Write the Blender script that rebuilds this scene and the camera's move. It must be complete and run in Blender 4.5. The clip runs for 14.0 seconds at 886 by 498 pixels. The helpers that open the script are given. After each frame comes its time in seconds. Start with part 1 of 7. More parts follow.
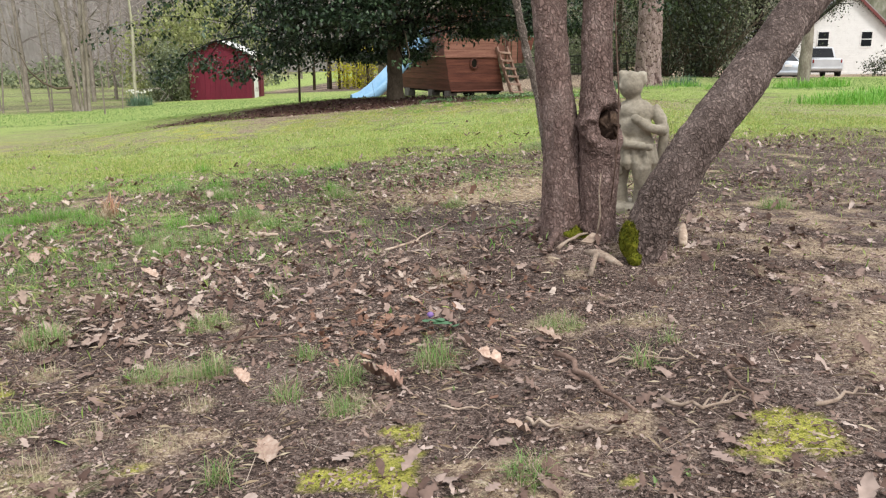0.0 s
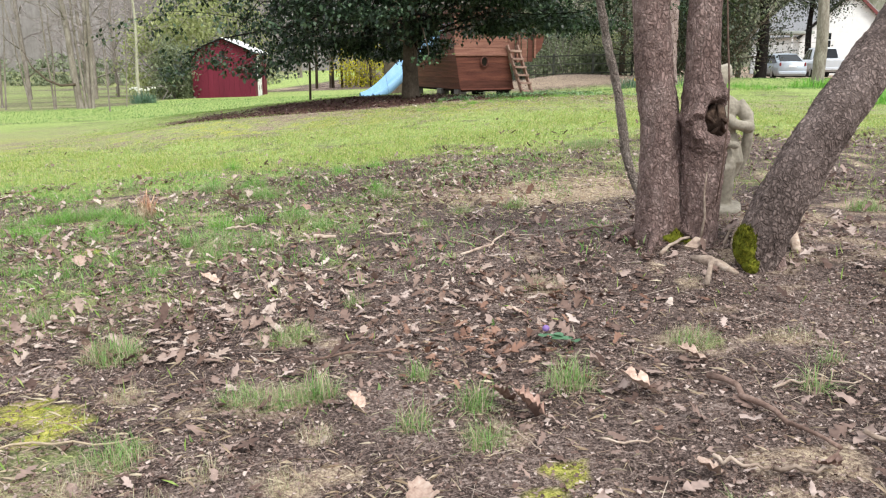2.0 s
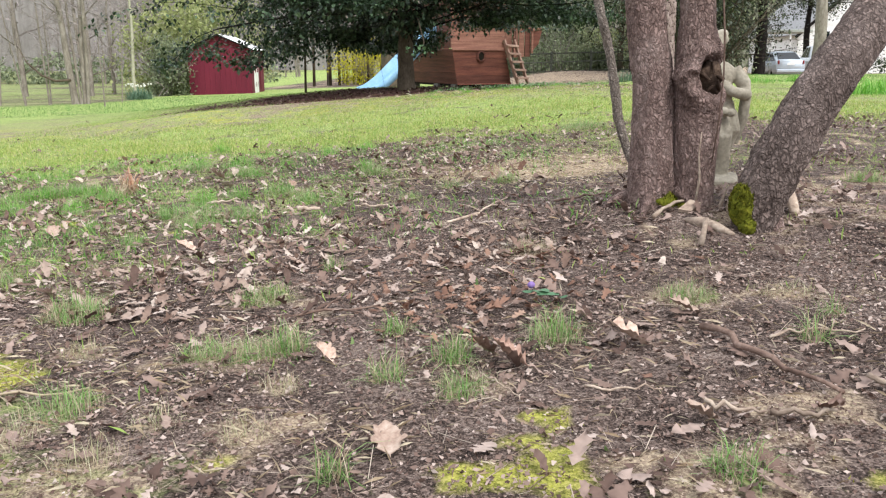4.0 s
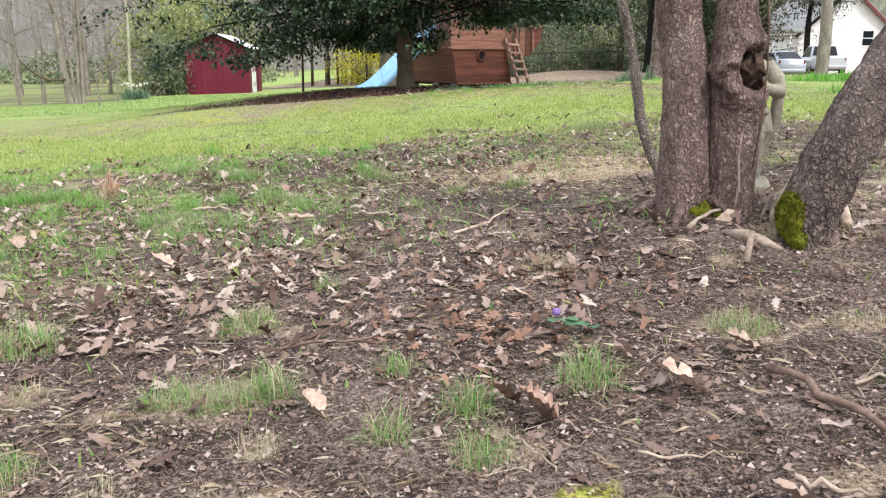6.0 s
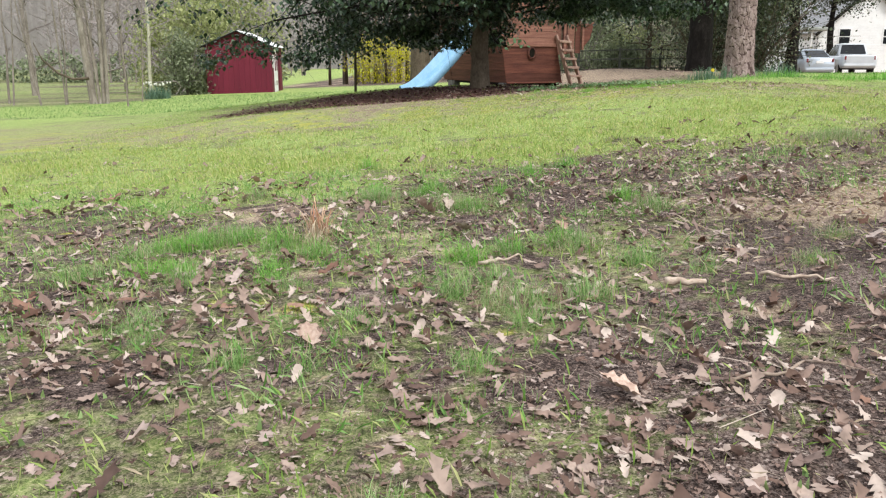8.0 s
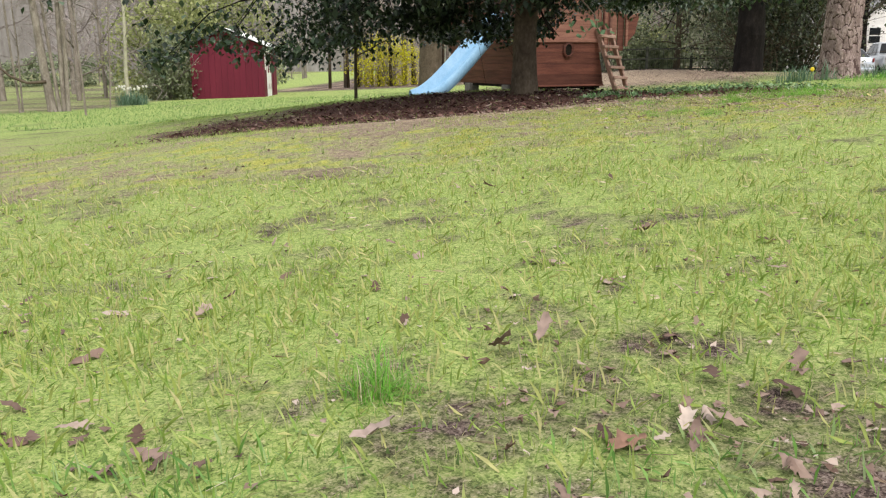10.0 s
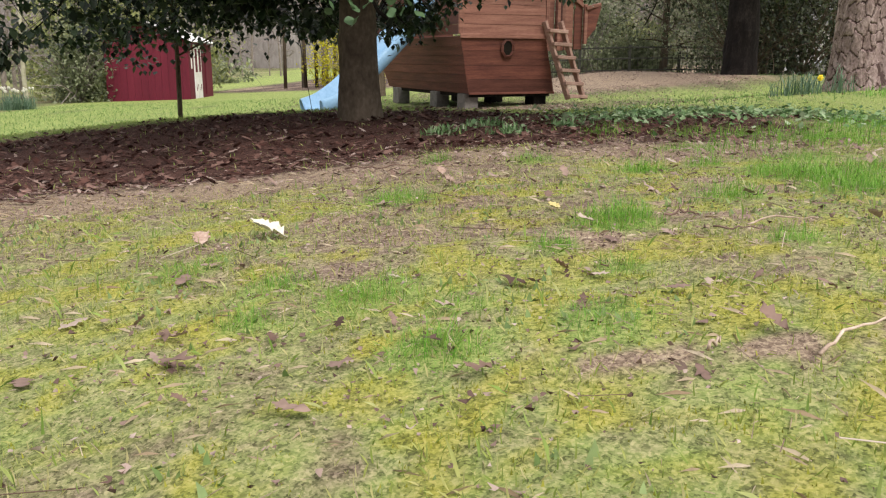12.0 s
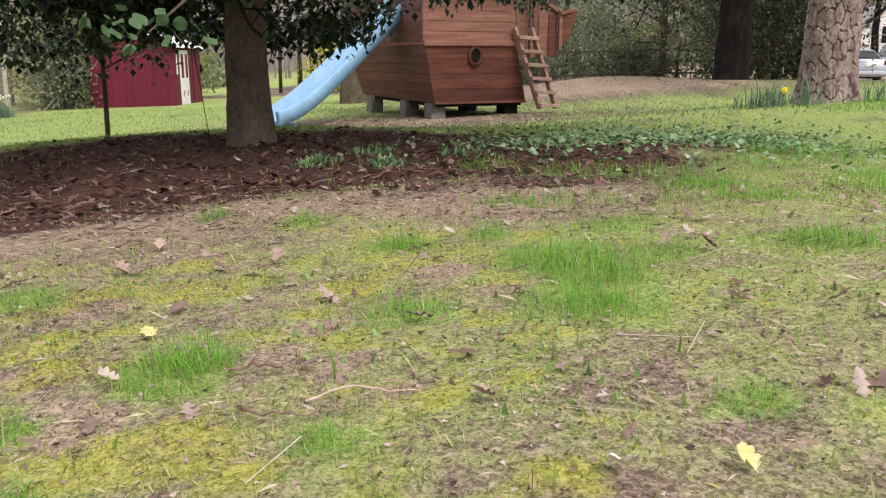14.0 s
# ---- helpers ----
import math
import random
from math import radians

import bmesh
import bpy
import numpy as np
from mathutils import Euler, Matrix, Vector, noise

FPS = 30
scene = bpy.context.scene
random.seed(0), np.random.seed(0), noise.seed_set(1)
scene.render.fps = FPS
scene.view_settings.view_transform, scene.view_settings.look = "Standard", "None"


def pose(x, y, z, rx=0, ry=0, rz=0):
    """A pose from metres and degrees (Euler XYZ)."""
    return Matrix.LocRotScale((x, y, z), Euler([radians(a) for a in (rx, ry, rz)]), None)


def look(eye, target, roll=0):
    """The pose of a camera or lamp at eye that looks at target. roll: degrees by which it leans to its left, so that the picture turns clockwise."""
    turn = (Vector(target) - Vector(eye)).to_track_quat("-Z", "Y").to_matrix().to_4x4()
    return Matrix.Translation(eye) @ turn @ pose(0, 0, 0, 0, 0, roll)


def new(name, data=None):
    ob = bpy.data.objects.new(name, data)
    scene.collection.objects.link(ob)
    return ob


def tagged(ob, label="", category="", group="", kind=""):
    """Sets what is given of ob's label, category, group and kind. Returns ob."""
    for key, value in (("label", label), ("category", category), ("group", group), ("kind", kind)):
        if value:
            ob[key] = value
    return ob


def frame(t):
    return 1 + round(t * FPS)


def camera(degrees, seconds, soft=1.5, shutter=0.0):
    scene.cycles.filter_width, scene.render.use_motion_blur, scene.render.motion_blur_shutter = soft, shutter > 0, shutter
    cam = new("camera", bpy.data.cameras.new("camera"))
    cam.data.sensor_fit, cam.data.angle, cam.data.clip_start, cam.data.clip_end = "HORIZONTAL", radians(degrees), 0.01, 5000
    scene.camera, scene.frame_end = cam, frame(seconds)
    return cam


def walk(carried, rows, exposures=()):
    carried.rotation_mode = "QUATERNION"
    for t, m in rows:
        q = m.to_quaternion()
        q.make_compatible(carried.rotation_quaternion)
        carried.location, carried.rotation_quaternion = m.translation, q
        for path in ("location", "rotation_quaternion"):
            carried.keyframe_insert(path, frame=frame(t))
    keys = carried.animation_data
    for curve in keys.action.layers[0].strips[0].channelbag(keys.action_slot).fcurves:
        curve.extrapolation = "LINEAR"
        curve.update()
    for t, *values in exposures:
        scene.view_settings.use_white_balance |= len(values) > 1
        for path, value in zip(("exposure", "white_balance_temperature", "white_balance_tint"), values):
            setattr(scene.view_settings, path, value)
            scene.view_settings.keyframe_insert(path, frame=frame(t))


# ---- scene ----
cam = camera(58.0, 14.0, 1.2)
PATH = [
    (0.0, -0.000, -0.000, 0.000, -0.00, -13.28, 0.24),
    (0.5, -0.147, 0.121, -0.005, -0.03, -13.36, -0.00),
    (1.0, -0.224, 0.178, -0.016, -0.09, -13.34, 0.01),
    (1.5, -0.276, 0.209, -0.020, -0.12, -13.34, -0.02),
    (2.0, -0.317, 0.232, -0.036, -0.17, -13.31, -0.01),
    (2.5, -0.325, 0.248, -0.059, -0.19, -13.34, -0.02),
    (3.0, -0.323, 0.255, -0.145, -0.20, -13.30, -0.01),
    (3.2, -0.314, 0.258, -0.175, -0.20, -13.24, -0.04),
    (5.3, -0.235, 0.495, -0.180, -0.39, -13.38, 0.04),
    (5.5, -0.240, 0.529, -0.185, -0.35, -13.34, -0.01),
    (6.0, -0.293, 0.600, -0.200, -0.36, -13.29, -0.03),
    (6.5, -0.511, 0.710, -0.210, -0.40, -13.28, 0.05),
    (7.0, -0.853, 0.885, -0.216, -0.43, -13.36, -0.02),
    (7.5, -1.259, 1.339, -0.202, -0.44, -13.27, 0.09),
    (8.0, -1.487, 1.663, -0.228, -0.47, -13.36, -0.05),
    (8.5, -1.650, 2.146, -0.248, -0.45, -13.35, 0.01),
    (9.0, -1.778, 2.932, -0.289, -0.43, -13.23, 0.17),
    (9.2, -1.809, 3.306, -0.306, -0.38, -13.17, 0.21),
    (11.3, -1.172, 7.654, -0.290, -0.22, -13.40, -0.10),
    (11.5, -0.845, 7.987, -0.283, -0.34, -13.46, -0.21),
    (12.0, -0.292, 8.467, -0.245, -0.39, -13.39, -0.20),
    (12.5, -0.109, 8.652, -0.199, -0.50, -13.38, -0.09),
    (13.0, 0.004, 8.813, -0.168, -0.56, -13.34, -0.07),
    (13.5, 0.105, 8.921, -0.160, -0.58, -13.32, 0.01),
    (14.0, 0.431, 8.977, -0.136, 0.50, -13.32, 0.03),
]
walk(cam, [(t, pose(x, y, z, 90 + pitch, roll, yaw)) for t, x, y, z, yaw, pitch, roll in PATH],
     [(0.0, 0.84, 6500, 10), (0.5, 1.06, 6400, 10), (1.5, 1.12, 6300, 9), (3.0, 1.10, 6250, 9), (6.0, 1.14, 6200, 9), (7.0, 1.06, 6200, 9), (8.5, 0.94, 6350, 9), (12.0, 0.76, 6750, 15), (14.0, 0.84, 6600, 17)])

# ---- light ----
SUN_ELEV, SUN_TURN = radians(50), radians(144)
world = bpy.data.worlds.new("world")
scene.world = world
world.use_nodes = True
wn, wl = world.node_tree.nodes, world.node_tree.links
wbg = wn["Background"]
sky = wn.new("ShaderNodeTexSky")
sky.sky_type, sky.sun_disc = "NISHITA", False
sky.sun_elevation, sky.sun_rotation = SUN_ELEV, SUN_TURN
sky.air_density, sky.dust_density = 1.0, 4.0
cloud = wn.new("ShaderNodeMix")
cloud.data_type = "RGBA"
cloud.inputs[0].default_value = 0.8
cloud.inputs[7].default_value = (10.5, 10.6, 10.8, 1)
wl.new(sky.outputs[0], cloud.inputs[6])
wl.new(cloud.outputs[2], wbg.inputs[0])
wbg.inputs[1].default_value = 0.082
sun_lamp = new("sun", bpy.data.lights.new("sun", "SUN"))
sun_lamp.data.energy, sun_lamp.data.angle, sun_lamp.data.color = 1.5, radians(15), (1.0, 0.96, 0.9)
sun_lamp.matrix_world = look((0, 0, 20), (-7.0, 10.0, 5.5))

# ---- helpers of this scene ----


def vnoise(x, y, z=0.0, seed=0):
    """Smooth value noise in -1..1, for arrays."""
    x, y, z = np.broadcast_arrays(np.asarray(x, float), np.asarray(y, float), np.asarray(z, float))
    xi, yi, zi = np.floor(x).astype(np.int64), np.floor(y).astype(np.int64), np.floor(z).astype(np.int64)
    u, v, w = x - xi, y - yi, z - zi
    u, v, w = u * u * (3 - 2 * u), v * v * (3 - 2 * v), w * w * (3 - 2 * w)

    def corner(i, j, k):
        h = (i * 374761393 + j * 668265263 + k * 1274126177 + seed * 362437) & 0xFFFFFFFF
        h = ((h ^ (h >> 13)) * 1103515245) & 0xFFFFFFFF
        h = ((h ^ (h >> 16)) * 12345677) & 0xFFFFFFFF
        return (h & 0xFFFF) / 32767.5 - 1.0

    total = 0
    for a in (0, 1):
        for b in (0, 1):
            for c in (0, 1):
                total = total + corner(xi + a, yi + b, zi + c) * (u if a else 1 - u) * (v if b else 1 - v) * (w if c else 1 - w)
    return total


def fbm(x, y, z=0.0, seed=0, octaves=4):
    total, amp = 0, 0.5
    for k in range(octaves):
        total = total + amp * vnoise(np.asarray(x) * 2 ** k, np.asarray(y) * 2 ** k, np.asarray(z) * 2 ** k, seed + k)
        amp *= 0.55
    return total


def step(a, b, x):
    t = np.clip((x - a) / (b - a), 0, 1)
    return t * t * (3 - 2 * t)


def bump(x, y, cx, cy, sx, sy):
    return np.exp(-((x - cx) / sx) ** 2 - ((y - cy) / sy) ** 2)


def ground_z(x, y):
    """The lie of the land: a lawn that falls to the left and away, with a low crest and mounds at the trees."""
    x, y = np.asarray(x, float), np.asarray(y, float)
    z = -0.868 + 0.0428 * 14 * np.tanh(x / 14) - 0.0144 * 50 * np.tanh((y - 10) / 50)
    z = z + 0.04 * bump(x, y, 0.9, 3.0, 1.2, 1.2) + 0.36 * bump(x, y, 0.8, 10.2, 3.0, 2.6) + 0.33 * bump(x, y, -1.6, 15.0, 3.5, 2.6)
    z = z + 0.22 * bump(x, y, 4.5, 17, 2.6, 2.6) + 0.22 * bump(x, y, 7, 28, 3.5, 3.5) + 0.12 * bump(x, y, 0.9, 6.2, 1.8, 1.6)
    z = z + 0.34 * bump(x, y, 4.0, 30.5, 2.6, 1.8) - 0.35 * step(32, 48, y) * step(6, 14, x)
    z = z - 0.050 * bump(x, y, 0.55, 10.7, 0.9, 1.1) - 0.055 * bump(x, y, 0.5, 6.4, 0.9, 0.8) + 0.040 * bump(x, y, -2.2, 5.6, 1.0, 0.9)
    z = z - 0.022 * bump(x, y, -0.7, 2.6, 0.8, 1.6) + 0.085 * bump(x, y, 1.6, 13.1, 0.9, 0.7)
    z = z + 0.14 * bump(x, y, -3.2, 10.4, 1.6, 1.5) + 0.06 * bump(x, y, 0.52, 3.05, 0.55, 0.42)
    near = bump(x, y, 0, 8, 9, 12)
    return z + near * (0.022 * fbm(x * 1.3, y * 1.3, 0, 3) + 0.010 * fbm(x * 6, y * 6, 0, 9, 3))


def gz(x, y):
    return float(ground_z(x, y))


def verge(x, y):
    """The bare dirt along the front of the mulch."""
    x, y = np.asarray(x, float), np.asarray(y, float)
    return bump(0 * x, y - 11.5 - 0.35 * x + 0.35 * fbm(x * 1.6, y * 1.6, 0, 29), 0, 0, 1, 0.55) * step(-3.2, -2.2, x) * step(1.7, 0.8, x)


# ---- patches of the ground by kind: (x, y, radius) ----
GREEN_BY_TREE = [(-1.57, 2.62, 0.052), (-1.19, 2.25, 0.066), (-0.77, 1.94, 0.057), (-0.67, 1.91, 0.050), (-0.60, 1.93, 0.044), (-0.75, 2.40, 0.071), (-0.59, 2.68, 0.035), (-0.37, 2.03, 0.029), (-0.24, 1.84, 0.036), (-0.37, 1.75, 0.032), (-0.23, 1.67, 0.045), (-0.02, 1.94, 0.050), (-0.95, 1.65, 0.064), (-0.41, 3.87, 0.057), (-1.02, 4.19, 0.079), (0.59, 1.97, 0.025), (0.48, 1.82, 0.023), (0.15, 1.33, 0.038), (-0.64, 4.74, 0.080), (0.06, 4.18, 0.056), (0.77, 6.23, 0.168), (-1.39, 4.98, 0.134), (-1.73, 5.16, 0.087), (-2.32, 5.38, 0.073), (-1.28, 3.64, 0.098), (-0.43, 1.37, 0.026), (1.57, 3.72, 0.074), (-0.22, 4.15, 0.056), (0.32, 2.15, 0.056)]
STRAW_BY_TREE = [(-0.75, 2.40, 0.087), (0.32, 2.15, 0.084), (0.00, 2.71, 0.075), (0.51, 2.14, 0.042), (0.45, 2.59, 0.048), (-0.60, 1.54, 0.054), (-0.75, 1.57, 0.040), (-1.06, 1.98, 0.045), (0.58, 2.13, 0.049), (-0.22, 1.71, 0.066), (-0.71, 1.93, 0.101), (-0.57, 1.72, 0.039), (-0.82, 1.43, 0.055), (-0.99, 1.53, 0.049)]
MOSS_BY_TREE = [(-1.14, 1.82, 0.085), (-1.25, 1.90, 0.09), (-1.20, 1.88, 0.073), (-1.18, 1.74, 0.051), (-1.19, 1.93, 0.050), (-0.10, 1.55, 0.045), (-0.06, 1.45, 0.051), (-0.13, 1.47, 0.042), (-0.13, 1.36, 0.052), (-0.24, 1.36, 0.043), (-0.62, 1.42, 0.036), (0.31, 1.32, 0.041), (-0.97, 1.41, 0.054), (0.69, 1.47, 0.084), (0.61, 1.38, 0.064), (0.70, 1.37, 0.063), (-0.08, 1.52, 0.053), (-0.05, 1.46, 0.045), (-0.20, 1.37, 0.064), (-0.09, 1.33, 0.062), (0.32, 1.29, 0.050)]
BARE_BY_TREE = [(-0.86, 2.32, 0.137), (-0.98, 2.22, 0.117), (-0.47, 1.71, 0.088), (-0.31, 1.59, 0.076), (-0.68, 1.67, 0.064), (0.13, 1.58, 0.091), (-0.02, 1.73, 0.061), (-1.26, 3.12, 0.104), (0.10, 1.82, 0.047), (-0.50, 1.53, 0.059), (0.04, 1.52, 0.048), (-1.05, 2.43, 0.093), (-1.36, 2.42, 0.069), (-1.21, 3.16, 0.083), (-0.93, 2.35, 0.066), (0.35, 4.08, 0.183), (-0.61, 2.01, 0.078), (-0.96, 2.05, 0.072), (-0.62, 3.48, 0.113), (-1.00, 1.94, 0.066)]
GREEN_MIDWAY = [(-2.22, 4.57, 0.088), (-2.31, 4.50, 0.077), (-2.59, 4.06, 0.085), (-2.49, 4.32, 0.096), (-2.23, 3.93, 0.053), (-2.01, 4.36, 0.081), (-2.34, 5.42, 0.059), (-1.52, 5.27, 0.090), (-1.74, 5.14, 0.065), (-1.36, 4.90, 0.070), (-0.68, 4.96, 0.061), (-1.06, 4.26, 0.059), (-1.26, 4.19, 0.057), (-1.33, 3.84, 0.048), (-2.22, 3.53, 0.063), (-2.16, 3.42, 0.039), (-1.27, 3.47, 0.045), (-1.68, 3.53, 0.042), (-1.10, 3.66, 0.057), (-1.41, 3.20, 0.050), (-1.92, 3.23, 0.042), (-1.89, 4.23, 0.054), (-0.72, 3.86, 0.038), (-0.88, 3.98, 0.061), (-1.76, 3.21, 0.033), (-1.44, 3.72, 0.047), (-1.92, 3.86, 0.064)]
GREEN_MIDWAY_MORE = [(-2.20, 4.51, 0.071), (-2.35, 4.44, 0.085), (-2.45, 4.41, 0.056), (-1.75, 5.28, 0.060), (-1.51, 5.29, 0.077), (-1.35, 4.91, 0.058), (-1.20, 5.22, 0.050), (-2.03, 4.43, 0.067), (-1.89, 4.26, 0.070), (-2.00, 4.08, 0.053), (-2.38, 4.09, 0.080), (-2.28, 4.09, 0.053), (-1.41, 4.11, 0.054), (-1.36, 4.05, 0.035), (-1.08, 4.27, 0.040), (-1.24, 4.21, 0.039), (-0.72, 4.93, 0.059), (-1.01, 5.69, 0.050), (-0.78, 5.92, 0.054), (-1.88, 6.20, 0.059), (-1.98, 3.94, 0.047)]
MOSS_MIDWAY = [(-1.82, 3.65, 0.040), (-1.89, 3.65, 0.034), (-1.95, 3.74, 0.030), (-1.34, 3.42, 0.034), (-2.97, 4.86, 0.059), (-1.51, 4.98, 0.041), (-2.10, 3.75, 0.036)]
BARE_MIDWAY = [(-2.18, 5.07, 0.109), (-2.04, 4.95, 0.074), (-2.26, 4.81, 0.083), (-1.98, 4.67, 0.045), (-1.82, 4.36, 0.048), (-1.53, 4.12, 0.064), (-1.05, 4.50, 0.082), (-1.25, 4.12, 0.055), (-0.94, 5.04, 0.108), (-1.33, 4.69, 0.065), (-2.17, 4.19, 0.048), (-1.16, 4.04, 0.051), (-1.25, 4.47, 0.069), (-3.02, 5.31, 0.087)]
GREEN_LAWN = [(0.65, 10.58, 0.082), (0.71, 10.44, 0.075), (0.63, 10.21, 0.064), (0.06, 10.03, 0.055), (0.33, 10.83, 0.047), (0.52, 10.89, 0.042), (1.38, 11.30, 0.083), (1.16, 10.65, 0.073), (1.22, 10.58, 0.070), (0.84, 10.96, 0.086), (0.86, 10.57, 0.058), (2.21, 12.36, 0.096), (-0.30, 11.40, 0.044), (0.03, 11.16, 0.047), (0.77, 9.80, 0.034), (0.30, 9.75, 0.030), (0.36, 10.23, 0.056), (0.61, 11.41, 0.070), (1.33, 11.77, 0.119)]
GREEN_LAWN_MORE = [(-0.08, 9.43, 0.042), (-0.42, 9.60, 0.046), (-0.37, 9.62, 0.040), (0.06, 9.98, 0.054), (-0.09, 9.82, 0.024), (0.31, 10.82, 0.056), (0.67, 10.67, 0.087), (0.67, 10.31, 0.084), (-0.29, 9.38, 0.040), (-0.01, 9.67, 0.023), (-0.55, 9.71, 0.040), (-0.74, 9.84, 0.044), (-0.56, 9.54, 0.027), (-0.26, 9.54, 0.034), (0.68, 10.18, 0.056), (-0.38, 10.41, 0.064)]
MOSS_LAWN = [(-0.12, 10.68, 0.056), (-0.22, 10.46, 0.066), (-0.31, 10.37, 0.062), (-0.07, 10.44, 0.065), (-0.12, 10.03, 0.064), (-0.22, 10.15, 0.053), (0.12, 9.79, 0.057), (0.22, 9.70, 0.051), (0.09, 9.72, 0.046), (0.24, 10.45, 0.054), (0.48, 10.16, 0.033), (0.54, 9.64, 0.031), (-0.06, 9.80, 0.038), (0.04, 9.76, 0.049), (0.11, 9.74, 0.036), (-0.03, 9.67, 0.034), (-0.18, 10.49, 0.073), (-0.28, 10.44, 0.065), (-0.05, 10.45, 0.065), (-0.59, 9.79, 0.051), (-0.39, 9.43, 0.042), (0.00, 9.42, 0.023), (0.06, 9.42, 0.023), (0.12, 9.40, 0.034), (0.20, 9.50, 0.039), (-0.29, 9.81, 0.051), (-0.45, 9.88, 0.045), (-0.13, 9.54, 0.034)]
BARE_LAWN = [(-0.04, 9.87, 0.055), (0.02, 9.87, 0.034), (0.17, 10.06, 0.041), (0.42, 10.54, 0.057), (0.28, 10.00, 0.035), (0.10, 11.89, 0.125), (-0.73, 11.24, 0.099), (-0.45, 11.20, 0.097), (-0.21, 11.56, 0.112), (0.54, 10.38, 0.036), (0.22, 10.19, 0.036), (0.37, 9.88, 0.027), (-0.13, 9.33, 0.032), (-0.09, 9.31, 0.031), (-0.04, 9.30, 0.036), (0.10, 9.30, 0.036), (0.24, 9.32, 0.036), (-0.01, 9.83, 0.035), (-0.53, 10.21, 0.046)]
LITTER_LAWN = [(0.67, 9.89, 0.041), (0.63, 9.97, 0.033), (0.43, 9.98, 0.045), (0.99, 10.08, 0.057), (0.71, 9.68, 0.030), (0.97, 10.79, 0.046), (1.12, 11.02, 0.059), (0.58, 9.72, 0.029), (0.88, 9.82, 0.038), (0.34, 9.99, 0.038), (0.50, 9.85, 0.033), (0.85, 10.25, 0.056)]


def spots(x, y, rows, ragged, reach=1.0):
    """Round patches with ragged edges, as a share of 0..1."""
    v = np.zeros_like(x)
    for cx, cy, r in rows:
        v = np.maximum(v, np.exp(-((x - cx) ** 2 + (y - cy) ** 2) / (r * reach) ** 2))
    return step(0.22, 0.62, v + 0.42 * ragged * step(0.02, 0.2, v))


def cover_at(x, y):
    """What covers the ground: shares of grass, moss, pale straw, dark mulch and fallen leaves."""
    n1, n2, n3 = fbm(x * 0.9, y * 0.9, 0, 21), fbm(x * 3.1, y * 3.1, 0, 33), fbm(x * 8.0, y * 8.0, 0, 45, 3)
    n4 = fbm(x * 19, y * 19, 0, 57, 3)
    rag = 0.7 * n3 + 0.8 * n4
    mx, my = x + 1.3, y - 13.15
    ru, rv = (mx * 0.97 + my * 0.22) / 3.1, (-mx * 0.22 + my * 0.97) / 1.6
    mulch = step(1.22, 0.80, np.sqrt(ru * ru + rv * rv) + 0.30 * n1 + 0.2 * n2)
    soil = step(1.25, 0.65, np.hypot((x - 0.75) / np.where(x < 0.75, 1.72, 2.05), (y - 2.35) / 1.9) + 0.30 * n1 + 0.22 * n2)
    lawn_ = step(5.2, 6.5, y + 0.5 * n1 + 0.4 * n2 - 0.25 * (x + 1.5))
    close = step(8.2, 9.2, y) * step(12.6, 11.6, y)
    dirt = verge(x, y)
    far = step(15, 19, y)
    green = np.maximum(spots(x, y, GREEN_BY_TREE + GREEN_MIDWAY + GREEN_MIDWAY_MORE, rag, 1.15), spots(x, y, GREEN_LAWN + GREEN_LAWN_MORE, rag, 1.5))
    bare = spots(x, y, BARE_BY_TREE + BARE_MIDWAY + BARE_LAWN, rag, 1.25)
    moss = 0.72 * spots(x, y, MOSS_BY_TREE + MOSS_MIDWAY, rag + 0.3 * n4, 0.9)
    moss = np.maximum(moss, 0.66 * spots(x, y, MOSS_LAWN, rag + 0.4 * n4, 1.4))
    moss = np.maximum(moss, close * step(0.15, 0.85, 0.34 + 0.5 * n2 + 0.8 * n3 + 0.9 * n4) * 0.68 * step(1.3, 0.6, x))
    moss = moss * (1 - 0.85 * green) * (1 - 0.8 * bare)
    straw = 0.85 * step(0.3, 0.8, bump(x, y, 0.25, 4.6, 0.9, 0.5) + 0.5 * n2 + 0.3 * n3)
    straw = np.maximum(straw, 0.75 * spots(x, y, STRAW_BY_TREE, rag, 1.2))
    straw = np.maximum(straw, step(0.55, 1.2, x + 0.4 * n2) * step(4.5, 3.5, y) * step(-0.3, 0.4, n2 + 0.8 * n3) * 0.8)
    straw = np.maximum(straw, 0.8 * step(0.18, 0.55, 0.4 * n1 + 0.5 * n2 + 0.9 * n3 + 0.25 * close))
    straw = np.maximum(straw, step(7.8, 9.2, y) * step(15.0, 13.5, y) * (0.62 + 0.36 * bare))
    straw = np.maximum(straw, 0.55 * step(-0.05, 0.45, 0.6 * n1 + 0.5 * n2 + 0.3 * n3) * step(5.8, 7.0, y) * step(9.2, 8.0, y))
    straw = np.maximum(straw * (1 - 0.8 * green), 0.95 * dirt)
    right = step(0.6, 2.0, x) * step(7.5, 6.0, y) + step(0.8, 1.8, x) * bump(x, y, 1.9, 10.0, 1.3, 1.0)
    base = 0.05 + 0.30 * (1 - soil) + 0.46 * lawn_ - 0.02 * close
    grass = base * (1 - 0.5 * right) + (0.45 * n1 + 0.6 * n2 + 0.7 * n3 + 0.4 * n4) * (0.10 + 0.75 * base)
    grass = np.clip(grass, 0, 1) * (1 - 0.85 * bare) * (1 - 0.45 * straw)
    grass = np.maximum(grass, (0.42 + 0.5 * step(6, 8, y)) * green) * (1 - mulch) * (1 - 0.9 * dirt)
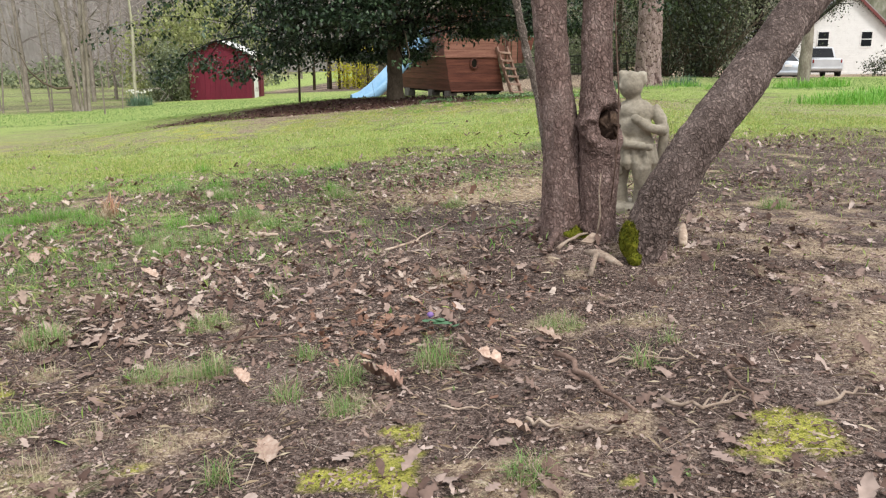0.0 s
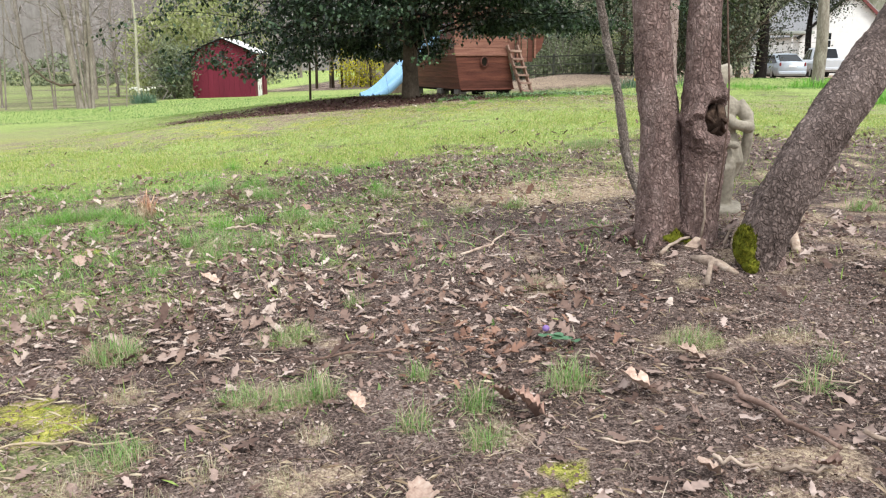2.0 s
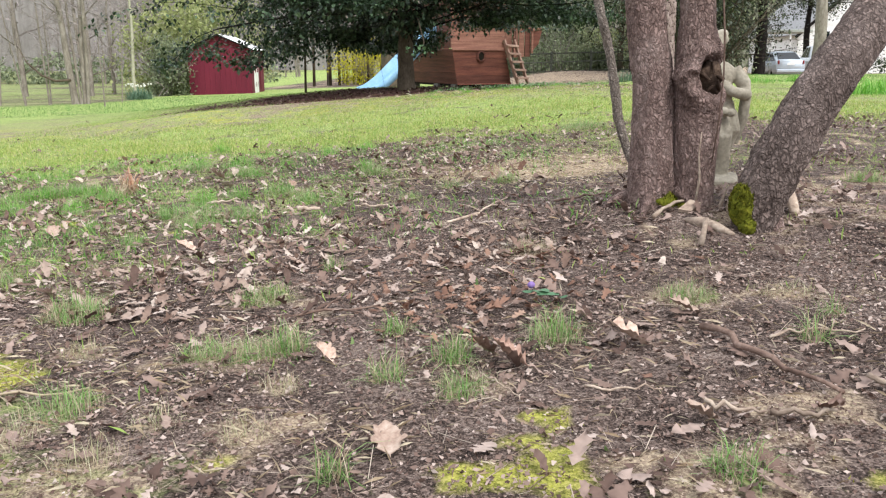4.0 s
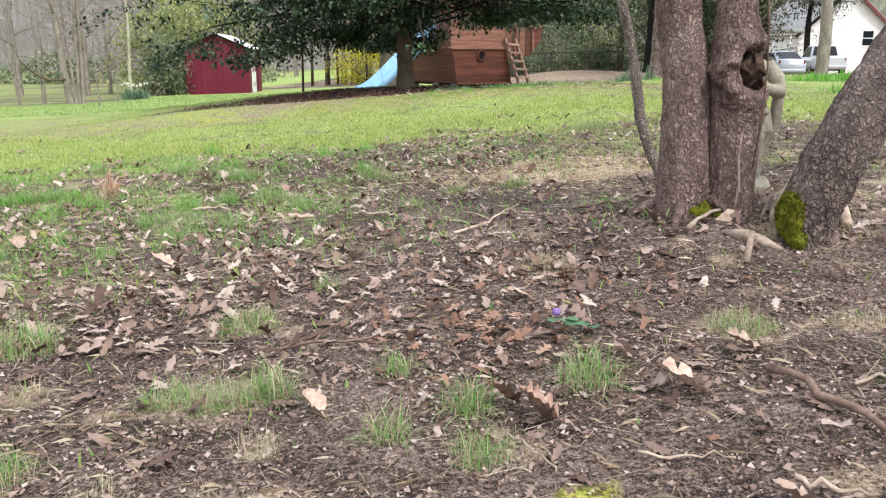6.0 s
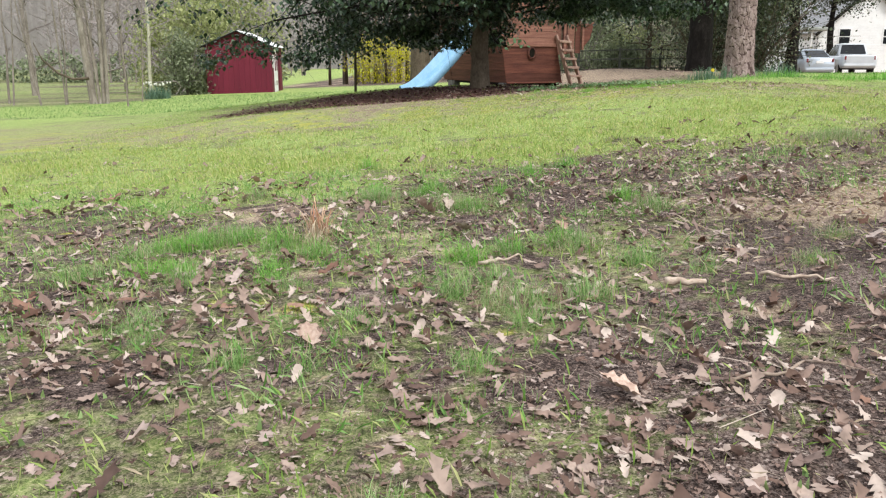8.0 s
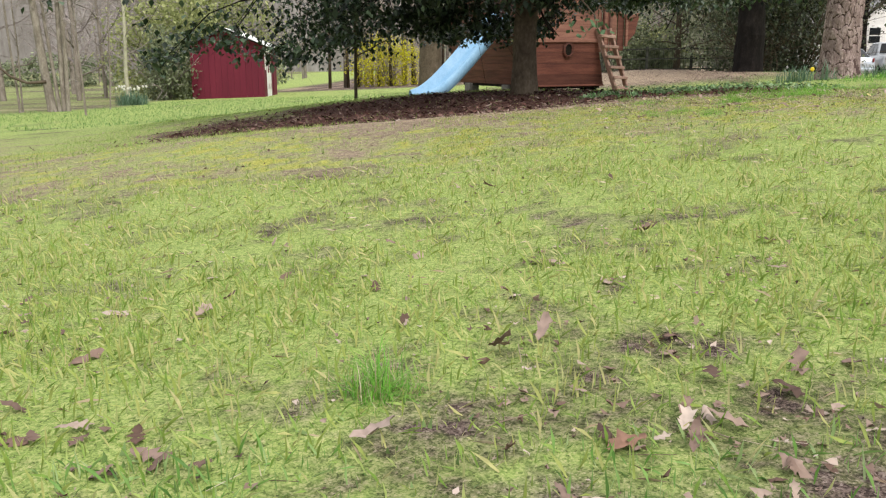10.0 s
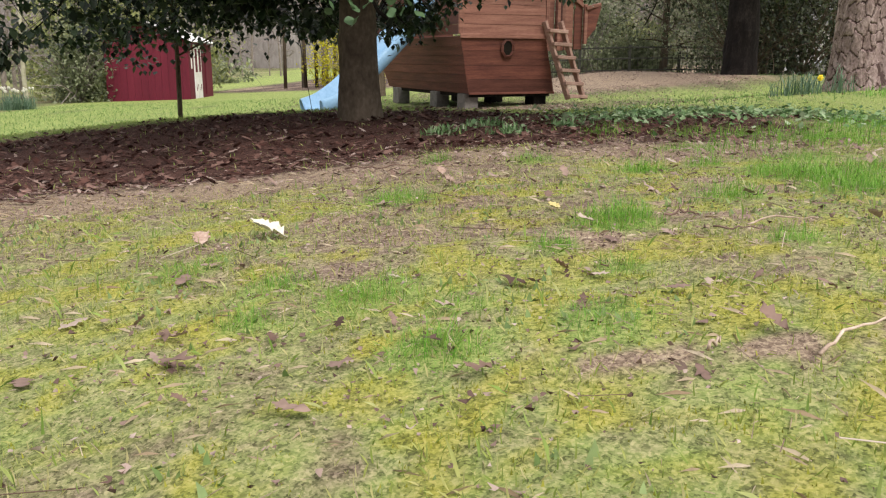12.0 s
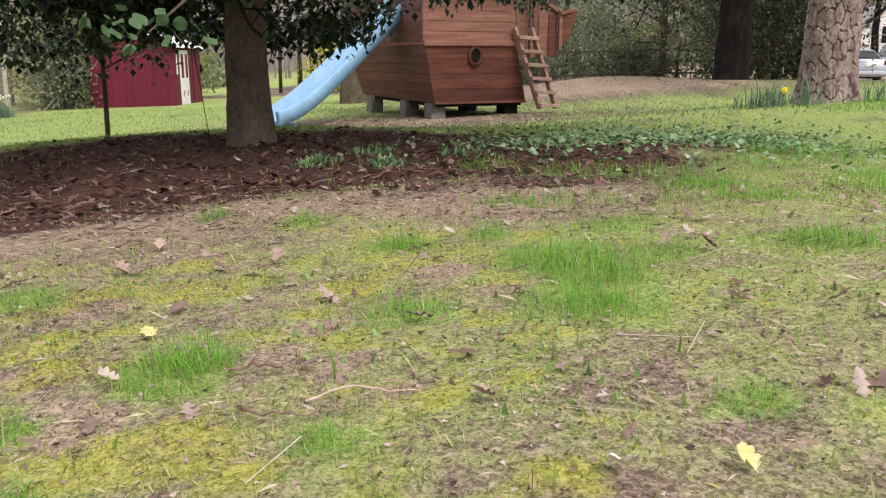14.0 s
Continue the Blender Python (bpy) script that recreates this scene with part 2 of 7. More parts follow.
    leaves = 0.50 * soil + 0.52 * (1 - lawn_) + 0.05 + 0.35 * n1 + 0.30 * n2 + 0.2 * n3 + 0.5 * right + 0.9 * spots(x, y, LITTER_LAWN, rag, 1.5)
    leaves = leaves - 0.22 * close + 0.35 * bump(x, y, -0.1, 2.5, 0.7, 0.45) + 0.3 * bump(x, y, 0.75, 2.5, 0.9, 0.6)
    leaves = np.clip(leaves, 0.02, 1) * (1 - 0.55 * bare * (1 - close)) * (1 - 0.5 * moss) * (1 - 0.5 * green)
    return np.clip(grass * (1 - 0.3 * far), 0, 1), np.clip(moss * (1 - mulch) * (1 - dirt), 0, 1), np.clip(straw * (1 - mulch), 0, 1), mulch, leaves


PATCH_X, PATCH_Y, PATCH_STEP = np.arange(-8, 8, 0.02), np.arange(0.4, 17, 0.02), 0.02
PATCHWORK = np.stack(cover_at(*np.meshgrid(PATCH_X, PATCH_Y)), 0)


def cover(x, y):
    """The cover at any place, read from the patchwork of the garden near by."""
    x, y = np.asarray(x, float), np.asarray(y, float)
    inside = (x > -7.9) & (x < 7.9) & (y > 0.5) & (y < 16.9)
    i, j = np.clip(((x + 8) / PATCH_STEP).round().astype(int), 0, len(PATCH_X) - 1), np.clip(((y - 0.4) / PATCH_STEP).round().astype(int), 0, len(PATCH_Y) - 1)
    near_by = PATCHWORK[:, j, i]
    if inside.all():
        return near_by
    return np.where(inside, near_by, np.stack(cover_at(x, y), 0))


class Mesh:
    """Gathers vertices and faces for one mesh."""

    def __init__(self):
        self.v, self.f, self.n = [], [], 0

    def add(self, verts, faces):
        self.v.extend([tuple(p) for p in verts])
        self.f.extend([tuple(i + self.n for i in face) for face in faces])
        self.n += len(verts)
        return self

    def box(self, c, size, turn=None, chamfer=0.006):
        """A box with chamfered edges, centred at c."""
        h = Vector(size) / 2
        k = min(chamfer, h.x * 0.45, h.y * 0.45, h.z * 0.45)
        bm = bmesh.new()
        for sx in (-1, 1):
            for sy in (-1, 1):
                for sz in (-1, 1):
                    for a in range(3):
                        d = [h[i] - (0 if i == a else k) for i in range(3)]
                        bm.verts.new((sx * d[0], sy * d[1], sz * d[2]))
        bmesh.ops.convex_hull(bm, input=bm.verts[:])
        m = Matrix.Translation(c) @ (turn.to_4x4() if turn is not None else Matrix())
        bm.verts.index_update()
        self.add([m @ v.co for v in bm.verts], [[v.index for v in f.verts] for f in bm.faces])
        bm.free()
        return self

    def tube(self, pts, radii, sides=8, cap=True):
        """A tapered tube along points."""
        pts = [Vector(p) for p in pts]
        verts, faces = [], []
        side = None
        for i, p in enumerate(pts):
            d = (pts[min(i + 1, len(pts) - 1)] - pts[max(i - 1, 0)]).normalized()
            if side is None:
                side = d.orthogonal().normalized()
            side = (side - d * side.dot(d)).normalized()
            other = d.cross(side)
            for k in range(sides):
                a = 2 * math.pi * k / sides
                verts.append(p + (side * math.cos(a) + other * math.sin(a)) * radii[i])
        for i in range(len(pts) - 1):
            for k in range(sides):
                a, b = i * sides + k, i * sides + (k + 1) % sides
                faces.append((a, b, b + sides, a + sides))
        if cap:
            faces.append(tuple(range(sides - 1, -1, -1)))
            faces.append(tuple(range((len(pts) - 1) * sides, len(pts) * sides)))
        return self.add(verts, faces)

    def panel(self, pts, thick):
        """A flat polygon with thickness, laid towards its back."""
        pts = [Vector(p) for p in pts]
        n = (pts[1] - pts[0]).cross(pts[-1] - pts[0]).normalized()
        k = len(pts)
        back = [p - n * thick for p in pts]
        return self.add(pts + back, [tuple(range(k)), tuple(range(2 * k - 1, k - 1, -1))] + [(i, i + k, (i + 1) % k + k, (i + 1) % k) for i in range(k)])

    def ball(self, c, r, seg=16, rings=10):
        c, r = Vector(c), Vector(r if hasattr(r, "__len__") else (r, r, r))
        verts = [c + Vector((0, 0, r.z))]
        for i in range(1, rings):
            a = math.pi * i / rings
            for k in range(seg):
                b = 2 * math.pi * k / seg
                verts.append(c + Vector((r.x * math.sin(a) * math.cos(b), r.y * math.sin(a) * math.sin(b), r.z * math.cos(a))))
        verts.append(c - Vector((0, 0, r.z)))
        last = len(verts) - 1
        faces = [(0, 1 + k, 1 + (k + 1) % seg) for k in range(seg)]
        for i in range(rings - 2):
            for k in range(seg):
                a, b = 1 + i * seg + k, 1 + i * seg + (k + 1) % seg
                faces.append((a, a + seg, b + seg, b))
        faces += [(last, 1 + (rings - 2) * seg + (k + 1) % seg, 1 + (rings - 2) * seg + k) for k in range(seg)]
        return self.add(verts, faces)

    def data(self, name, material, smooth=False):
        me = bpy.data.meshes.new(name)
        me.from_pydata(self.v, [], self.f)
        me.update()
        if smooth:
            me.polygons.foreach_set("use_smooth", [True] * len(me.polygons))
        if material:
            me.materials.append(material)
        return me


def thing(name, label, category, loc=(0, 0, 0), rz=0.0, group="", kind=""):
    ob = new(name)
    ob.empty_display_size = 0.1
    ob.matrix_world = pose(*loc, 0, 0, rz)
    return tagged(ob, label, category, group, kind)


def part(name, mesh, material, parent, label="", smooth=False):
    """One mesh object under a thing or a part, in its thing's own coordinates."""
    ob = new(name, mesh if isinstance(mesh, bpy.types.Mesh) else mesh.data(name, material, smooth))
    ob.parent = parent
    return tagged(ob, label)


def single(name, mesh, material, label, category, loc=(0, 0, 0), rz=0.0, group="", kind="", smooth=False):
    ob = new(name, mesh if isinstance(mesh, bpy.types.Mesh) else mesh.data(name, material, smooth))
    ob.matrix_world = pose(*loc, 0, 0, rz)
    return tagged(ob, label, category, group, kind)


# ---- materials ----
def surface(name, colours, scale=6.0, detail=6.0, rough=0.8, relief=0.3, relief_scale=40.0, stretch=(1, 1, 1), vary=0.0, island=0.0, metal=0.0, coat=0.0, distort=0.0, coords="Object"):
    """A material of noise-mixed colours at two scales, with relief; vary: brightness change from object to object, island: from piece to piece."""
    m = bpy.data.materials.new(name)
    m.use_nodes = True
    n, l = m.node_tree.nodes, m.node_tree.links
    b = n["Principled BSDF"]
    tc, mp = n.new("ShaderNodeTexCoord"), n.new("ShaderNodeMapping")
    mp.inputs["Scale"].default_value = stretch
    l.new(tc.outputs[coords], mp.inputs[0])
    big, fine = n.new("ShaderNodeTexNoise"), n.new("ShaderNodeTexNoise")
    big.inputs["Scale"].default_value, big.inputs["Detail"].default_value, big.inputs["Roughness"].default_value = scale, detail, 0.65
    big.inputs["Distortion"].default_value = distort
    fine.inputs["Scale"].default_value, fine.inputs["Detail"].default_value = relief_scale, 5
    l.new(mp.outputs[0], big.inputs[0])
    l.new(mp.outputs[0], fine.inputs[0])
    blend = n.new("ShaderNodeMath")
    blend.operation = "MULTIPLY_ADD"
    blend.inputs[1].default_value = 0.35
    l.new(fine.outputs[0], blend.inputs[0])
    scaled = n.new("ShaderNodeMath")
    scaled.operation = "MULTIPLY"
    scaled.inputs[1].default_value = 0.65
    l.new(big.outputs[0], scaled.inputs[0])
    l.new(scaled.outputs[0], blend.inputs[2])
    ramp = n.new("ShaderNodeValToRGB")
    els = ramp.color_ramp.elements
    while len(els) < len(colours):
        els.new(0.5)
    for i, c in enumerate(colours):
        els[i].position = 0.32 + 0.36 * i / max(1, len(colours) - 1)
        els[i].color = (*c, 1)
    l.new(blend.outputs[0], ramp.inputs[0])
    out = ramp.outputs[0]
    for source, amount in (("ShaderNodeObjectInfo", vary), ("ShaderNodeNewGeometry", island)):
        if amount:
            info, hsv, mr = n.new(source), n.new("ShaderNodeHueSaturation"), n.new("ShaderNodeMapRange")
            mr.inputs[3].default_value, mr.inputs[4].default_value = 1 - amount, 1 + amount
            l.new(info.outputs["Random" if source == "ShaderNodeObjectInfo" else "Random Per Island"], mr.inputs[0])
            l.new(mr.outputs[0], hsv.inputs["Value"])
            l.new(out, hsv.inputs["Color"])
            out = hsv.outputs[0]
    l.new(out, b.inputs["Base Color"])
    b.inputs["Roughness"].default_value, b.inputs["Metallic"].default_value = rough, metal
    b.inputs["Coat Weight"].default_value = coat
    b.inputs["Specular IOR Level"].default_value = 0.35 if rough < 0.8 else 0.1
    if relief:
        bp = n.new("ShaderNodeBump")
        bp.inputs["Strength"].default_value, bp.inputs["Distance"].default_value = relief, 0.02
        l.new(blend.outputs[0], bp.inputs["Height"])
        l.new(bp.outputs[0], b.inputs["Normal"])
    return m


def leafy(name, colours, rough=0.5, through_light=0.25, spread=0.25):
    """Leaf or blade: a colour per piece from a ramp, with some light passing through."""
    m = bpy.data.materials.new(name)
    m.use_nodes = True
    n, l = m.node_tree.nodes, m.node_tree.links
    b = n["Principled BSDF"]
    geo, ramp = n.new("ShaderNodeNewGeometry"), n.new("ShaderNodeValToRGB")
    els = ramp.color_ramp.elements
    while len(els) < len(colours):
        els.new(0.5)
    for i, c in enumerate(colours):
        els[i].position = i / max(1, len(colours) - 1)
        els[i].color = (*c, 1)
    l.new(geo.outputs["Random Per Island"], ramp.inputs[0])
    tc, nz, hsv, mr = n.new("ShaderNodeTexCoord"), n.new("ShaderNodeTexNoise"), n.new("ShaderNodeHueSaturation"), n.new("ShaderNodeMapRange")
    nz.inputs["Scale"].default_value = 60
    l.new(tc.outputs["Object"], nz.inputs[0])
    mr.inputs[3].default_value, mr.inputs[4].default_value = 1 - spread * 1.6, 1 + spread * 1.6
    l.new(nz.outputs[0], mr.inputs[0])
    l.new(mr.outputs[0], hsv.inputs["Value"])
    l.new(ramp.outputs[0], hsv.inputs["Color"])
    l.new(hsv.outputs[0], b.inputs["Base Color"])
    b.inputs["Roughness"].default_value = rough
    b.inputs["Specular IOR Level"].default_value = 0.4 if rough < 0.6 else 0.15
    if through_light:
        tr, mix = n.new("ShaderNodeBsdfTranslucent"), n.new("ShaderNodeMixShader")
        mix.inputs[0].default_value = through_light
        l.new(hsv.outputs[0], tr.inputs[0])
        l.new(b.outputs[0], mix.inputs[1])
        l.new(tr.outputs[0], mix.inputs[2])
        l.new(mix.outputs[0], n["Material Output"].inputs[0])
    return m


def ground_material():
    m = bpy.data.materials.new("earth_and_turf")
    m.use_nodes = True
    n, l = m.node_tree.nodes, m.node_tree.links
    b = n["Principled BSDF"]
    tc = n.new("ShaderNodeTexCoord")

    def noise_at(scale, detail=8.0, rough=0.65):
        t = n.new("ShaderNodeTexNoise")
        t.inputs["Scale"].default_value, t.inputs["Detail"].default_value, t.inputs["Roughness"].default_value = scale, detail, rough
        l.new(tc.outputs["Object"], t.inputs[0])
        return t.outputs[0]

    def ramp(value, *stops):
        r = n.new("ShaderNodeValToRGB")
        els = r.color_ramp.elements
        while len(els) < len(stops):
            els.new(0.5)
        for e, (p, c) in zip(els, stops):
            e.position, e.color = p, (*c, 1)
        l.new(value, r.inputs[0])
        return r.outputs[0]

    def mix(fac, a, c):
        x = n.new("ShaderNodeMix")
        x.data_type = "RGBA"
        l.new(fac, x.inputs[0])
        l.new(a, x.inputs[6])
        l.new(c, x.inputs[7])
        return x.outputs[2]

    def sharpen(share, grain, width=0.25):
        """A share turned into ragged patches by a noise."""
        s, r = n.new("ShaderNodeMath"), n.new("ShaderNodeMapRange")
        s.operation = "ADD"
        l.new(share, s.inputs[0])
        l.new(grain, s.inputs[1])
        r.inputs[1].default_value, r.inputs[2].default_value = 1.0 - width, 1.0 + width
        l.new(s.outputs[0], r.inputs[0])
        return r.outputs[0]

    def crumbs(scale, seed):
        """A value per crumb: cells with ragged edges, drawn out a little at random."""
        wn_, ad, vo, sc = n.new("ShaderNodeTexNoise"), n.new("ShaderNodeVectorMath"), n.new("ShaderNodeTexVoronoi"), n.new("ShaderNodeVectorMath")
        wn_.inputs["Scale"].default_value, wn_.inputs["Detail"].default_value = scale * 0.7, 3
        l.new(tc.outputs["Object"], wn_.inputs[0])
        sc.operation, sc.inputs[3].default_value = "SCALE", 1.6 / scale
        l.new(wn_.outputs["Color"], sc.inputs[0])
        ad.operation = "ADD"
        l.new(tc.outputs["Object"], ad.inputs[0])
        l.new(sc.outputs[0], ad.inputs[1])
        vo.inputs["Scale"].default_value = scale
        l.new(ad.outputs[0], vo.inputs["Vector"])
        s_ = n.new("ShaderNodeSeparateColor")
        l.new(vo.outputs["Color"], s_.inputs[0])
        return s_.outputs[seed]

    def blend(a, c, share):
        x = n.new("ShaderNodeMix")
        x.inputs[0].default_value = share
        l.new(a, x.inputs[2])
        l.new(c, x.inputs[3])
        return x.outputs[0]

    mid, coarse = noise_at(17), noise_at(85, 12, 0.85)
    piece = blend(blend(crumbs(125, 0), crumbs(330, 1), 0.55), coarse, 0.42)
    patch, lift = noise_at(3.2, 4, 0.6), n.new("ShaderNodeMath")
    lift.operation = "MULTIPLY_ADD"
    lift.inputs[1].default_value, lift.inputs[2].default_value = 0.55, -0.30
    l.new(patch, lift.inputs[0])
    earth = n.new("ShaderNodeMath")
    l.new(piece, earth.inputs[0])
    l.new(lift.outputs[0], earth.inputs[1])
    soil = ramp(earth.outputs[0], (0.24, (0.016, 0.011, 0.009)), (0.42, (0.062, 0.043, 0.036)), (0.54, (0.135, 0.098, 0.084)), (0.66, (0.21, 0.16, 0.137)), (0.78, (0.33, 0.27, 0.235)))
    turf = ramp(piece, (0.24, (0.09, 0.12, 0.035)), (0.40, (0.19, 0.275, 0.070)), (0.52, (0.28, 0.365, 0.105)), (0.64, (0.35, 0.41, 0.14)), (0.78, (0.47, 0.47, 0.20)))
    mossy = ramp(piece, (0.24, (0.11, 0.115, 0.025)), (0.42, (0.26, 0.265, 0.050)), (0.56, (0.38, 0.375, 0.075)), (0.74, (0.50, 0.455, 0.13)))
    dry = ramp(piece, (0.24, (0.11, 0.078, 0.056)), (0.44, (0.25, 0.185, 0.135)), (0.58, (0.37, 0.29, 0.21)), (0.76, (0.52, 0.43, 0.29)))
    bark = ramp(piece, (0.26, (0.018, 0.010, 0.008)), (0.5, (0.07, 0.034, 0.027)), (0.75, (0.20, 0.11, 0.088)))
    at = n.new("ShaderNodeAttribute")
    at.attribute_name = "cover"
    sep = n.new("ShaderNodeSeparateColor")
    l.new(at.outputs["Color"], sep.inputs[0])
    colour = mix(sharpen(sep.outputs[2], mid), soil, dry)
    colour = mix(sharpen(sep.outputs[0], mid), colour, turf)
    colour = mix(sharpen(sep.outputs[1], mid), colour, mossy)
    colour = mix(sharpen(at.outputs["Alpha"], mid), colour, bark)
    l.new(colour, b.inputs["Base Color"])
    b.inputs["Roughness"].default_value = 0.95
    b.inputs["Specular IOR Level"].default_value = 0.15
    bp = n.new("ShaderNodeBump")
    bp.inputs["Strength"].default_value, bp.inputs["Distance"].default_value = 0.8, 0.008
    l.new(piece, bp.inputs["Height"])
    l.new(bp.outputs[0], b.inputs["Normal"])
    return m


EARTH = ground_material()
def scaly_bark(name, colours, scale, crack=0.45, relief=1.0):
    """Bark broken into small scales: cell plates with dark cracks between them, over soft stains."""
    m = surface(name, colours, 9, 8, 0.92, 0.0, 70, (1, 1, 0.5))
    n, l = m.node_tree.nodes, m.node_tree.links
    b = n["Principled BSDF"]
    base = b.inputs["Base Color"].links[0].from_socket
    tc, mp, warp = n.new("ShaderNodeTexCoord"), n.new("ShaderNodeMapping"), n.new("ShaderNodeTexNoise")
    mp.inputs["Scale"].default_value = (1, 1, 0.62)
    warp.inputs["Scale"].default_value, warp.inputs["Detail"].default_value = 45, 4
    l.new(tc.outputs["Object"], mp.inputs[0])
    add = n.new("ShaderNodeVectorMath")
    add.operation = "MULTIPLY_ADD"
    add.inputs[1].default_value = (0.04, 0.04, 0.04)
    l.new(mp.outputs[0], warp.inputs[0])
    l.new(warp.outputs["Color"], add.inputs[0])
    l.new(mp.outputs[0], add.inputs[2])
    vor, cell = n.new("ShaderNodeTexVoronoi"), n.new("ShaderNodeTexVoronoi")
    vor.feature = "DISTANCE_TO_EDGE"
    for t in (vor, cell):
        t.inputs["Scale"].default_value = scale
        l.new(add.outputs[0], t.inputs[0])
    mr = n.new("ShaderNodeMapRange")
    mr.inputs[1].default_value, mr.inputs[2].default_value = 0.0, 0.30
    mr.inputs[3].default_value, mr.inputs[4].default_value = 1 - crack, 1.0
    l.new(vor.outputs["Distance"], mr.inputs[0])
    tone = n.new("ShaderNodeMapRange")
    tone.inputs[3].default_value, tone.inputs[4].default_value = 0.78, 1.24
    sepc = n.new("ShaderNodeSeparateColor")
    l.new(cell.outputs["Color"], sepc.inputs[0])
    l.new(sepc.outputs[0], tone.inputs[0])
    prod = n.new("ShaderNodeMath")
    prod.operation = "MULTIPLY"
    l.new(mr.outputs[0], prod.inputs[0])
    l.new(tone.outputs[0], prod.inputs[1])
    hsv = n.new("ShaderNodeHueSaturation")
    l.new(prod.outputs[0], hsv.inputs["Value"])
    l.new(base, hsv.inputs["Color"])
    l.new(hsv.outputs[0], b.inputs["Base Color"])
    bp = n.new("ShaderNodeBump")
    bp.inputs["Strength"].default_value, bp.inputs["Distance"].default_value = relief, 0.012
    l.new(prod.outputs[0], bp.inputs["Height"])
    l.new(bp.outputs[0], b.inputs["Normal"])
    return m


BARK_PINK = scaly_bark("scaly_pinkish_bark", [(0.12, 0.078, 0.068), (0.25, 0.174, 0.155), (0.40, 0.305, 0.275)], 80, 0.40)
BARK_PALE = scaly_bark("pale_flaking_bark", [(0.17, 0.135, 0.115), (0.30, 0.25, 0.215), (0.46, 0.40, 0.36)], 90, 0.45)
BARK_BROWN = scaly_bark("blocky_grey_brown_bark", [(0.085, 0.063, 0.056), (0.20, 0.153, 0.137), (0.34, 0.27, 0.245)], 72, 0.48)
BARK_GREY = surface("grey_bark", [(0.10, 0.085, 0.07), (0.22, 0.19, 0.16), (0.36, 0.33, 0.29)], 8, 8, 0.9, 0.6, 50, (1, 1, 0.35))
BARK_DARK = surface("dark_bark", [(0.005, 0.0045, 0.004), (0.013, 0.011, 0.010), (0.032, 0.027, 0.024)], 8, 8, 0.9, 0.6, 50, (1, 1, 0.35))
BARK_PINE = surface("pine_bark_plates", [(0.085, 0.060, 0.055), (0.215, 0.160, 0.148), (0.40, 0.325, 0.31)], 11, 10, 0.9, 0.9, 60, (1, 1, 0.5), island=0.2)
PINE_CREVICE = surface("pine_bark_crevice", [(0.050, 0.032, 0.030), (0.12, 0.080, 0.074)], 9, 6, 0.95, 0.4)
BARK_HOLLY = surface("smooth_grey_brown_bark", [(0.05, 0.038, 0.027), (0.092, 0.072, 0.052), (0.15, 0.122, 0.09)], 5, 8, 0.85, 0.25, 40, (1, 1, 0.6))
MOSS = surface("green_moss", [(0.05, 0.06, 0.008), (0.13, 0.14, 0.015), (0.25, 0.24, 0.03)], 30, 6, 0.95, 0.8, 90)
ROTTEN = surface("rotten_wood", [(0.012, 0.008, 0.006), (0.05, 0.033, 0.025), (0.16, 0.11, 0.08)], 25, 6, 0.95, 0.6)
STONE = surface("weathered_cast_stone", [(0.16, 0.14, 0.11), (0.30, 0.27, 0.215), (0.42, 0.385, 0.32)], 14, 8, 0.9, 0.35, 70)
STICK = surface("dry_stick_bark", [(0.17, 0.12, 0.095), (0.36, 0.28, 0.22), (0.55, 0.47, 0.39)], 18, 6, 0.9, 0.4, 80, vary=0.3)
TWIG_DARK = surface("dark_twig_bark", [(0.07, 0.045, 0.035), (0.15, 0.10, 0.08), (0.26, 0.19, 0.155)], 18, 6, 0.9, 0.4, 80, vary=0.3)
CEDAR = surface("red_cedar_boards", [(0.042, 0.013, 0.009), (0.105, 0.035, 0.023), (0.175, 0.066, 0.043)], 3.5, 8, 0.75, 0.25, 45, (0.35, 0.35, 5), vary=0.22)
CEDAR_PALE = surface("weathered_cedar_boards", [(0.09, 0.037, 0.026), (0.19, 0.085, 0.060), (0.29, 0.15, 0.108)], 3.5, 8, 0.75, 0.25, 45, (0.35, 0.35, 5), vary=0.2)
LADDER_WOOD = surface("weathered_ladder_timber", [(0.20, 0.115, 0.09), (0.34, 0.225, 0.18), (0.46, 0.335, 0.28)], 5, 8, 0.8, 0.25, 45, (1, 1, 1), vary=0.15)
SLIDE_BLUE = surface("pale_blue_plastic", [(0.14, 0.30, 0.47), (0.21, 0.39, 0.57), (0.28, 0.47, 0.64)], 2.5, 6, 0.4, 0.04, 30)
CONCRETE = surface("grey_concrete_block", [(0.09, 0.085, 0.078), (0.20, 0.19, 0.175)], 12, 6, 0.95, 0.4)
SHED_RED = surface("dark_red_painted_boards", [(0.085, 0.005, 0.017), (0.125, 0.008, 0.025), (0.155, 0.013, 0.032)], 2.0, 8, 0.7, 0.12, 30, (1, 1, 0.2), vary=0.05)
WHITE_PAINT = surface("weathered_white_paint", [(0.55, 0.55, 0.54), (0.76, 0.76, 0.75), (0.83, 0.83, 0.82)], 4, 8, 0.65, 0.08, 30)
ROOF_DARK = surface("dark_roof_felt", [(0.05, 0.05, 0.05), (0.10, 0.10, 0.10)], 8, 6, 0.85, 0.3)
ROOF_GREY = surface("grey_roofing", [(0.20, 0.20, 0.20), (0.36, 0.36, 0.37)], 8, 6, 0.8, 0.3)

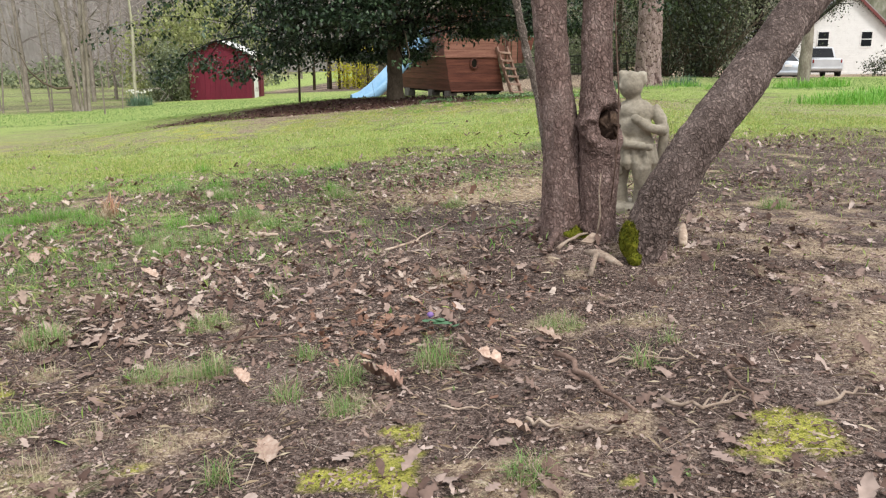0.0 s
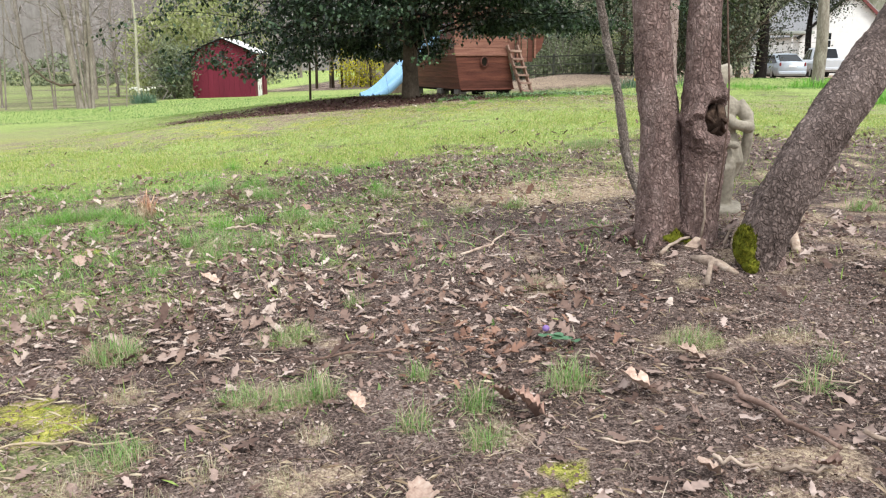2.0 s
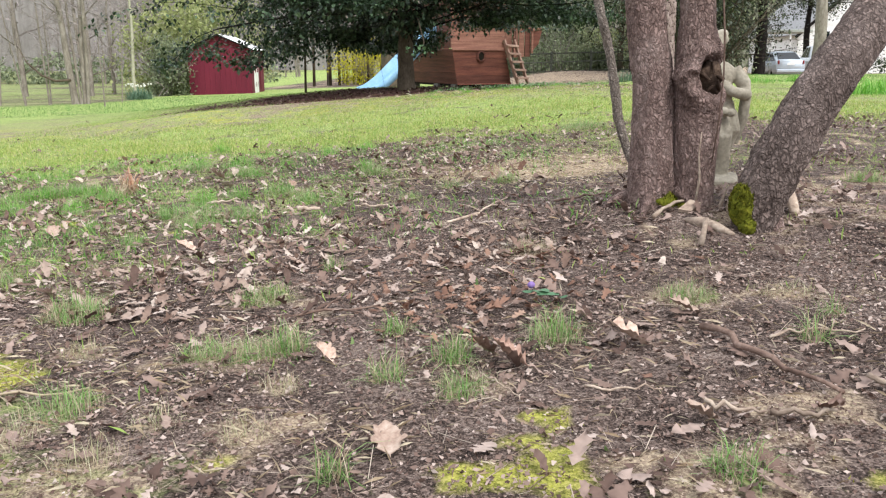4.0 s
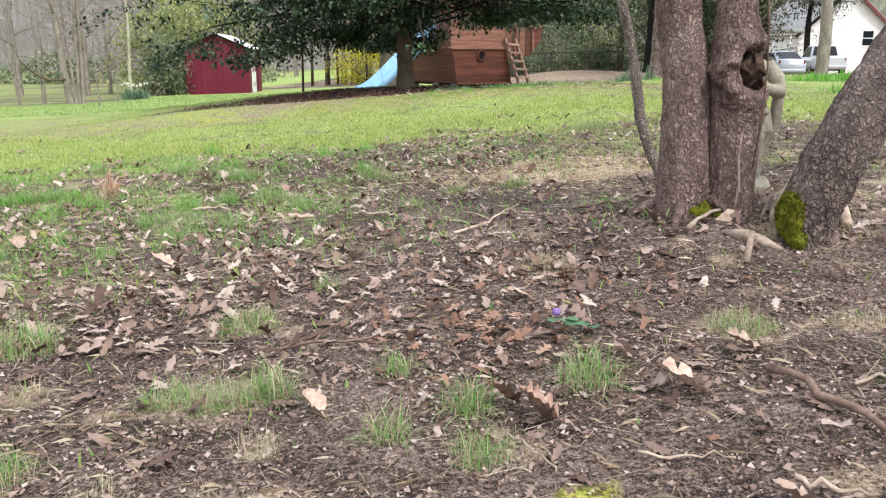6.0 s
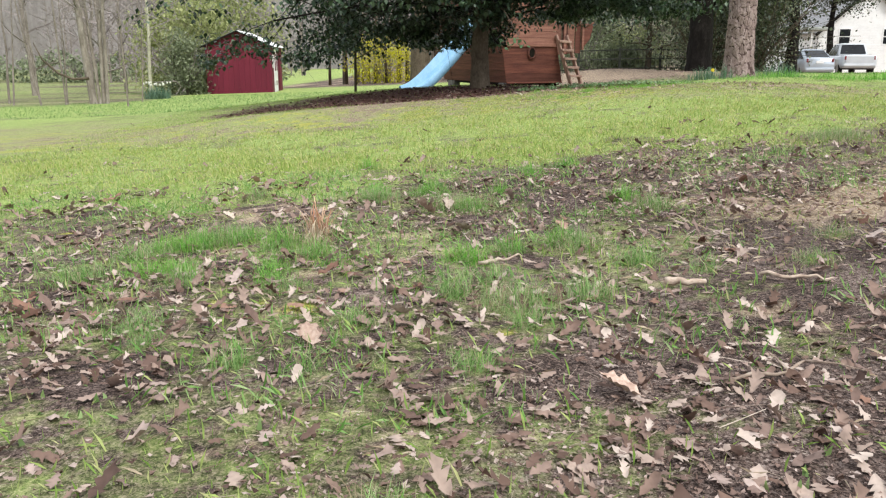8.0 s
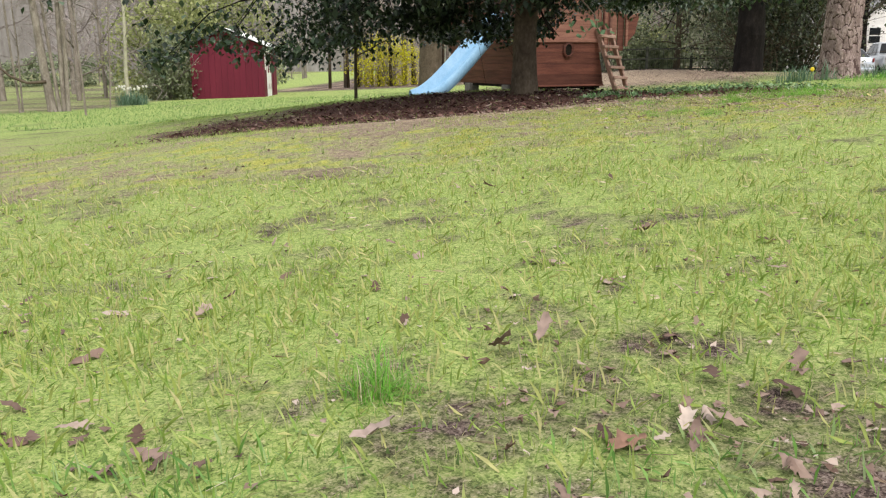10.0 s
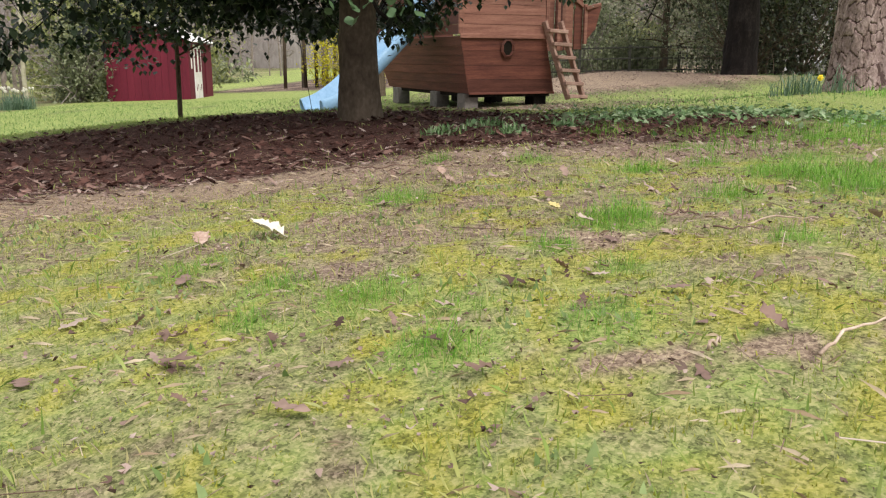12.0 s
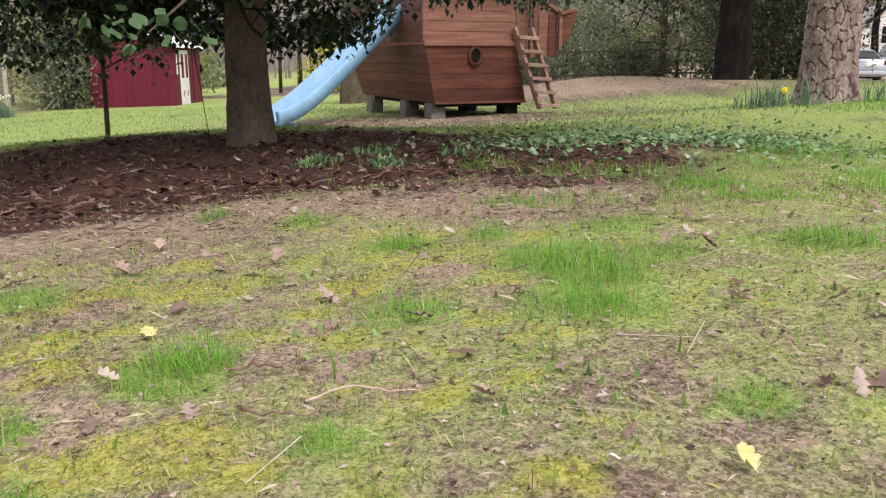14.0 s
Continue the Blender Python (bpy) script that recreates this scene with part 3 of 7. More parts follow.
LITTER = leafy("dead_oak_leaves", [(0.075, 0.047, 0.038), (0.14, 0.091, 0.074), (0.20, 0.137, 0.113), (0.26, 0.185, 0.155), (0.34, 0.258, 0.222), (0.50, 0.41, 0.365)], 0.75, 0.1)
LITTER_PALE = leafy("pale_dead_oak_leaves", [(0.10, 0.062, 0.047), (0.19, 0.125, 0.098), (0.28, 0.20, 0.162), (0.38, 0.295, 0.245), (0.52, 0.435, 0.375)], 0.75, 0.1)
LITTER_RUST = leafy("rust_brown_oak_leaves", [(0.11, 0.06, 0.042), (0.19, 0.105, 0.075), (0.28, 0.165, 0.118), (0.36, 0.24, 0.18)], 0.75, 0.1)
MULCH_LEAF = leafy("damp_brown_leaves", [(0.03, 0.013, 0.011), (0.065, 0.029, 0.023), (0.115, 0.057, 0.045), (0.24, 0.15, 0.125)], 0.75, 0.08)
GRASS = leafy("lawn_grass", [(0.16, 0.27, 0.05), (0.23, 0.36, 0.08), (0.31, 0.43, 0.115), (0.40, 0.48, 0.16), (0.50, 0.50, 0.24)], 0.6, 0.35)
GRASS_OLIVE = leafy("olive_lawn_grass", [(0.20, 0.29, 0.06), (0.29, 0.37, 0.09), (0.38, 0.44, 0.13), (0.47, 0.47, 0.18), (0.54, 0.50, 0.26)], 0.6, 0.35)
GRASS_FRESH = leafy("fresh_spring_grass", [(0.08, 0.27, 0.025), (0.14, 0.37, 0.04), (0.21, 0.45, 0.06), (0.31, 0.50, 0.13)], 0.55, 0.35)
TUFT_GREEN = leafy("thin_tuft_grass", [(0.09, 0.20, 0.04), (0.15, 0.31, 0.065), (0.235, 0.40, 0.115), (0.37, 0.46, 0.22)], 0.55, 0.3)
TUFT_STRAW = leafy("grey_green_old_grass", [(0.22, 0.25, 0.12), (0.34, 0.34, 0.19), (0.47, 0.45, 0.29), (0.58, 0.54, 0.40)], 0.65, 0.25)
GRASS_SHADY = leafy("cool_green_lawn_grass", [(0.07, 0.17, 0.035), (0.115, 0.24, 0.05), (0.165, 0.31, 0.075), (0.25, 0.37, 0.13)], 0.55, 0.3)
GRASS_LUSH = leafy("lush_soft_grass", [(0.075, 0.24, 0.018), (0.125, 0.34, 0.028), (0.195, 0.43, 0.045), (0.30, 0.50, 0.10)], 0.55, 0.35)
WEED_LEAF = leafy("small_weed_leaves", [(0.12, 0.20, 0.06), (0.20, 0.30, 0.10), (0.30, 0.40, 0.16)], 0.55, 0.3)
GRASS_DRY = leafy("bleached_dry_grass", [(0.30, 0.22, 0.14), (0.45, 0.36, 0.25), (0.60, 0.52, 0.39)], 0.7, 0.25)
MOSS_TIP = leafy("yellow_green_moss_shoots", [(0.17, 0.19, 0.025), (0.30, 0.32, 0.045), (0.44, 0.43, 0.08)], 0.8, 0.25)
# the palest tone puts sky-lit glints into the leaf colour
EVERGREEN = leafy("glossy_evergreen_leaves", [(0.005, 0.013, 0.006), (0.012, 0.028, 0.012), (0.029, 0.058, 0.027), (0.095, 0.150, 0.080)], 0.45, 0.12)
YOUNG_LEAF = leafy("pale_green_young_leaves", [(0.05, 0.115, 0.05), (0.08, 0.155, 0.07), (0.12, 0.20, 0.09)], 0.45, 0.25)
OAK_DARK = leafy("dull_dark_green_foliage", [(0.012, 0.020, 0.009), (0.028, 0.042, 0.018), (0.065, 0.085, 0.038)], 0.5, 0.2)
GREY_GREEN = leafy("soft_grey_green_foliage", [(0.11, 0.135, 0.075), (0.22, 0.255, 0.15), (0.36, 0.40, 0.26)], 0.6, 0.35)
SPRING = leafy("yellow_green_spring_foliage", [(0.20, 0.235, 0.085), (0.31, 0.345, 0.14), (0.42, 0.44, 0.21)], 0.6, 0.35)
FORSYTHIA = leafy("yellow_blossom", [(0.42, 0.42, 0.02), (0.55, 0.52, 0.03), (0.62, 0.58, 0.06)], 0.6, 0.3)
DAFFODIL_LEAF = leafy("blue_green_daffodil_leaves", [(0.075, 0.15, 0.085), (0.12, 0.21, 0.13), (0.19, 0.28, 0.19)], 0.5, 0.3)
IVY = leafy("grey_green_ground_ivy", [(0.06, 0.14, 0.045), (0.12, 0.24, 0.085), (0.22, 0.35, 0.16), (0.36, 0.46, 0.29)], 0.55, 0.2)
TWIG_BITS = leafy("dry_stalks", [(0.10, 0.065, 0.05), (0.22, 0.155, 0.12), (0.40, 0.31, 0.25), (0.58, 0.50, 0.42)], 0.85, 0.0)
TWIGS = surface("grey_pink_twigs", [(0.15, 0.125, 0.115), (0.26, 0.225, 0.215), (0.38, 0.345, 0.335)], 6, 5, 0.9, 0.3, island=0.25)


# ---- ground ----
def spaced(lo, hi, fine, far_lo, far_hi, grow=1.16):
    mid = list(np.arange(lo, hi, fine))
    left, right, s = [], [], fine
    x = lo
    while x > far_lo:
        s *= grow
        x -= s
        left.append(x)
    x, s = mid[-1], fine
    while x < far_hi:
        s *= grow
        x += s
        right.append(x)
    return np.array(left[::-1] + mid + right)


gx, gy = spaced(-3.4, 3.4, 0.045, -420, 420, 1.11), spaced(0.8, 13.0, 0.045, -60, 600, 1.11)
GX, GY = np.meshgrid(gx, gy)
GZ = ground_z(GX, GY)
me = bpy.data.meshes.new("ground")
cols = len(gx)
idx = np.arange(len(gx) * len(gy)).reshape(len(gy), cols)
quads = np.stack([idx[:-1, :-1], idx[:-1, 1:], idx[1:, 1:], idx[1:, :-1]], -1).reshape(-1, 4)
me.from_pydata(np.stack([GX, GY, GZ], -1).reshape(-1, 3).tolist(), [], quads.tolist())
me.polygons.foreach_set("use_smooth", np.ones(len(me.polygons), bool))
grass_s, moss_s, straw_s, mulch_s, leaf_s = cover(GX, GY)
# the far field beyond the trees is bleached, the strip before it fresh green
field = step(23.6, 25.4, GY - 0.9 * (GX + 12) + 0.5 * fbm(GX * 0.8, GY * 0.8, 0, 74)) * step(-9.8, -11.0, GX + 0.12 * (GY - 26))
bare = (0.75 + 0.6 * fbm(GX * 1.5, GY * 1.5, 0, 71)) * bump(GX, GY, -0.2, 20.5, 3.0, 2.6) * step(17.2, 18.6, GY) + bump(GX, GY, 4.2, 28.5, 4.5, 3.5)
drive = step(30.5, 31.5, GY - 0.03 * GX) * step(8.0, 9.0, GX)
woods = step(38, 43, GY + 1.5 * fbm(GX * 0.5, GY * 0.5, 0, 83)) * step(-11.0, -9.0, GX) * step(9.0, 7.5, GX)
mulch_s = np.clip(mulch_s + 0.30 * woods, 0, 1)
straw_s = np.clip(straw_s + 0.25 * woods + 0.04 * field + np.clip(bare * 0.8, 0, 0.75) + 0.7 * drive, 0, 1)
grass_s = np.clip(grass_s * (1 - 0.8 * np.clip(bare * 1.3, 0, 1)) * (1 - 0.12 * field) * (1 - drive) + 0.3 * step(16.5, 18, GY) * (1 - np.clip(bare * 1.5, 0, 1)) * (1 - field) * (1 - drive), 0, 1) * (1 - 0.85 * woods)
attr = me.color_attributes.new("cover", "FLOAT_COLOR", "POINT")
attr.data.foreach_set("color", np.stack([grass_s, moss_s, straw_s, mulch_s], -1).astype(np.float32).reshape(-1))
me.materials.append(EARTH)
ground = tagged(new("ground", me), "sloping back lawn of thin grass, bare earth and moss", "ground", kind="structure")


# ---- scattered cover ----
def instances(name, verts, faces, pos, rot, scale, material, label, category):
    """Many small copies of one shape, joined into one object of kind stuff. rot: (n,3,3)."""
    k = len(pos)
    v = np.einsum("nij,nkj->nki", rot, verts[None] * scale[:, None, None] if verts.ndim == 2 else verts * scale[:, None, None]) + pos[:, None]
    nv = v.shape[1]
    m = bpy.data.meshes.new(name)
    m.vertices.add(k * nv)
    m.vertices.foreach_set("co", v.astype(np.float32).reshape(-1))
    f = np.array(faces)
    loops = (f[None] + (np.arange(k) * nv)[:, None, None]).reshape(-1)
    m.loops.add(len(loops))
    m.loops.foreach_set("vertex_index", loops.astype(np.int32))
    count = k * len(f)
    m.polygons.add(count)
    m.polygons.foreach_set("loop_start", np.arange(count, dtype=np.int32) * f.shape[1])
    m.update()
    m.validate()
    m.materials.append(material)
    return tagged(new(name, m), label, category, kind="stuff")


def rots(yaw, tilt, spin=None):
    """Turns about z by yaw after a tilt about x."""
    cz, sz, cx, sx, o = np.cos(yaw), np.sin(yaw), np.cos(tilt), np.sin(tilt), np.zeros_like(yaw)
    a = np.stack([np.stack([cz, -sz, o], -1), np.stack([sz, cz, o], -1), np.stack([o, o, o + 1], -1)], -2)
    b = np.stack([np.stack([o + 1, o, o], -1), np.stack([o, cx, -sx], -1), np.stack([o, sx, cx], -1)], -2)
    return a @ b


# a lobed, curled leaf of unit length: a midrib with lobes to both sides
def oak_leaf(curl, seed):
    r = np.random.default_rng(seed)
    wide = np.array([0.015, 0.11, 0.20, 0.13, 0.28, 0.17, 0.25, 0.12, 0.02]) if seed % 2 else np.array([0.015, 0.12, 0.23, 0.09, 0.31, 0.12, 0.26, 0.09, 0.02])
    n = len(wide)
    ys = np.linspace(0, 1, n)
    lift, side = curl * 0.45 * ys ** 2, curl * 0.9
    vs = []
    for i in range(n):
        a, b = wide[i] * r.uniform(0.75, 1.25), wide[i] * r.uniform(0.75, 1.25)
        tip = 0.06 if wide[i] > 0.2 else -0.02
        vs += [(-a, ys[i] + tip, lift[i] + side * a * r.uniform(-0.2, 1.4)), (0.03 * r.normal(), ys[i], lift[i] + 0.03 * r.normal()), (b, ys[i] + tip, lift[i] + side * b * r.uniform(0.0, 1.0))]
    fs = []
    for i in range(n - 1):
        a = i * 3
        fs += [(a, a + 1, a + 4), (a, a + 4, a + 3), (a + 1, a + 2, a + 5), (a + 1, a + 5, a + 4)]
    return np.array(vs) - (0, 0.5, 0), fs


def sample(n, x0, x1, y0, y1, density, seed):
    """Points in a rectangle, kept by a density of 0..1."""
    r = np.random.default_rng(seed)
    x, y = r.uniform(x0, x1, n), r.uniform(y0, y1, n)
    keep = r.uniform(0, 1, n) < density(x, y)
    return x[keep], y[keep], r


def lay_leaves(name, n, box, density, size, material, label, seed, curls=(0.25, 0.7, 1.3)):
    for k, curl in enumerate(curls):
        x, y, r = sample(n // len(curls), *box, density, seed + k)
        vs, fs = oak_leaf(curl, seed + k)
        c = len(x)
        pos = np.stack([x, y, ground_z(x, y) + r.uniform(0.002, 0.016, c)], -1)
        flip = np.where(r.uniform(0, 1, c) < 0.45, math.pi, 0) + r.normal(0, 0.16, c)
        pos[:, 2] += np.where(np.cos(flip) < 0, 0.18 * curl * size[1] * 0.6, 0)
        instances(name, vs, fs, pos, rots(r.uniform(0, 6.28, c), flip), size[0] + (size[1] - size[0]) * r.uniform(0, 1, c) ** 1.5, material, label, "leaf litter")


CLOSE_RIGHT = (-0.9, 2.2, 9.2, 12.0)
NEAR, MIDDLE = (-4.2, 4.2, 0.9, 7.5), (-5.5, 6.0, 7.5, 16.0)


def patchy(x, y):
    return np.clip(0.5 + 1.3 * fbm(x * 1.7, y * 1.7, 0, 77) + 1.0 * fbm(x * 5.5, y * 5.5, 0, 79, 3), 0.05, 1.2)


def clumps(x, y, scale, seed, cut_=0.12, gain=4.0):
    """Small sharp-edged patches."""
    return np.clip((fbm(x * scale, y * scale, 0, seed, 3) - cut_) * gain, 0, 1)


def lay_bits(name, n, box, density, size, material, label, seed):
    """Torn leaf bits: bent four-faced scraps."""
    x, y, r = sample(n, *box, density, seed)
    c = len(x)
    vs = np.array([(-0.5, -0.15, 0.10), (0.1, -0.35, 0.0), (0.6, 0.05, 0.2), (0.05, 0.35, 0.05), (-0.4, 0.25, 0.2), (0, 0, 0.0)])[None] + r.normal(0, 0.13, (c, 6, 3))
    pos = np.stack([x, y, ground_z(x, y) + r.uniform(0.001, 0.012, c)], -1)
    instances(name, vs, [(0, 1, 5), (1, 2, 3), (1, 3, 5), (5, 3, 4)], pos, rots(r.uniform(0, 6.28, c), r.normal(0, 0.45, c)), size[0] + (size[1] - size[0]) * r.uniform(0, 1, c) ** 1.6, material, label, "leaf litter")


lay_leaves("leaf_litter", 18000, NEAR, lambda x, y: cover(x, y)[4] * patchy(x, y), (0.018, 0.062), LITTER, "scattered dead brown oak leaves on the bare earth", 100, (0.15, 0.3, 0.5, 0.8, 1.2, 1.6))
lay_bits("leaf_litter", 90000, NEAR, lambda x, y: np.clip(cover(x, y)[4] * patchy(x, y) * 0.9 + 0.10, 0, 1) * step(7.5, 3.5, y + 0 * x) ** 0.5, (0.004, 0.018), LITTER, "crumbled leaf fragments on the bare earth", 120)
lay_leaves("leaf_litter", 1300, (-1.0, 0.8, 1.6, 3.3), lambda x, y: bump(x, y, -0.12, 2.4, 0.36, 0.36), (0.016, 0.045), LITTER_RUST, "rust-brown oak leaves strewn thickly before the tree", 192, (0.3, 0.7, 1.1))
lay_leaves("leaf_litter", 420, (-0.8, 0.4, 1.8, 2.7), lambda x, y: bump(x, y, -0.22, 2.2, 0.16, 0.11), (0.025, 0.06), LITTER_RUST, "drift of rust-brown oak leaves on the earth", 136, (0.3, 0.8, 1.3))
lay_leaves("leaf_litter", 9000, (-3.4, 0.8, 2.2, 5.8), lambda x, y: (0.25 + 0.75 * clumps(x, y, 2.2, 64, -0.05, 3.0)) * (1 - 0.6 * cover(x, y)[0]) * step(0.5, -0.3, x), (0.022, 0.058), LITTER_PALE, "large pale brown dead oak leaves between grass clumps", 165, (0.2, 0.5, 0.9, 1.4))
lay_leaves("leaf_litter", 1100, (-3.6, 3.0, 5.2, 7.4), lambda x, y: 0.06 + 0.94 * clumps(x, y, 1.9, 69, 0.1, 4.0) * step(7.4, 5.6, y), (0.04, 0.09), LITTER_PALE, "pale brown dead oak leaves at the edge of the lawn", 168, (0.4, 0.9))
lay_leaves("leaf_litter", 1500, (-1.7, 0.9, 4.5, 7.2), lambda x, y: np.clip(1.1 - 1.6 * cover(x, y)[0], 0, 1) * (0.25 + 0.75 * clumps(x, y, 2.4, 73, 0.0, 3.0)), (0.022, 0.055), LITTER_PALE, "curled pale oak leaves on the bare earth before the lawn", 184, (0.4, 0.9, 1.3))
lay_bits("leaf_litter", 9000, (-1.7, 0.9, 4.5, 7.2), lambda x, y: np.clip(1.1 - 1.6 * cover(x, y)[0], 0, 1), (0.006, 0.022), LITTER_PALE, "pale leaf crumbs on the bare earth before the lawn", 188)
lay_leaves("leaf_litter", 500, (-3.4, 0.2, 3.2, 6.0), lambda x, y: clumps(x, y, 3.0, 70, 0.1, 4.0), (0.035, 0.08), LITTER_RUST, "rust-brown oak leaves among grass clumps", 172, (0.5, 1.0))
lay_leaves("leaf_litter", 1400, CLOSE_RIGHT, lambda x, y: np.clip(cover(x, y)[4] * 1.2 + 0.10, 0, 1), (0.020, 0.045), LITTER_PALE, "pale dead leaves lying in the lawn", 148, (0.3, 0.8, 1.3))
lay_leaves("leaf_litter", 2600, CLOSE_RIGHT, lambda x, y: np.clip(cover(x, y)[4] * 1.3 + 0.08, 0, 1) * patchy(x, y), (0.022, 0.052), LITTER, "greyish pink dead leaves lying in the lawn", 144, (0.15, 0.5, 1.0))
lay_leaves("leaf_litter", 4200, MIDDLE, lambda x, y: cover(x, y)[4] * (1 - cover(x, y)[3]) * patchy(x, y), (0.018, 0.055), LITTER, "sparse dead brown leaves on the mossy lawn", 140)
lay_bits("leaf_litter", 40000, (-2.0, 3.2, 8.9, 12.8), lambda x, y: np.clip(1.1 * fbm(x * 4, y * 4, 0, 63) + 0.10 + 0.6 * cover(x, y)[4], 0, 1) * (1 - cover(x, y)[3]), (0.003, 0.013), LITTER, "crumbled leaf fragments in the mossy lawn", 150)
lay_bits("leaf_litter", 30000, (-4, 7, 16.5, 31), lambda x, y: 0.10 + np.clip(bump(x, y, -0.2, 20.5, 3.0, 2.6) + bump(x, y, 4.2, 28.5, 4.5, 3.5), 0, 0.75), (0.015, 0.04), LITTER, "brown leaves about the playhouse and trees", 157)
lay_bits("leaf_litter", 16000, (-5, 6, 6.5, 12.8), lambda x, y: 0.5 * patchy(x, y) * (1 - cover(x, y)[3]), (0.006, 0.018), LITTER, "crumbled leaf fragments in the lawn", 155)
lay_leaves("leaf_litter", 2600, (-3.5, 3.0, 10.9, 12.4), lambda x, y: np.clip(verge(x, y) * 1.2, 0, 1), (0.018, 0.045), LITTER, "dead brown leaves on bare dirt beside the mulch", 160, (0.15, 0.35, 0.6))
lay_leaves("mulch_leaf", 1500, (-6.5, 3.0, 10.4, 16.2), lambda x, y: cover(x, y)[3], (0.03, 0.07), LITTER, "paler dry leaves on the dark leaf layer", 176, (0.3, 0.7, 1.0))
lay_leaves("mulch_leaf", 14000, (-6.5, 3.0, 10.4, 16.2), lambda x, y: cover(x, y)[3], (0.025, 0.075), MULCH_LEAF, "thick dark brown leaves under the evergreen tree", 170, (0.2, 0.4, 0.8))


def lay_crumbs(name, n, box, density, size, material, label, seed):
    """Specks of bark, soil and torn leaf: bent scraps of two faces."""
    x, y, r = sample(n, *box, density, seed)
    c = len(x)
    vs = np.array([(-0.5, -0.2, 0.15), (0.1, -0.35, 0.0), (0.5, 0.15, 0.25), (-0.15, 0.35, 0.05)])[None] + r.normal(0, 0.13, (c, 4, 3))
    pos = np.stack([x, y, ground_z(x, y) + r.uniform(0.0, 0.006, c)], -1)
    instances(name, vs, [(0, 1, 3), (1, 2, 3)], pos, rots(r.uniform(0, 6.28, c), r.normal(0, 0.6, c)), size[0] + (size[1] - size[0]) * r.uniform(0, 1, c) ** 2, material, label, "leaf litter")


lay_crumbs("leaf_litter", 110000, (-1.8, 1.5, 1.15, 3.6), lambda x, y: (0.35 + 0.65 * clumps(x, y, 6, 81, -0.2, 2.5)) * step(3.6, 2.2, y) ** 0.7, (0.003, 0.012), LITTER, "specks of bark and torn leaf on the soil", 124)
lay_crumbs("leaf_litter", 24000, (-0.9, 1.6, 9.2, 10.8), lambda x, y: (0.3 + 0.7 * clumps(x, y, 7, 82, -0.1, 3.0)) * (0.4 + 0.8 * cover(x, y)[2]), (0.002, 0.009), LITTER, "specks of bark and torn leaf in the lawn", 127)


def lay_twigs(name, n, box, density, length, material, label, seed):
    """Thin bits of twig and stalk lying about: three-sided, slightly bent."""
    x, y, r = sample(n, *box, density, seed)
    c = len(x)
    a = [0, 2.1, 4.2]
    vs = np.array([(0.009 * math.cos(t), s, 0.009 * math.sin(t) + b) for s, b in ((-0.5, 0), (0.5, 0.02)) for t in a])
    fs = [(i * 3 + k, i * 3 + (k + 1) % 3, i * 3 + 3 + (k + 1) % 3, i * 3 + 3 + k) for i in range(1) for k in range(3)]
    pos = np.stack([x, y, ground_z(x, y) + r.uniform(0.003, 0.014, c)], -1)
    instances(name, vs, fs, pos, rots(r.uniform(0, 6.28, c), r.normal(0, 0.12, c)), length[0] + (length[1] - length[0]) * r.uniform(0, 1, c) ** 2.5, material, label, "twigs")


lay_twigs("twig_litter", 9000, NEAR, lambda x, y: cover(x, y)[4] * 0.8 + 0.1, (0.02, 0.11), TWIG_BITS, "small dry twigs and leaf stalks on the earth", 180)
lay_twigs("twig_litter", 14000, (-1.8, 1.5, 1.15, 3.6), lambda x, y: 0.25 + 0.75 * clumps(x, y, 5, 83, -0.1, 3.0), (0.010, 0.055), TWIG_BITS, "fine dry stalks and pine straw on the soil", 183)
lay_twigs("twig_litter", 2200, (-2.5, 3.5, 8.3, 13.0), lambda x, y: 0.6 + 0 * x, (0.03, 0.12), TWIG_BITS, "small dry twigs in the lawn", 185)


def lay_blades(name, n, box, density, height, width, material, label, seed, lean=0.5, stub=False, flat=False):
    """Bent grass blades of two faces, or short stubs of one."""
    x, y, r = sample(n, *box, density, seed)
    c = len(x)
    w = width
    if stub:
        vs, fs = np.array([(-w, 0, 0), (w, 0, 0), (0, 0.3, 1.0)]), [(0, 1, 2)]
    else:
        vs, fs = np.array([(-w, 0, 0), (w, 0, 0), (w * 0.8, 0.16, 0.55), (0, 0.52, 1.0)]), [(0, 1, 2), (0, 2, 3)]
    pos = np.stack([x, y, ground_z(x, y) - 0.002], -1)
    h = height[0] + (height[1] - height[0]) * r.uniform(0, 1, c) ** 1.4
    instances(name, vs, fs, pos, rots(r.uniform(0, 6.28, c), r.normal(-1.25 if flat else -0.2, lean, c)), h, material, label, "grass")


def lawn(x, y):
    g, m, s, k, l = cover(x, y)
    return np.clip(g * (0.55 + 0.9 * fbm(x * 2.3, y * 2.3, 0, 61)) + 0.05, 0, 1)


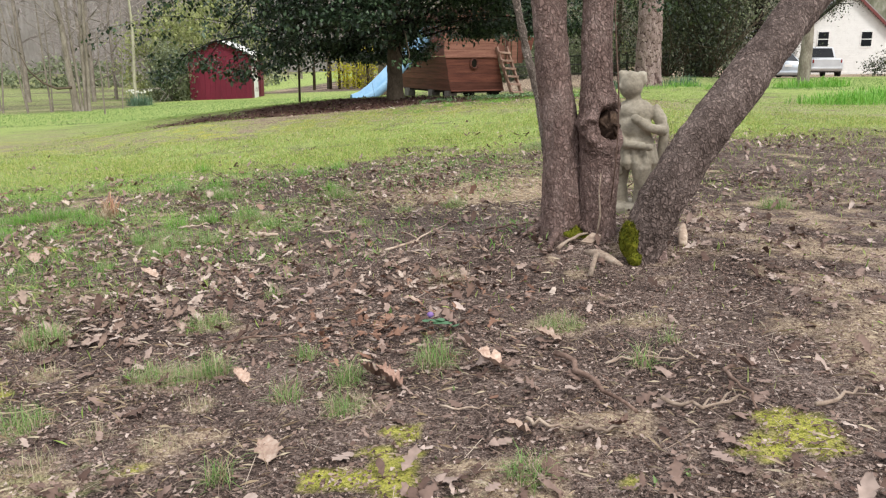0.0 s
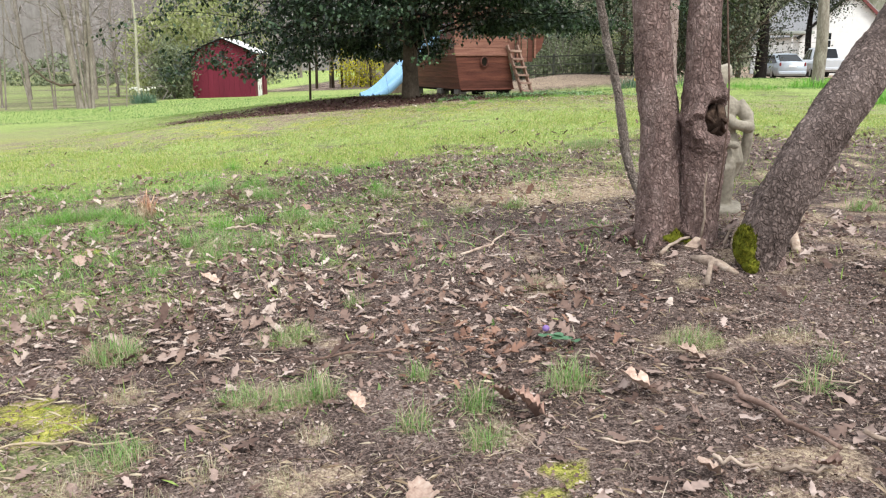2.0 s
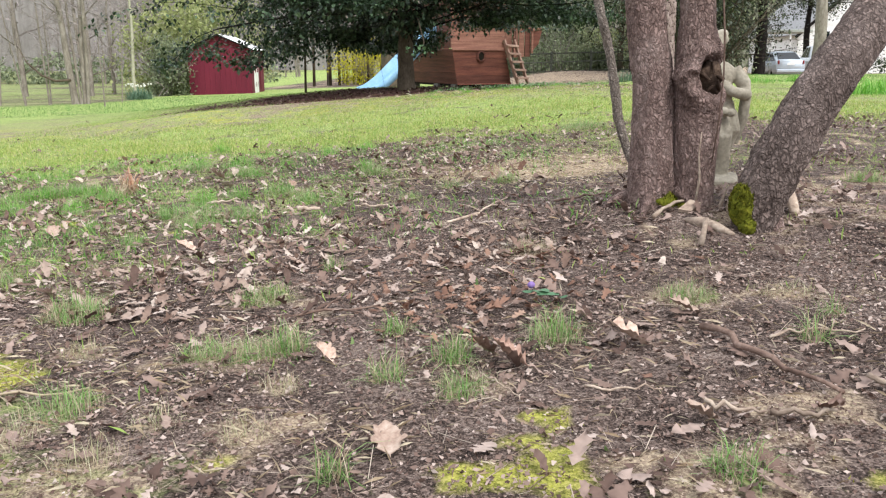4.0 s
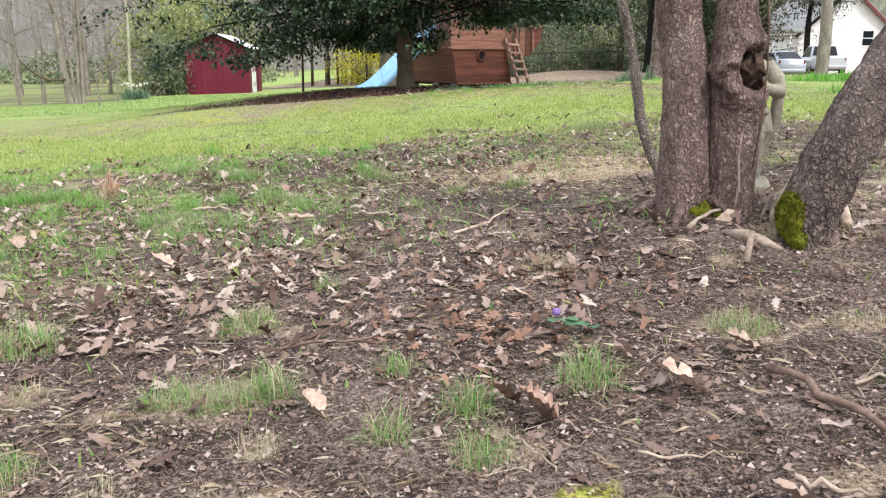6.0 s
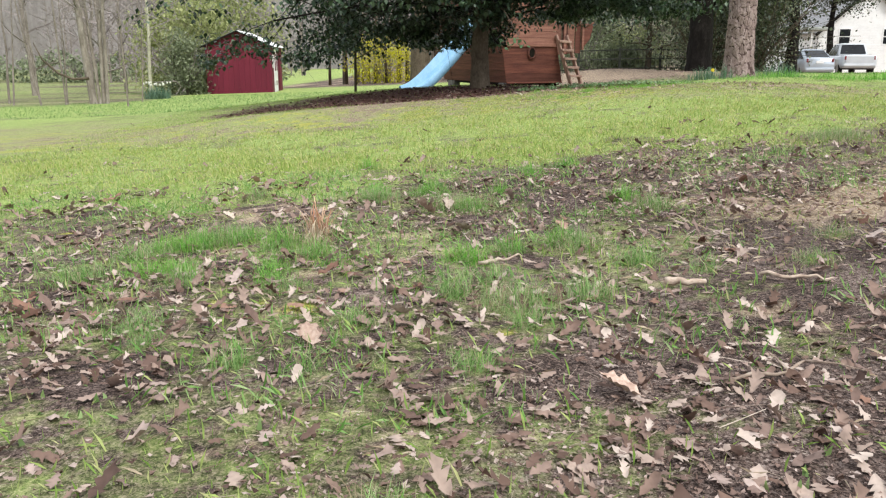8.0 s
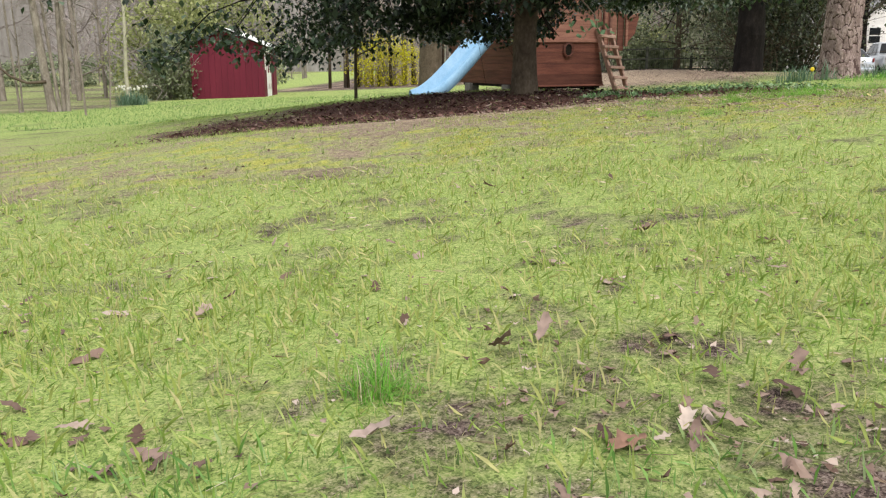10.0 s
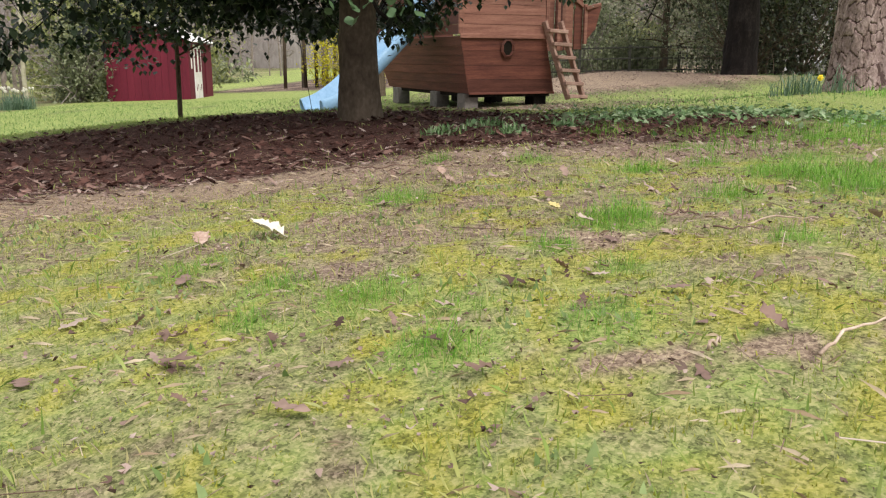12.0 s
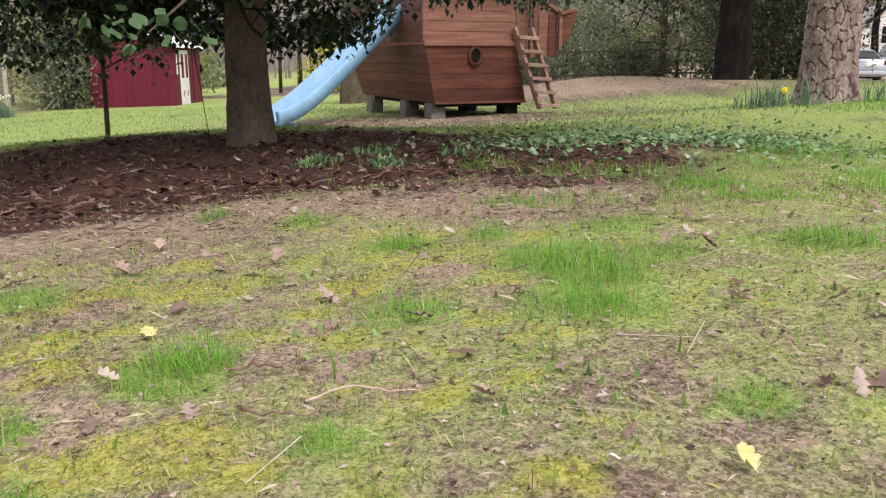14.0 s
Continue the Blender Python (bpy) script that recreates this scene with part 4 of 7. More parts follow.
CLOSE = (-1.8, 2.7, 8.9, 12.2)
lay_blades("grass", 230000, NEAR, lambda x, y: lawn(x, y) ** 1.2 * step(1.6, 3.4, y + 0.6 * np.abs(x)), (0.012, 0.040), 0.04, GRASS, "thin short lawn grass between leaves", 200, 0.7)
lay_blades("grass", 250000, MIDDLE, lambda x, y: lawn(x, y) * (1 - 0.9 * verge(x, y)) * (1 - 0.75 * bump(x, y, 0.4, 9.8, 1.6, 1.2)), (0.010, 0.034), 0.055, GRASS, "short yellow-green lawn grass", 210, 0.75)
lay_blades("grass", 290000, CLOSE, lambda x, y: np.clip(lawn(x, y) + 0.25, 0, 1) * (1 - cover(x, y)[3]) * (1 - 0.9 * verge(x, y)) * (0.25 + 0.75 * clumps(x, y, 7, 66, -0.1)), (0.006, 0.020), 0.045, GRASS_OLIVE, "short mossy lawn grass", 212, 0.9)
lay_blades("grass", 130000, (-5.0, 5.2, 5.6, 9.2), lambda x, y: np.clip(lawn(x, y) * 1.3, 0, 1) * step(5.6, 6.6, y) * step(9.2, 8.2, y), (0.012, 0.05), 0.04, GRASS_OLIVE, "longer soft lawn grass", 218, 0.7)
lay_blades("grass", 60000, (-3.6, 0.4, 2.9, 6.0), lambda x, y: np.clip(0.25 + 1.4 * fbm(x * 3.4, y * 3.4, 0, 94, 3), 0, 1) * (0.25 + cover(x, y)[0]), (0.015, 0.045), 0.03, TUFT_GREEN, "thin grass growing through dead leaves", 214, 0.75)
lay_blades("dry_grass", 70000, (-4.2, 4.2, 0.9, 8.9), lambda x, y: 0.25 + 0.7 * cover(x, y)[2], (0.012, 0.050), 0.025, GRASS_DRY, "bleached dry grass stems lying on the earth", 220, 0.25, flat=True)
lay_blades("dry_grass", 45000, (-0.9, 1.5, 3.8, 5.5), lambda x, y: bump(x, y, 0.3, 4.6, 0.8, 0.55), (0.015, 0.05), 0.03, GRASS_DRY, "mat of bleached dry grass on the earth", 221, 0.25, flat=True)
lay_blades("dry_grass", 60000, CLOSE, lambda x, y: (0.3 + 0.7 * clumps(x, y, 5, 68, -0.05, 3.0)) * (1 - cover(x, y)[3]), (0.010, 0.040), 0.02, GRASS_DRY, "bleached dry grass stems in the mossy lawn", 222, 0.25, flat=True)
lay_blades("dry_grass", 30000, (-1.8, 1.2, 1.1, 2.8), lambda x, y: (0.15 + 0.85 * clumps(x, y, 4, 85, -0.1, 3.0)) * (0.35 + 0.65 * step(0.2, -0.8, x)) * step(2.8, 1.8, y), (0.018, 0.050), 0.012, GRASS_DRY, "fine bleached straw lying on the soil", 224, 0.3, flat=True)
lay_blades("moss", 230000, (-3.2, 2.8, 0.9, 5.5), lambda x, y: cover(x, y)[1] ** 1.5, (0.003, 0.010), 0.22, MOSS_TIP, "yellow-green moss cushions on the earth", 230, 0.9, True)
lay_blades("moss", 420000, CLOSE, lambda x, y: cover(x, y)[1], (0.003, 0.009), 0.22, MOSS_TIP, "yellow-green moss in the lawn", 232, 1.0, True)
lay_blades("lawn_weed", 26000, CLOSE, lambda x, y: clumps(x, y, 5.5, 73, 0.08, 4.0) * (1 - cover(x, y)[3]) * (1 - verge(x, y)), (0.008, 0.018), 0.30, WEED_LEAF, "small broad-leaved weeds in the mossy lawn", 236, 0.8)
lay_blades("lawn_weed", 16000, (-3.4, 0.6, 1.2, 6.2), lambda x, y: clumps(x, y, 4.5, 74, 0.12, 4.0) * (0.2 + cover(x, y)[0]), (0.010, 0.022), 0.28, WEED_LEAF, "small broad-leaved weeds among dead leaves", 238, 0.8)
lay_blades("far_grass", 70000, (-16, 14, 16, 31), lambda x, y: 0.75 * (1 - step(23.6, 25.4, y - 0.9 * (x + 12)) * step(-9.8, -11.0, x)) * (1 - np.clip(1.4 * bump(x, y, -0.2, 20.5, 3.0, 2.6) + 1.4 * bump(x, y, 4.2, 28.5, 4.5, 3.5), 0, 1)), (0.025, 0.06), 0.08, GRASS_SHADY, "fresh green grass before the shed and trees", 240, 0.5)


def tuft(x, y, radius, n, height, material, name, label, category, seed, width=0.045, lean=0.45, arch=0.38):
    """A tuft of thin blades that arch outwards."""
    r = np.random.default_rng(seed)
    a, d = r.uniform(0, 6.28, n), radius * np.sqrt(r.uniform(0, 1, n)) * (0.75 + 0.5 * r.uniform(0, 1, n))
    px, py = x + d * np.cos(a), y + d * np.sin(a)
    w = width
    vs = np.array([(-w, 0, 0), (w, 0, 0), (-w * 0.9, arch * 0.22, 0.5), (w * 0.9, arch * 0.22, 0.5), (-w * 0.6, arch * 0.75, 0.85), (w * 0.6, arch * 0.75, 0.85), (0, arch * 1.6, 0.93)])
    pos = np.stack([px, py, ground_z(px, py) - 0.003], -1)
    h = r.uniform(0.35, 1, n) * height * (1.1 - 0.4 * d / radius)
    return instances(name, vs, [(0, 1, 3), (0, 3, 2), (2, 3, 5), (2, 5, 4), (4, 5, 6)], pos, rots(r.uniform(0, 6.28, n), r.normal(-0.15, lean, n)), h, material, label, category)


def grow_tufts(rows, dense, height, material, label, seed, dry=0.35):
    """A tuft of green blades with old bleached ones among them at each place."""
    for i, (x, y, s) in enumerate(rows):
        r = np.random.default_rng(seed + i)
        h = height[0] + (height[1] - height[0]) * r.uniform()
        n = int(40 + dense * s * s * 3.14 * r.uniform(0.7, 1.2))
        tuft(x, y, s * 1.1, n, h, material, "grass_tuft", label, "grass", seed + 500 + i, 0.017, 0.65, 0.85)
        if dry:
            tuft(x, y, s * 1.25, int(n * dry), h * 0.9, GRASS_DRY, "grass_tuft", "bleached old blades at the foot of a grass tuft", "grass", seed + 800 + i, 0.016, 1.0, 0.9)


grow_tufts(GREEN_BY_TREE, 24000, (0.042, 0.072), TUFT_GREEN, "thin green tuft of grass on bare earth", 3000, 1.0)
grow_tufts(STRAW_BY_TREE, 11000, (0.026, 0.045), TUFT_STRAW, "bleached grey-green clump of old grass on the earth", 5000, 0.8)
grow_tufts(GREEN_MIDWAY, 26000, (0.040, 0.075), TUFT_GREEN, "green tuft of grass among dead leaves", 7000, 0.35)
grow_tufts(GREEN_MIDWAY_MORE, 26000, (0.045, 0.080), GRASS_FRESH, "fresh green tuft of grass among dead leaves", 9000, 0.25)
grow_tufts([(x, y, r * 1.3) for x, y, r in GREEN_LAWN], 24000, (0.030, 0.055), GRASS_LUSH, "soft lush green patch of grass in the mossy lawn", 11000, 0.12)
grow_tufts([(x, y, r * 1.5) for x, y, r in GREEN_LAWN_MORE], 26000, (0.022, 0.046), GRASS_LUSH, "soft green patch of grass in the mossy lawn", 13000, 0.12)


# ---- wood: trunks and branches ----
def bark_trunk(points, radii, sides, rings, seed, relief=0.006, cell=(14, 26), flare=0.0, knots=()):
    """A trunk with scaly relief, through points by smooth interpolation."""
    p, rr = np.array(points, float), np.array(radii, float)
    t = np.linspace(0, len(p) - 1, rings)
    m = Mesh()

    def smooth(arr):
        out = np.stack([np.interp(t, np.arange(len(p)), arr[..., k]) for k in range(arr.shape[-1])], -1)
        w = max(1, rings // (len(p) * 3))
        pad = np.concatenate([np.repeat(out[:1], w, 0), out, np.repeat(out[-1:], w, 0)])
        kern = np.ones(2 * w + 1) / (2 * w + 1)
        return np.stack([np.convolve(pad[:, k], kern, "valid") for k in range(out.shape[-1])], -1)

    c = smooth(p)
    rad = smooth(rr[:, None])[:, 0]
    d = np.gradient(c, axis=0)
    d /= np.linalg.norm(d, axis=1)[:, None]
    e1 = np.cross(d, np.array([0.0, 1.0, 0.0]))
    e1 /= np.linalg.norm(e1, axis=1)[:, None]
    e2 = np.cross(d, e1)
    ang = np.linspace(0, 2 * np.pi, sides, endpoint=False)
    length = np.concatenate([[0], np.cumsum(np.linalg.norm(np.diff(c, axis=0), axis=1))])
    A, L = np.meshgrid(ang, length)
    R = rad[:, None] * np.ones_like(A)
    ca, sa = np.cos(A) * R, np.sin(A) * R
    n1 = fbm(ca * cell[0] * 2, sa * cell[0] * 2, L * cell[0], seed)
    plates = vnoise(ca * cell[1] * 2, sa * cell[1] * 2, L * cell[1] * 0.7, seed + 5)
    crack = np.clip(1 - np.abs(plates) * 5, 0, 1)
    lump = fbm(ca * 4, sa * 4, L * 2.5, seed + 9, 3)
    R = R * (1 + 0.16 * lump) + relief * (1.3 * n1 - 0.35 * crack)
    R = R + flare * np.exp(-L / 0.07) * (0.6 + 0.7 * np.cos(A * 3 + seed))
    V = c[:, None] + e1[:, None] * (np.cos(A) * R)[..., None] + e2[:, None] * (np.sin(A) * R)[..., None]
    out = e1[:, None] * np.cos(A)[..., None] + e2[:, None] * np.sin(A)[..., None]
    for kc_, ring_r, swell, depth in knots:      # swollen lips round a rotted hole
        off = V - np.array(kc_)
        dd = np.sqrt(off[..., 0] ** 2 + (off[..., 1] * 0.4) ** 2 + (off[..., 2] * 0.8) ** 2) * (1 + 0.35 * fbm(V[..., 0] * 22, V[..., 1] * 22, V[..., 2] * 22, 8))
        push = swell * np.exp(-((dd - ring_r) / (ring_r * 0.42)) ** 2) - depth * np.exp(-(dd / (ring_r * 0.62)) ** 4)
        V = V + out * push[..., None]
    k = np.arange(rings * sides).reshape(rings, sides)
    nxt = np.roll(k, -1, 1)
    f = np.stack([k[:-1], nxt[:-1], nxt[1:], k[1:]], -1).reshape(-1, 4)
    m.add(V.reshape(-1, 3).tolist(), f.tolist() + [k[-1].tolist()])
    return m


def branching(m, p, d, length, r, depth, rng, sides=5, spread=0.6, kids=3, droop=0.0, bend=0.18, tips=None):
    """Adds a branch and its side branches to a mesh; collects the tips."""
    pts, rad = [Vector(p)], [r]
    d = Vector(d).normalized()
    n = 4 if depth else 3
    for i in range(n):
        d = (d + Vector(rng.normal(0, bend, 3)) + Vector((0, 0, -droop * 0.25))).normalized()
        pts.append(pts[-1] + d * (length / n))
        rad.append(r * (1 - 0.62 * (i + 1) / n))
        if tips is not None and depth <= 1:
            tips.append((pts[-1].copy(), d.copy()))
    m.tube(pts, rad, sides, cap=False)
    if depth:
        for k in range(kids):
            i = 1 + (k % (len(pts) - 1))
            side = Vector(rng.normal(0, 1, 3))
            side = (side - d * side.dot(d)).normalized()
            branching(m, pts[i], d * (1 - spread) + side * spread, length * rng.uniform(0.5, 0.72), rad[i] * 0.62, depth - 1, rng, max(3, sides - 1), spread, kids, droop, bend, tips)


def leaf_cloud(name, centres, per, radius, size, material, parent, seed, flat=0.7, hang=0.5):
    """Many small leaves about given centres, as one mesh part."""
    r = np.random.default_rng(seed)
    c = np.repeat(np.array(centres, float), per, 0)
    n = len(c)
    off = r.normal(0, 1, (n, 3)) * radius * np.array([1, 1, flat])
    vs = np.array([(0, 0, 0), (0.36, 0.45, 0.08), (0, 1, -0.05), (-0.36, 0.45, 0.08)])
    fs = [(0, 1, 2), (0, 2, 3)]
    ob = instances(name, vs, fs, c + off, rots(r.uniform(0, 6.28, n), r.normal(-hang, 0.7, n)), r.uniform(0.6, 1.2, n) * size, material, "", "")
    for key in ("kind", "label", "category"):
        if key in ob:
            del ob[key]
    ob.parent = parent
    return ob


# the cluster of three grown trunks and a thin one
cluster = thing("tree", "old multi-stemmed tree with scaly pinkish-brown bark, one stem leaning", "tree", (0, 0, 0))
stem_a = part("trunk", bark_trunk([(0.452, 2.99, -0.82), (0.452, 2.99, -0.66), (0.448, 2.99, -0.45), (0.442, 3.0, -0.28), (0.395, 3.02, 0.02), (0.35, 3.05, 0.8), (0.27, 3.1, 1.8), (0.2, 3.1, 3.0)], [0.105, 0.082, 0.070, 0.067, 0.066, 0.058, 0.05, 0.03], 96, 340, 1, 0.0055, (16, 34), 0.022), BARK_PINK, cluster, smooth=False)
stem_b = part("trunk", bark_trunk([(0.585, 2.96, -0.82), (0.580, 2.96, -0.64), (0.577, 2.96, -0.40), (0.566, 2.96, -0.22), (0.552, 2.96, 0.02), (0.565, 3.0, 0.8), (0.62, 3.05, 1.8), (0.7, 3.1, 3.0)], [0.088, 0.068, 0.073, 0.072, 0.056, 0.053, 0.047, 0.03], 116, 400, 2, 0.0055, (16, 34), 0.016, [((0.598, 2.885, -0.225), 0.066, 0.020, 0.10), ((0.535, 2.90, -0.24), 0.030, 0.016, 0.0)]), BARK_PINK, cluster)
stem_c = part("trunk", bark_trunk([(0.70, 2.70, -0.88), (0.695, 2.695, -0.70), (0.70, 2.69, -0.57), (0.765, 2.70, -0.435), (0.89, 2.77, -0.26), (1.135, 2.95, -0.01), (1.42, 3.22, 0.24), (1.95, 3.65, 0.72), (2.4, 4.0, 1.6), (2.6, 4.1, 2.6)], [0.088, 0.064, 0.080, 0.083, 0.079, 0.079, 0.077, 0.07, 0.055, 0.03], 104, 350, 3, 0.0075, (20, 42), 0.016), BARK_BROWN, cluster, "thick leaning stem with blocky scaly bark")
stem_d = part("trunk", bark_trunk([(0.60, 3.58, -0.80), (0.57, 3.60, -0.66), (0.522, 3.63, -0.56), (0.475, 3.65, -0.43), (0.450, 3.65, -0.28), (0.418, 3.65, -0.12), (0.372, 3.63, 0.02), (0.26, 3.6, 0.5), (0.15, 3.6, 1.2)], [0.030, 0.025, 0.020, 0.0185, 0.0185, 0.0185, 0.0185, 0.016, 0.008], 40, 300, 4, 0.0045, (24, 48), 0.004), BARK_PALE, cluster, "thin crooked pale stem")


# ---- statue ----
def statue():
    m = Mesh()
    m.box((0, 0.0, 0.03), (0.24, 0.22, 0.06), None, 0.015)
    m.tube([(-0.045, 0, 0.05), (-0.05, -0.01, 0.14), (-0.045, -0.02, 0.21), (-0.035, 0, 0.30)], [0.038, 0.034, 0.04, 0.056], 14)
    m.tube([(0.045, -0.01, 0.05), (0.05, -0.03, 0.14), (0.045, -0.045, 0.21), (0.035, -0.005, 0.30)], [0.038, 0.034, 0.042, 0.056], 14)
    m.ball((0, 0, 0.325), (0.088, 0.075, 0.065))
    m.ball((0, -0.01, 0.385), (0.08, 0.07, 0.07))
    m.ball((0, 0.0, 0.45), (0.085, 0.065, 0.06))
    m.tube([(0, 0, 0.47), (-0.01, -0.005, 0.53)], [0.035, 0.03], 12)
    m.ball((-0.02, -0.01, 0.565), (0.052, 0.058, 0.060), 18, 12)
    for k in range(16):
        a = k * 2.4
        m.ball((-0.02 + 0.045 * math.cos(a), 0.012 + 0.045 * math.sin(a), 0.585 + 0.022 * math.sin(k * 1.7)), 0.022, 8, 6)
    m.ball((-0.062, -0.045, 0.558), (0.012, 0.012, 0.011), 8, 6)
    m.tube([(0.072, 0, 0.475), (0.112, 0.0, 0.42), (0.122, -0.02, 0.375), (0.075, -0.07, 0.39), (0.025, -0.083, 0.425)], [0.027, 0.029, 0.027, 0.02, 0.018], 12)
    m.ball((0.015, -0.086, 0.43), (0.022, 0.014, 0.018), 10, 8)
    m.tube([(-0.072, 0, 0.475), (-0.10, -0.03, 0.42), (-0.088, -0.062, 0.36), (-0.02, -0.088, 0.32), (0.06, -0.088, 0.315)], [0.027, 0.028, 0.025, 0.019, 0.016], 12)
    m.ball((0.075, -0.088, 0.31), (0.022, 0.014, 0.016), 10, 8)
    for k in range(7):                       # folds of a cloth round the hips
        a = -2.7 + k * 0.42
        m.tube([(0.086 * math.cos(a), 0.07 * math.sin(a), 0.315), (0.096 * math.cos(a + 0.15), 0.08 * math.sin(a + 0.15), 0.24), (0.08 * math.cos(a + 0.2), 0.07 * math.sin(a + 0.2), 0.17 + 0.02 * (k % 3))], [0.014, 0.02, 0.01], 8)
    m.tube([(0.10, 0.03, 0.46), (0.125, 0.04, 0.38), (0.12, 0.045, 0.28), (0.095, 0.04, 0.18)], [0.016, 0.022, 0.022, 0.014], 8)
    ob = single("statue", m, STONE, "small weathered grey stone garden statue of a child behind the tree", "statue", (0.885, 3.74, gz(0.885, 3.74) - 0.02), -20)
    ob.scale = (1.07, 1.07, 1.07)
    rm = ob.modifiers.new("merge", "REMESH")
    rm.mode, rm.voxel_size, rm.use_smooth_shade = "VOXEL", 0.005, True
    sm = ob.modifiers.new("soften", "SMOOTH")
    sm.factor, sm.iterations = 0.5, 2


statue()


# ---- evergreen tree over the mulch ----
def crown_floor(x, y):
    """How low the branches hang round the evergreen's trunk, above its foot."""
    left = step(-1.7, -2.5, x)
    right = step(0.05, 0.75, x - 0.12 * y)
    front = step(-0.6, -1.8, y)
    beside = step(0.55, 1.0, x - 0.10 * y)
    return 0.70 - 0.30 * left + 0.22 * right + 0.25 * beside + 0.40 * right * step(0.4, -0.8, y) + 0.42 * front + 0.24 * bump(x, y, -0.75, 0.2, 0.6, 1.6) + 0.24 * fbm(x * 1.3, y * 1.3, 0, 50)


def evergreen(x, y):
    z = gz(x, y)
    rng = np.random.default_rng(11)
    root = thing("evergreen_tree", "broad dark evergreen tree with grey-brown trunk and low drooping branches", "tree", (x, y, z))
    part("trunk", bark_trunk([(0, 0, -0.1), (0, 0, 0.03), (0.0, 0, 0.45), (0.01, 0, 0.95), (0, 0, 2.0), (0.02, 0, 3.6), (0, 0, 5.5)], [0.185, 0.152, 0.128, 0.122, 0.11, 0.07, 0.02], 64, 180, 21, 0.0025, (9, 18), 0.025), BARK_HOLLY, root)
    tips = []
    for k in range(60):
        limb = Mesh()
        a = k * 2.399 + rng.normal(0, 0.2)
        h = 0.98 + 4.2 * (k / 60) ** 1.35
        reach = 3.15 * (1 - ((h - 0.6) / 5.6) ** 1.5) * rng.uniform(0.75, 1.05) * (1 - 0.42 * max(0.0, -math.sin(a)))
        mine = []
        branching(limb, (0, 0, h), (math.cos(a), math.sin(a), 0.34 - 0.03 * h), reach, 0.030, 2, rng, 5, 0.5, 4, 0.50, 0.10, mine)
        v = np.array(limb.v)
        lo = crown_floor(v[:, 0], v[:, 1])
        away = step(0.3, 0.9, np.hypot(v[:, 0], v[:, 1]))
        v[:, 2] = np.where(v[:, 2] < lo + 0.15, v[:, 2] * (1 - away) + away * (lo + 0.15 - 0.15 * np.tanh((lo + 0.15 - v[:, 2]) / 0.6)), v[:, 2])
        limb.v = v.tolist()
        # limbs take the near-black bark, far darker than the grey-brown trunk
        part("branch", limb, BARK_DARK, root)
        tips += mine
    low, high = [], []
    for p, d in tips:
        lo = float(crown_floor(p.x, p.y))
        q = (p.x, p.y, p.z if p.z > lo + 0.16 else lo + 0.16 - 0.13 * math.tanh((lo + 0.16 - p.z) / 0.6))
        (low if p.z < 2.3 else high).append(q)
    # sprays with open gaps between them near the lower edge
    low = [q for q in low if not (q[1] < 0.2 and q[2] < 1.4 and rng.uniform() < 0.5) and float(fbm(q[0] * 2.6, q[1] * 1.4, q[2] * 3.0, 17)) < 0.22 + 0.6 * max(0.0, q[2] - 0.95) + 0.3 * (q[0] < -2.0)]
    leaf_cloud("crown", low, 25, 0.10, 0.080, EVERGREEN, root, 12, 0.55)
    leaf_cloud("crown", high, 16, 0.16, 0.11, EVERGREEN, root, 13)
    # a young shoot with paler leaves hanging before the trunk
    shoot = Mesh()
    shoot.tube([(0.1, -0.3, 1.3), (0.25, -1.3, 1.05), (0.35, -2.2, 0.72), (0.32, -2.5, 0.60)], [0.012, 0.009, 0.006, 0.003], 5)
    part("shoot", shoot, BARK_HOLLY, root)
    blade = Mesh()
    rim = [(0.0, 0.0, 0.0)] + [(0.5 * math.sin(a) * (1 + 0.12 * math.cos(2 * a)), 0.5 - 0.5 * math.cos(a), 0.06 * math.sin(3 * a)) for a in np.linspace(0.5, 2 * math.pi - 0.5, 13)]
    blade.add([(0.0, 0.5, -0.05)] + rim, [(0, i + 1, (i + 1) % 14 + 1) for i in range(14)])
    leaf_mesh = blade.data("shoot_leaf", YOUNG_LEAF, True)
    for k in range(26):
        ob = part("shoot_leaf", leaf_mesh, None, root)
        s = rng.uniform(0.035, 0.055)
        ob.matrix_local = pose(0.30 + rng.uniform(-0.24, 0.17), -2.42 + rng.uniform(-0.15, 0.15), 0.625 + rng.uniform(-0.06, 0.06), rng.uniform(-70, -20), rng.uniform(-25, 25), rng.uniform(0, 360)) @ Matrix.Diagonal((s, s, s, 1))
    return root


evergreen(-0.83, 14.05)


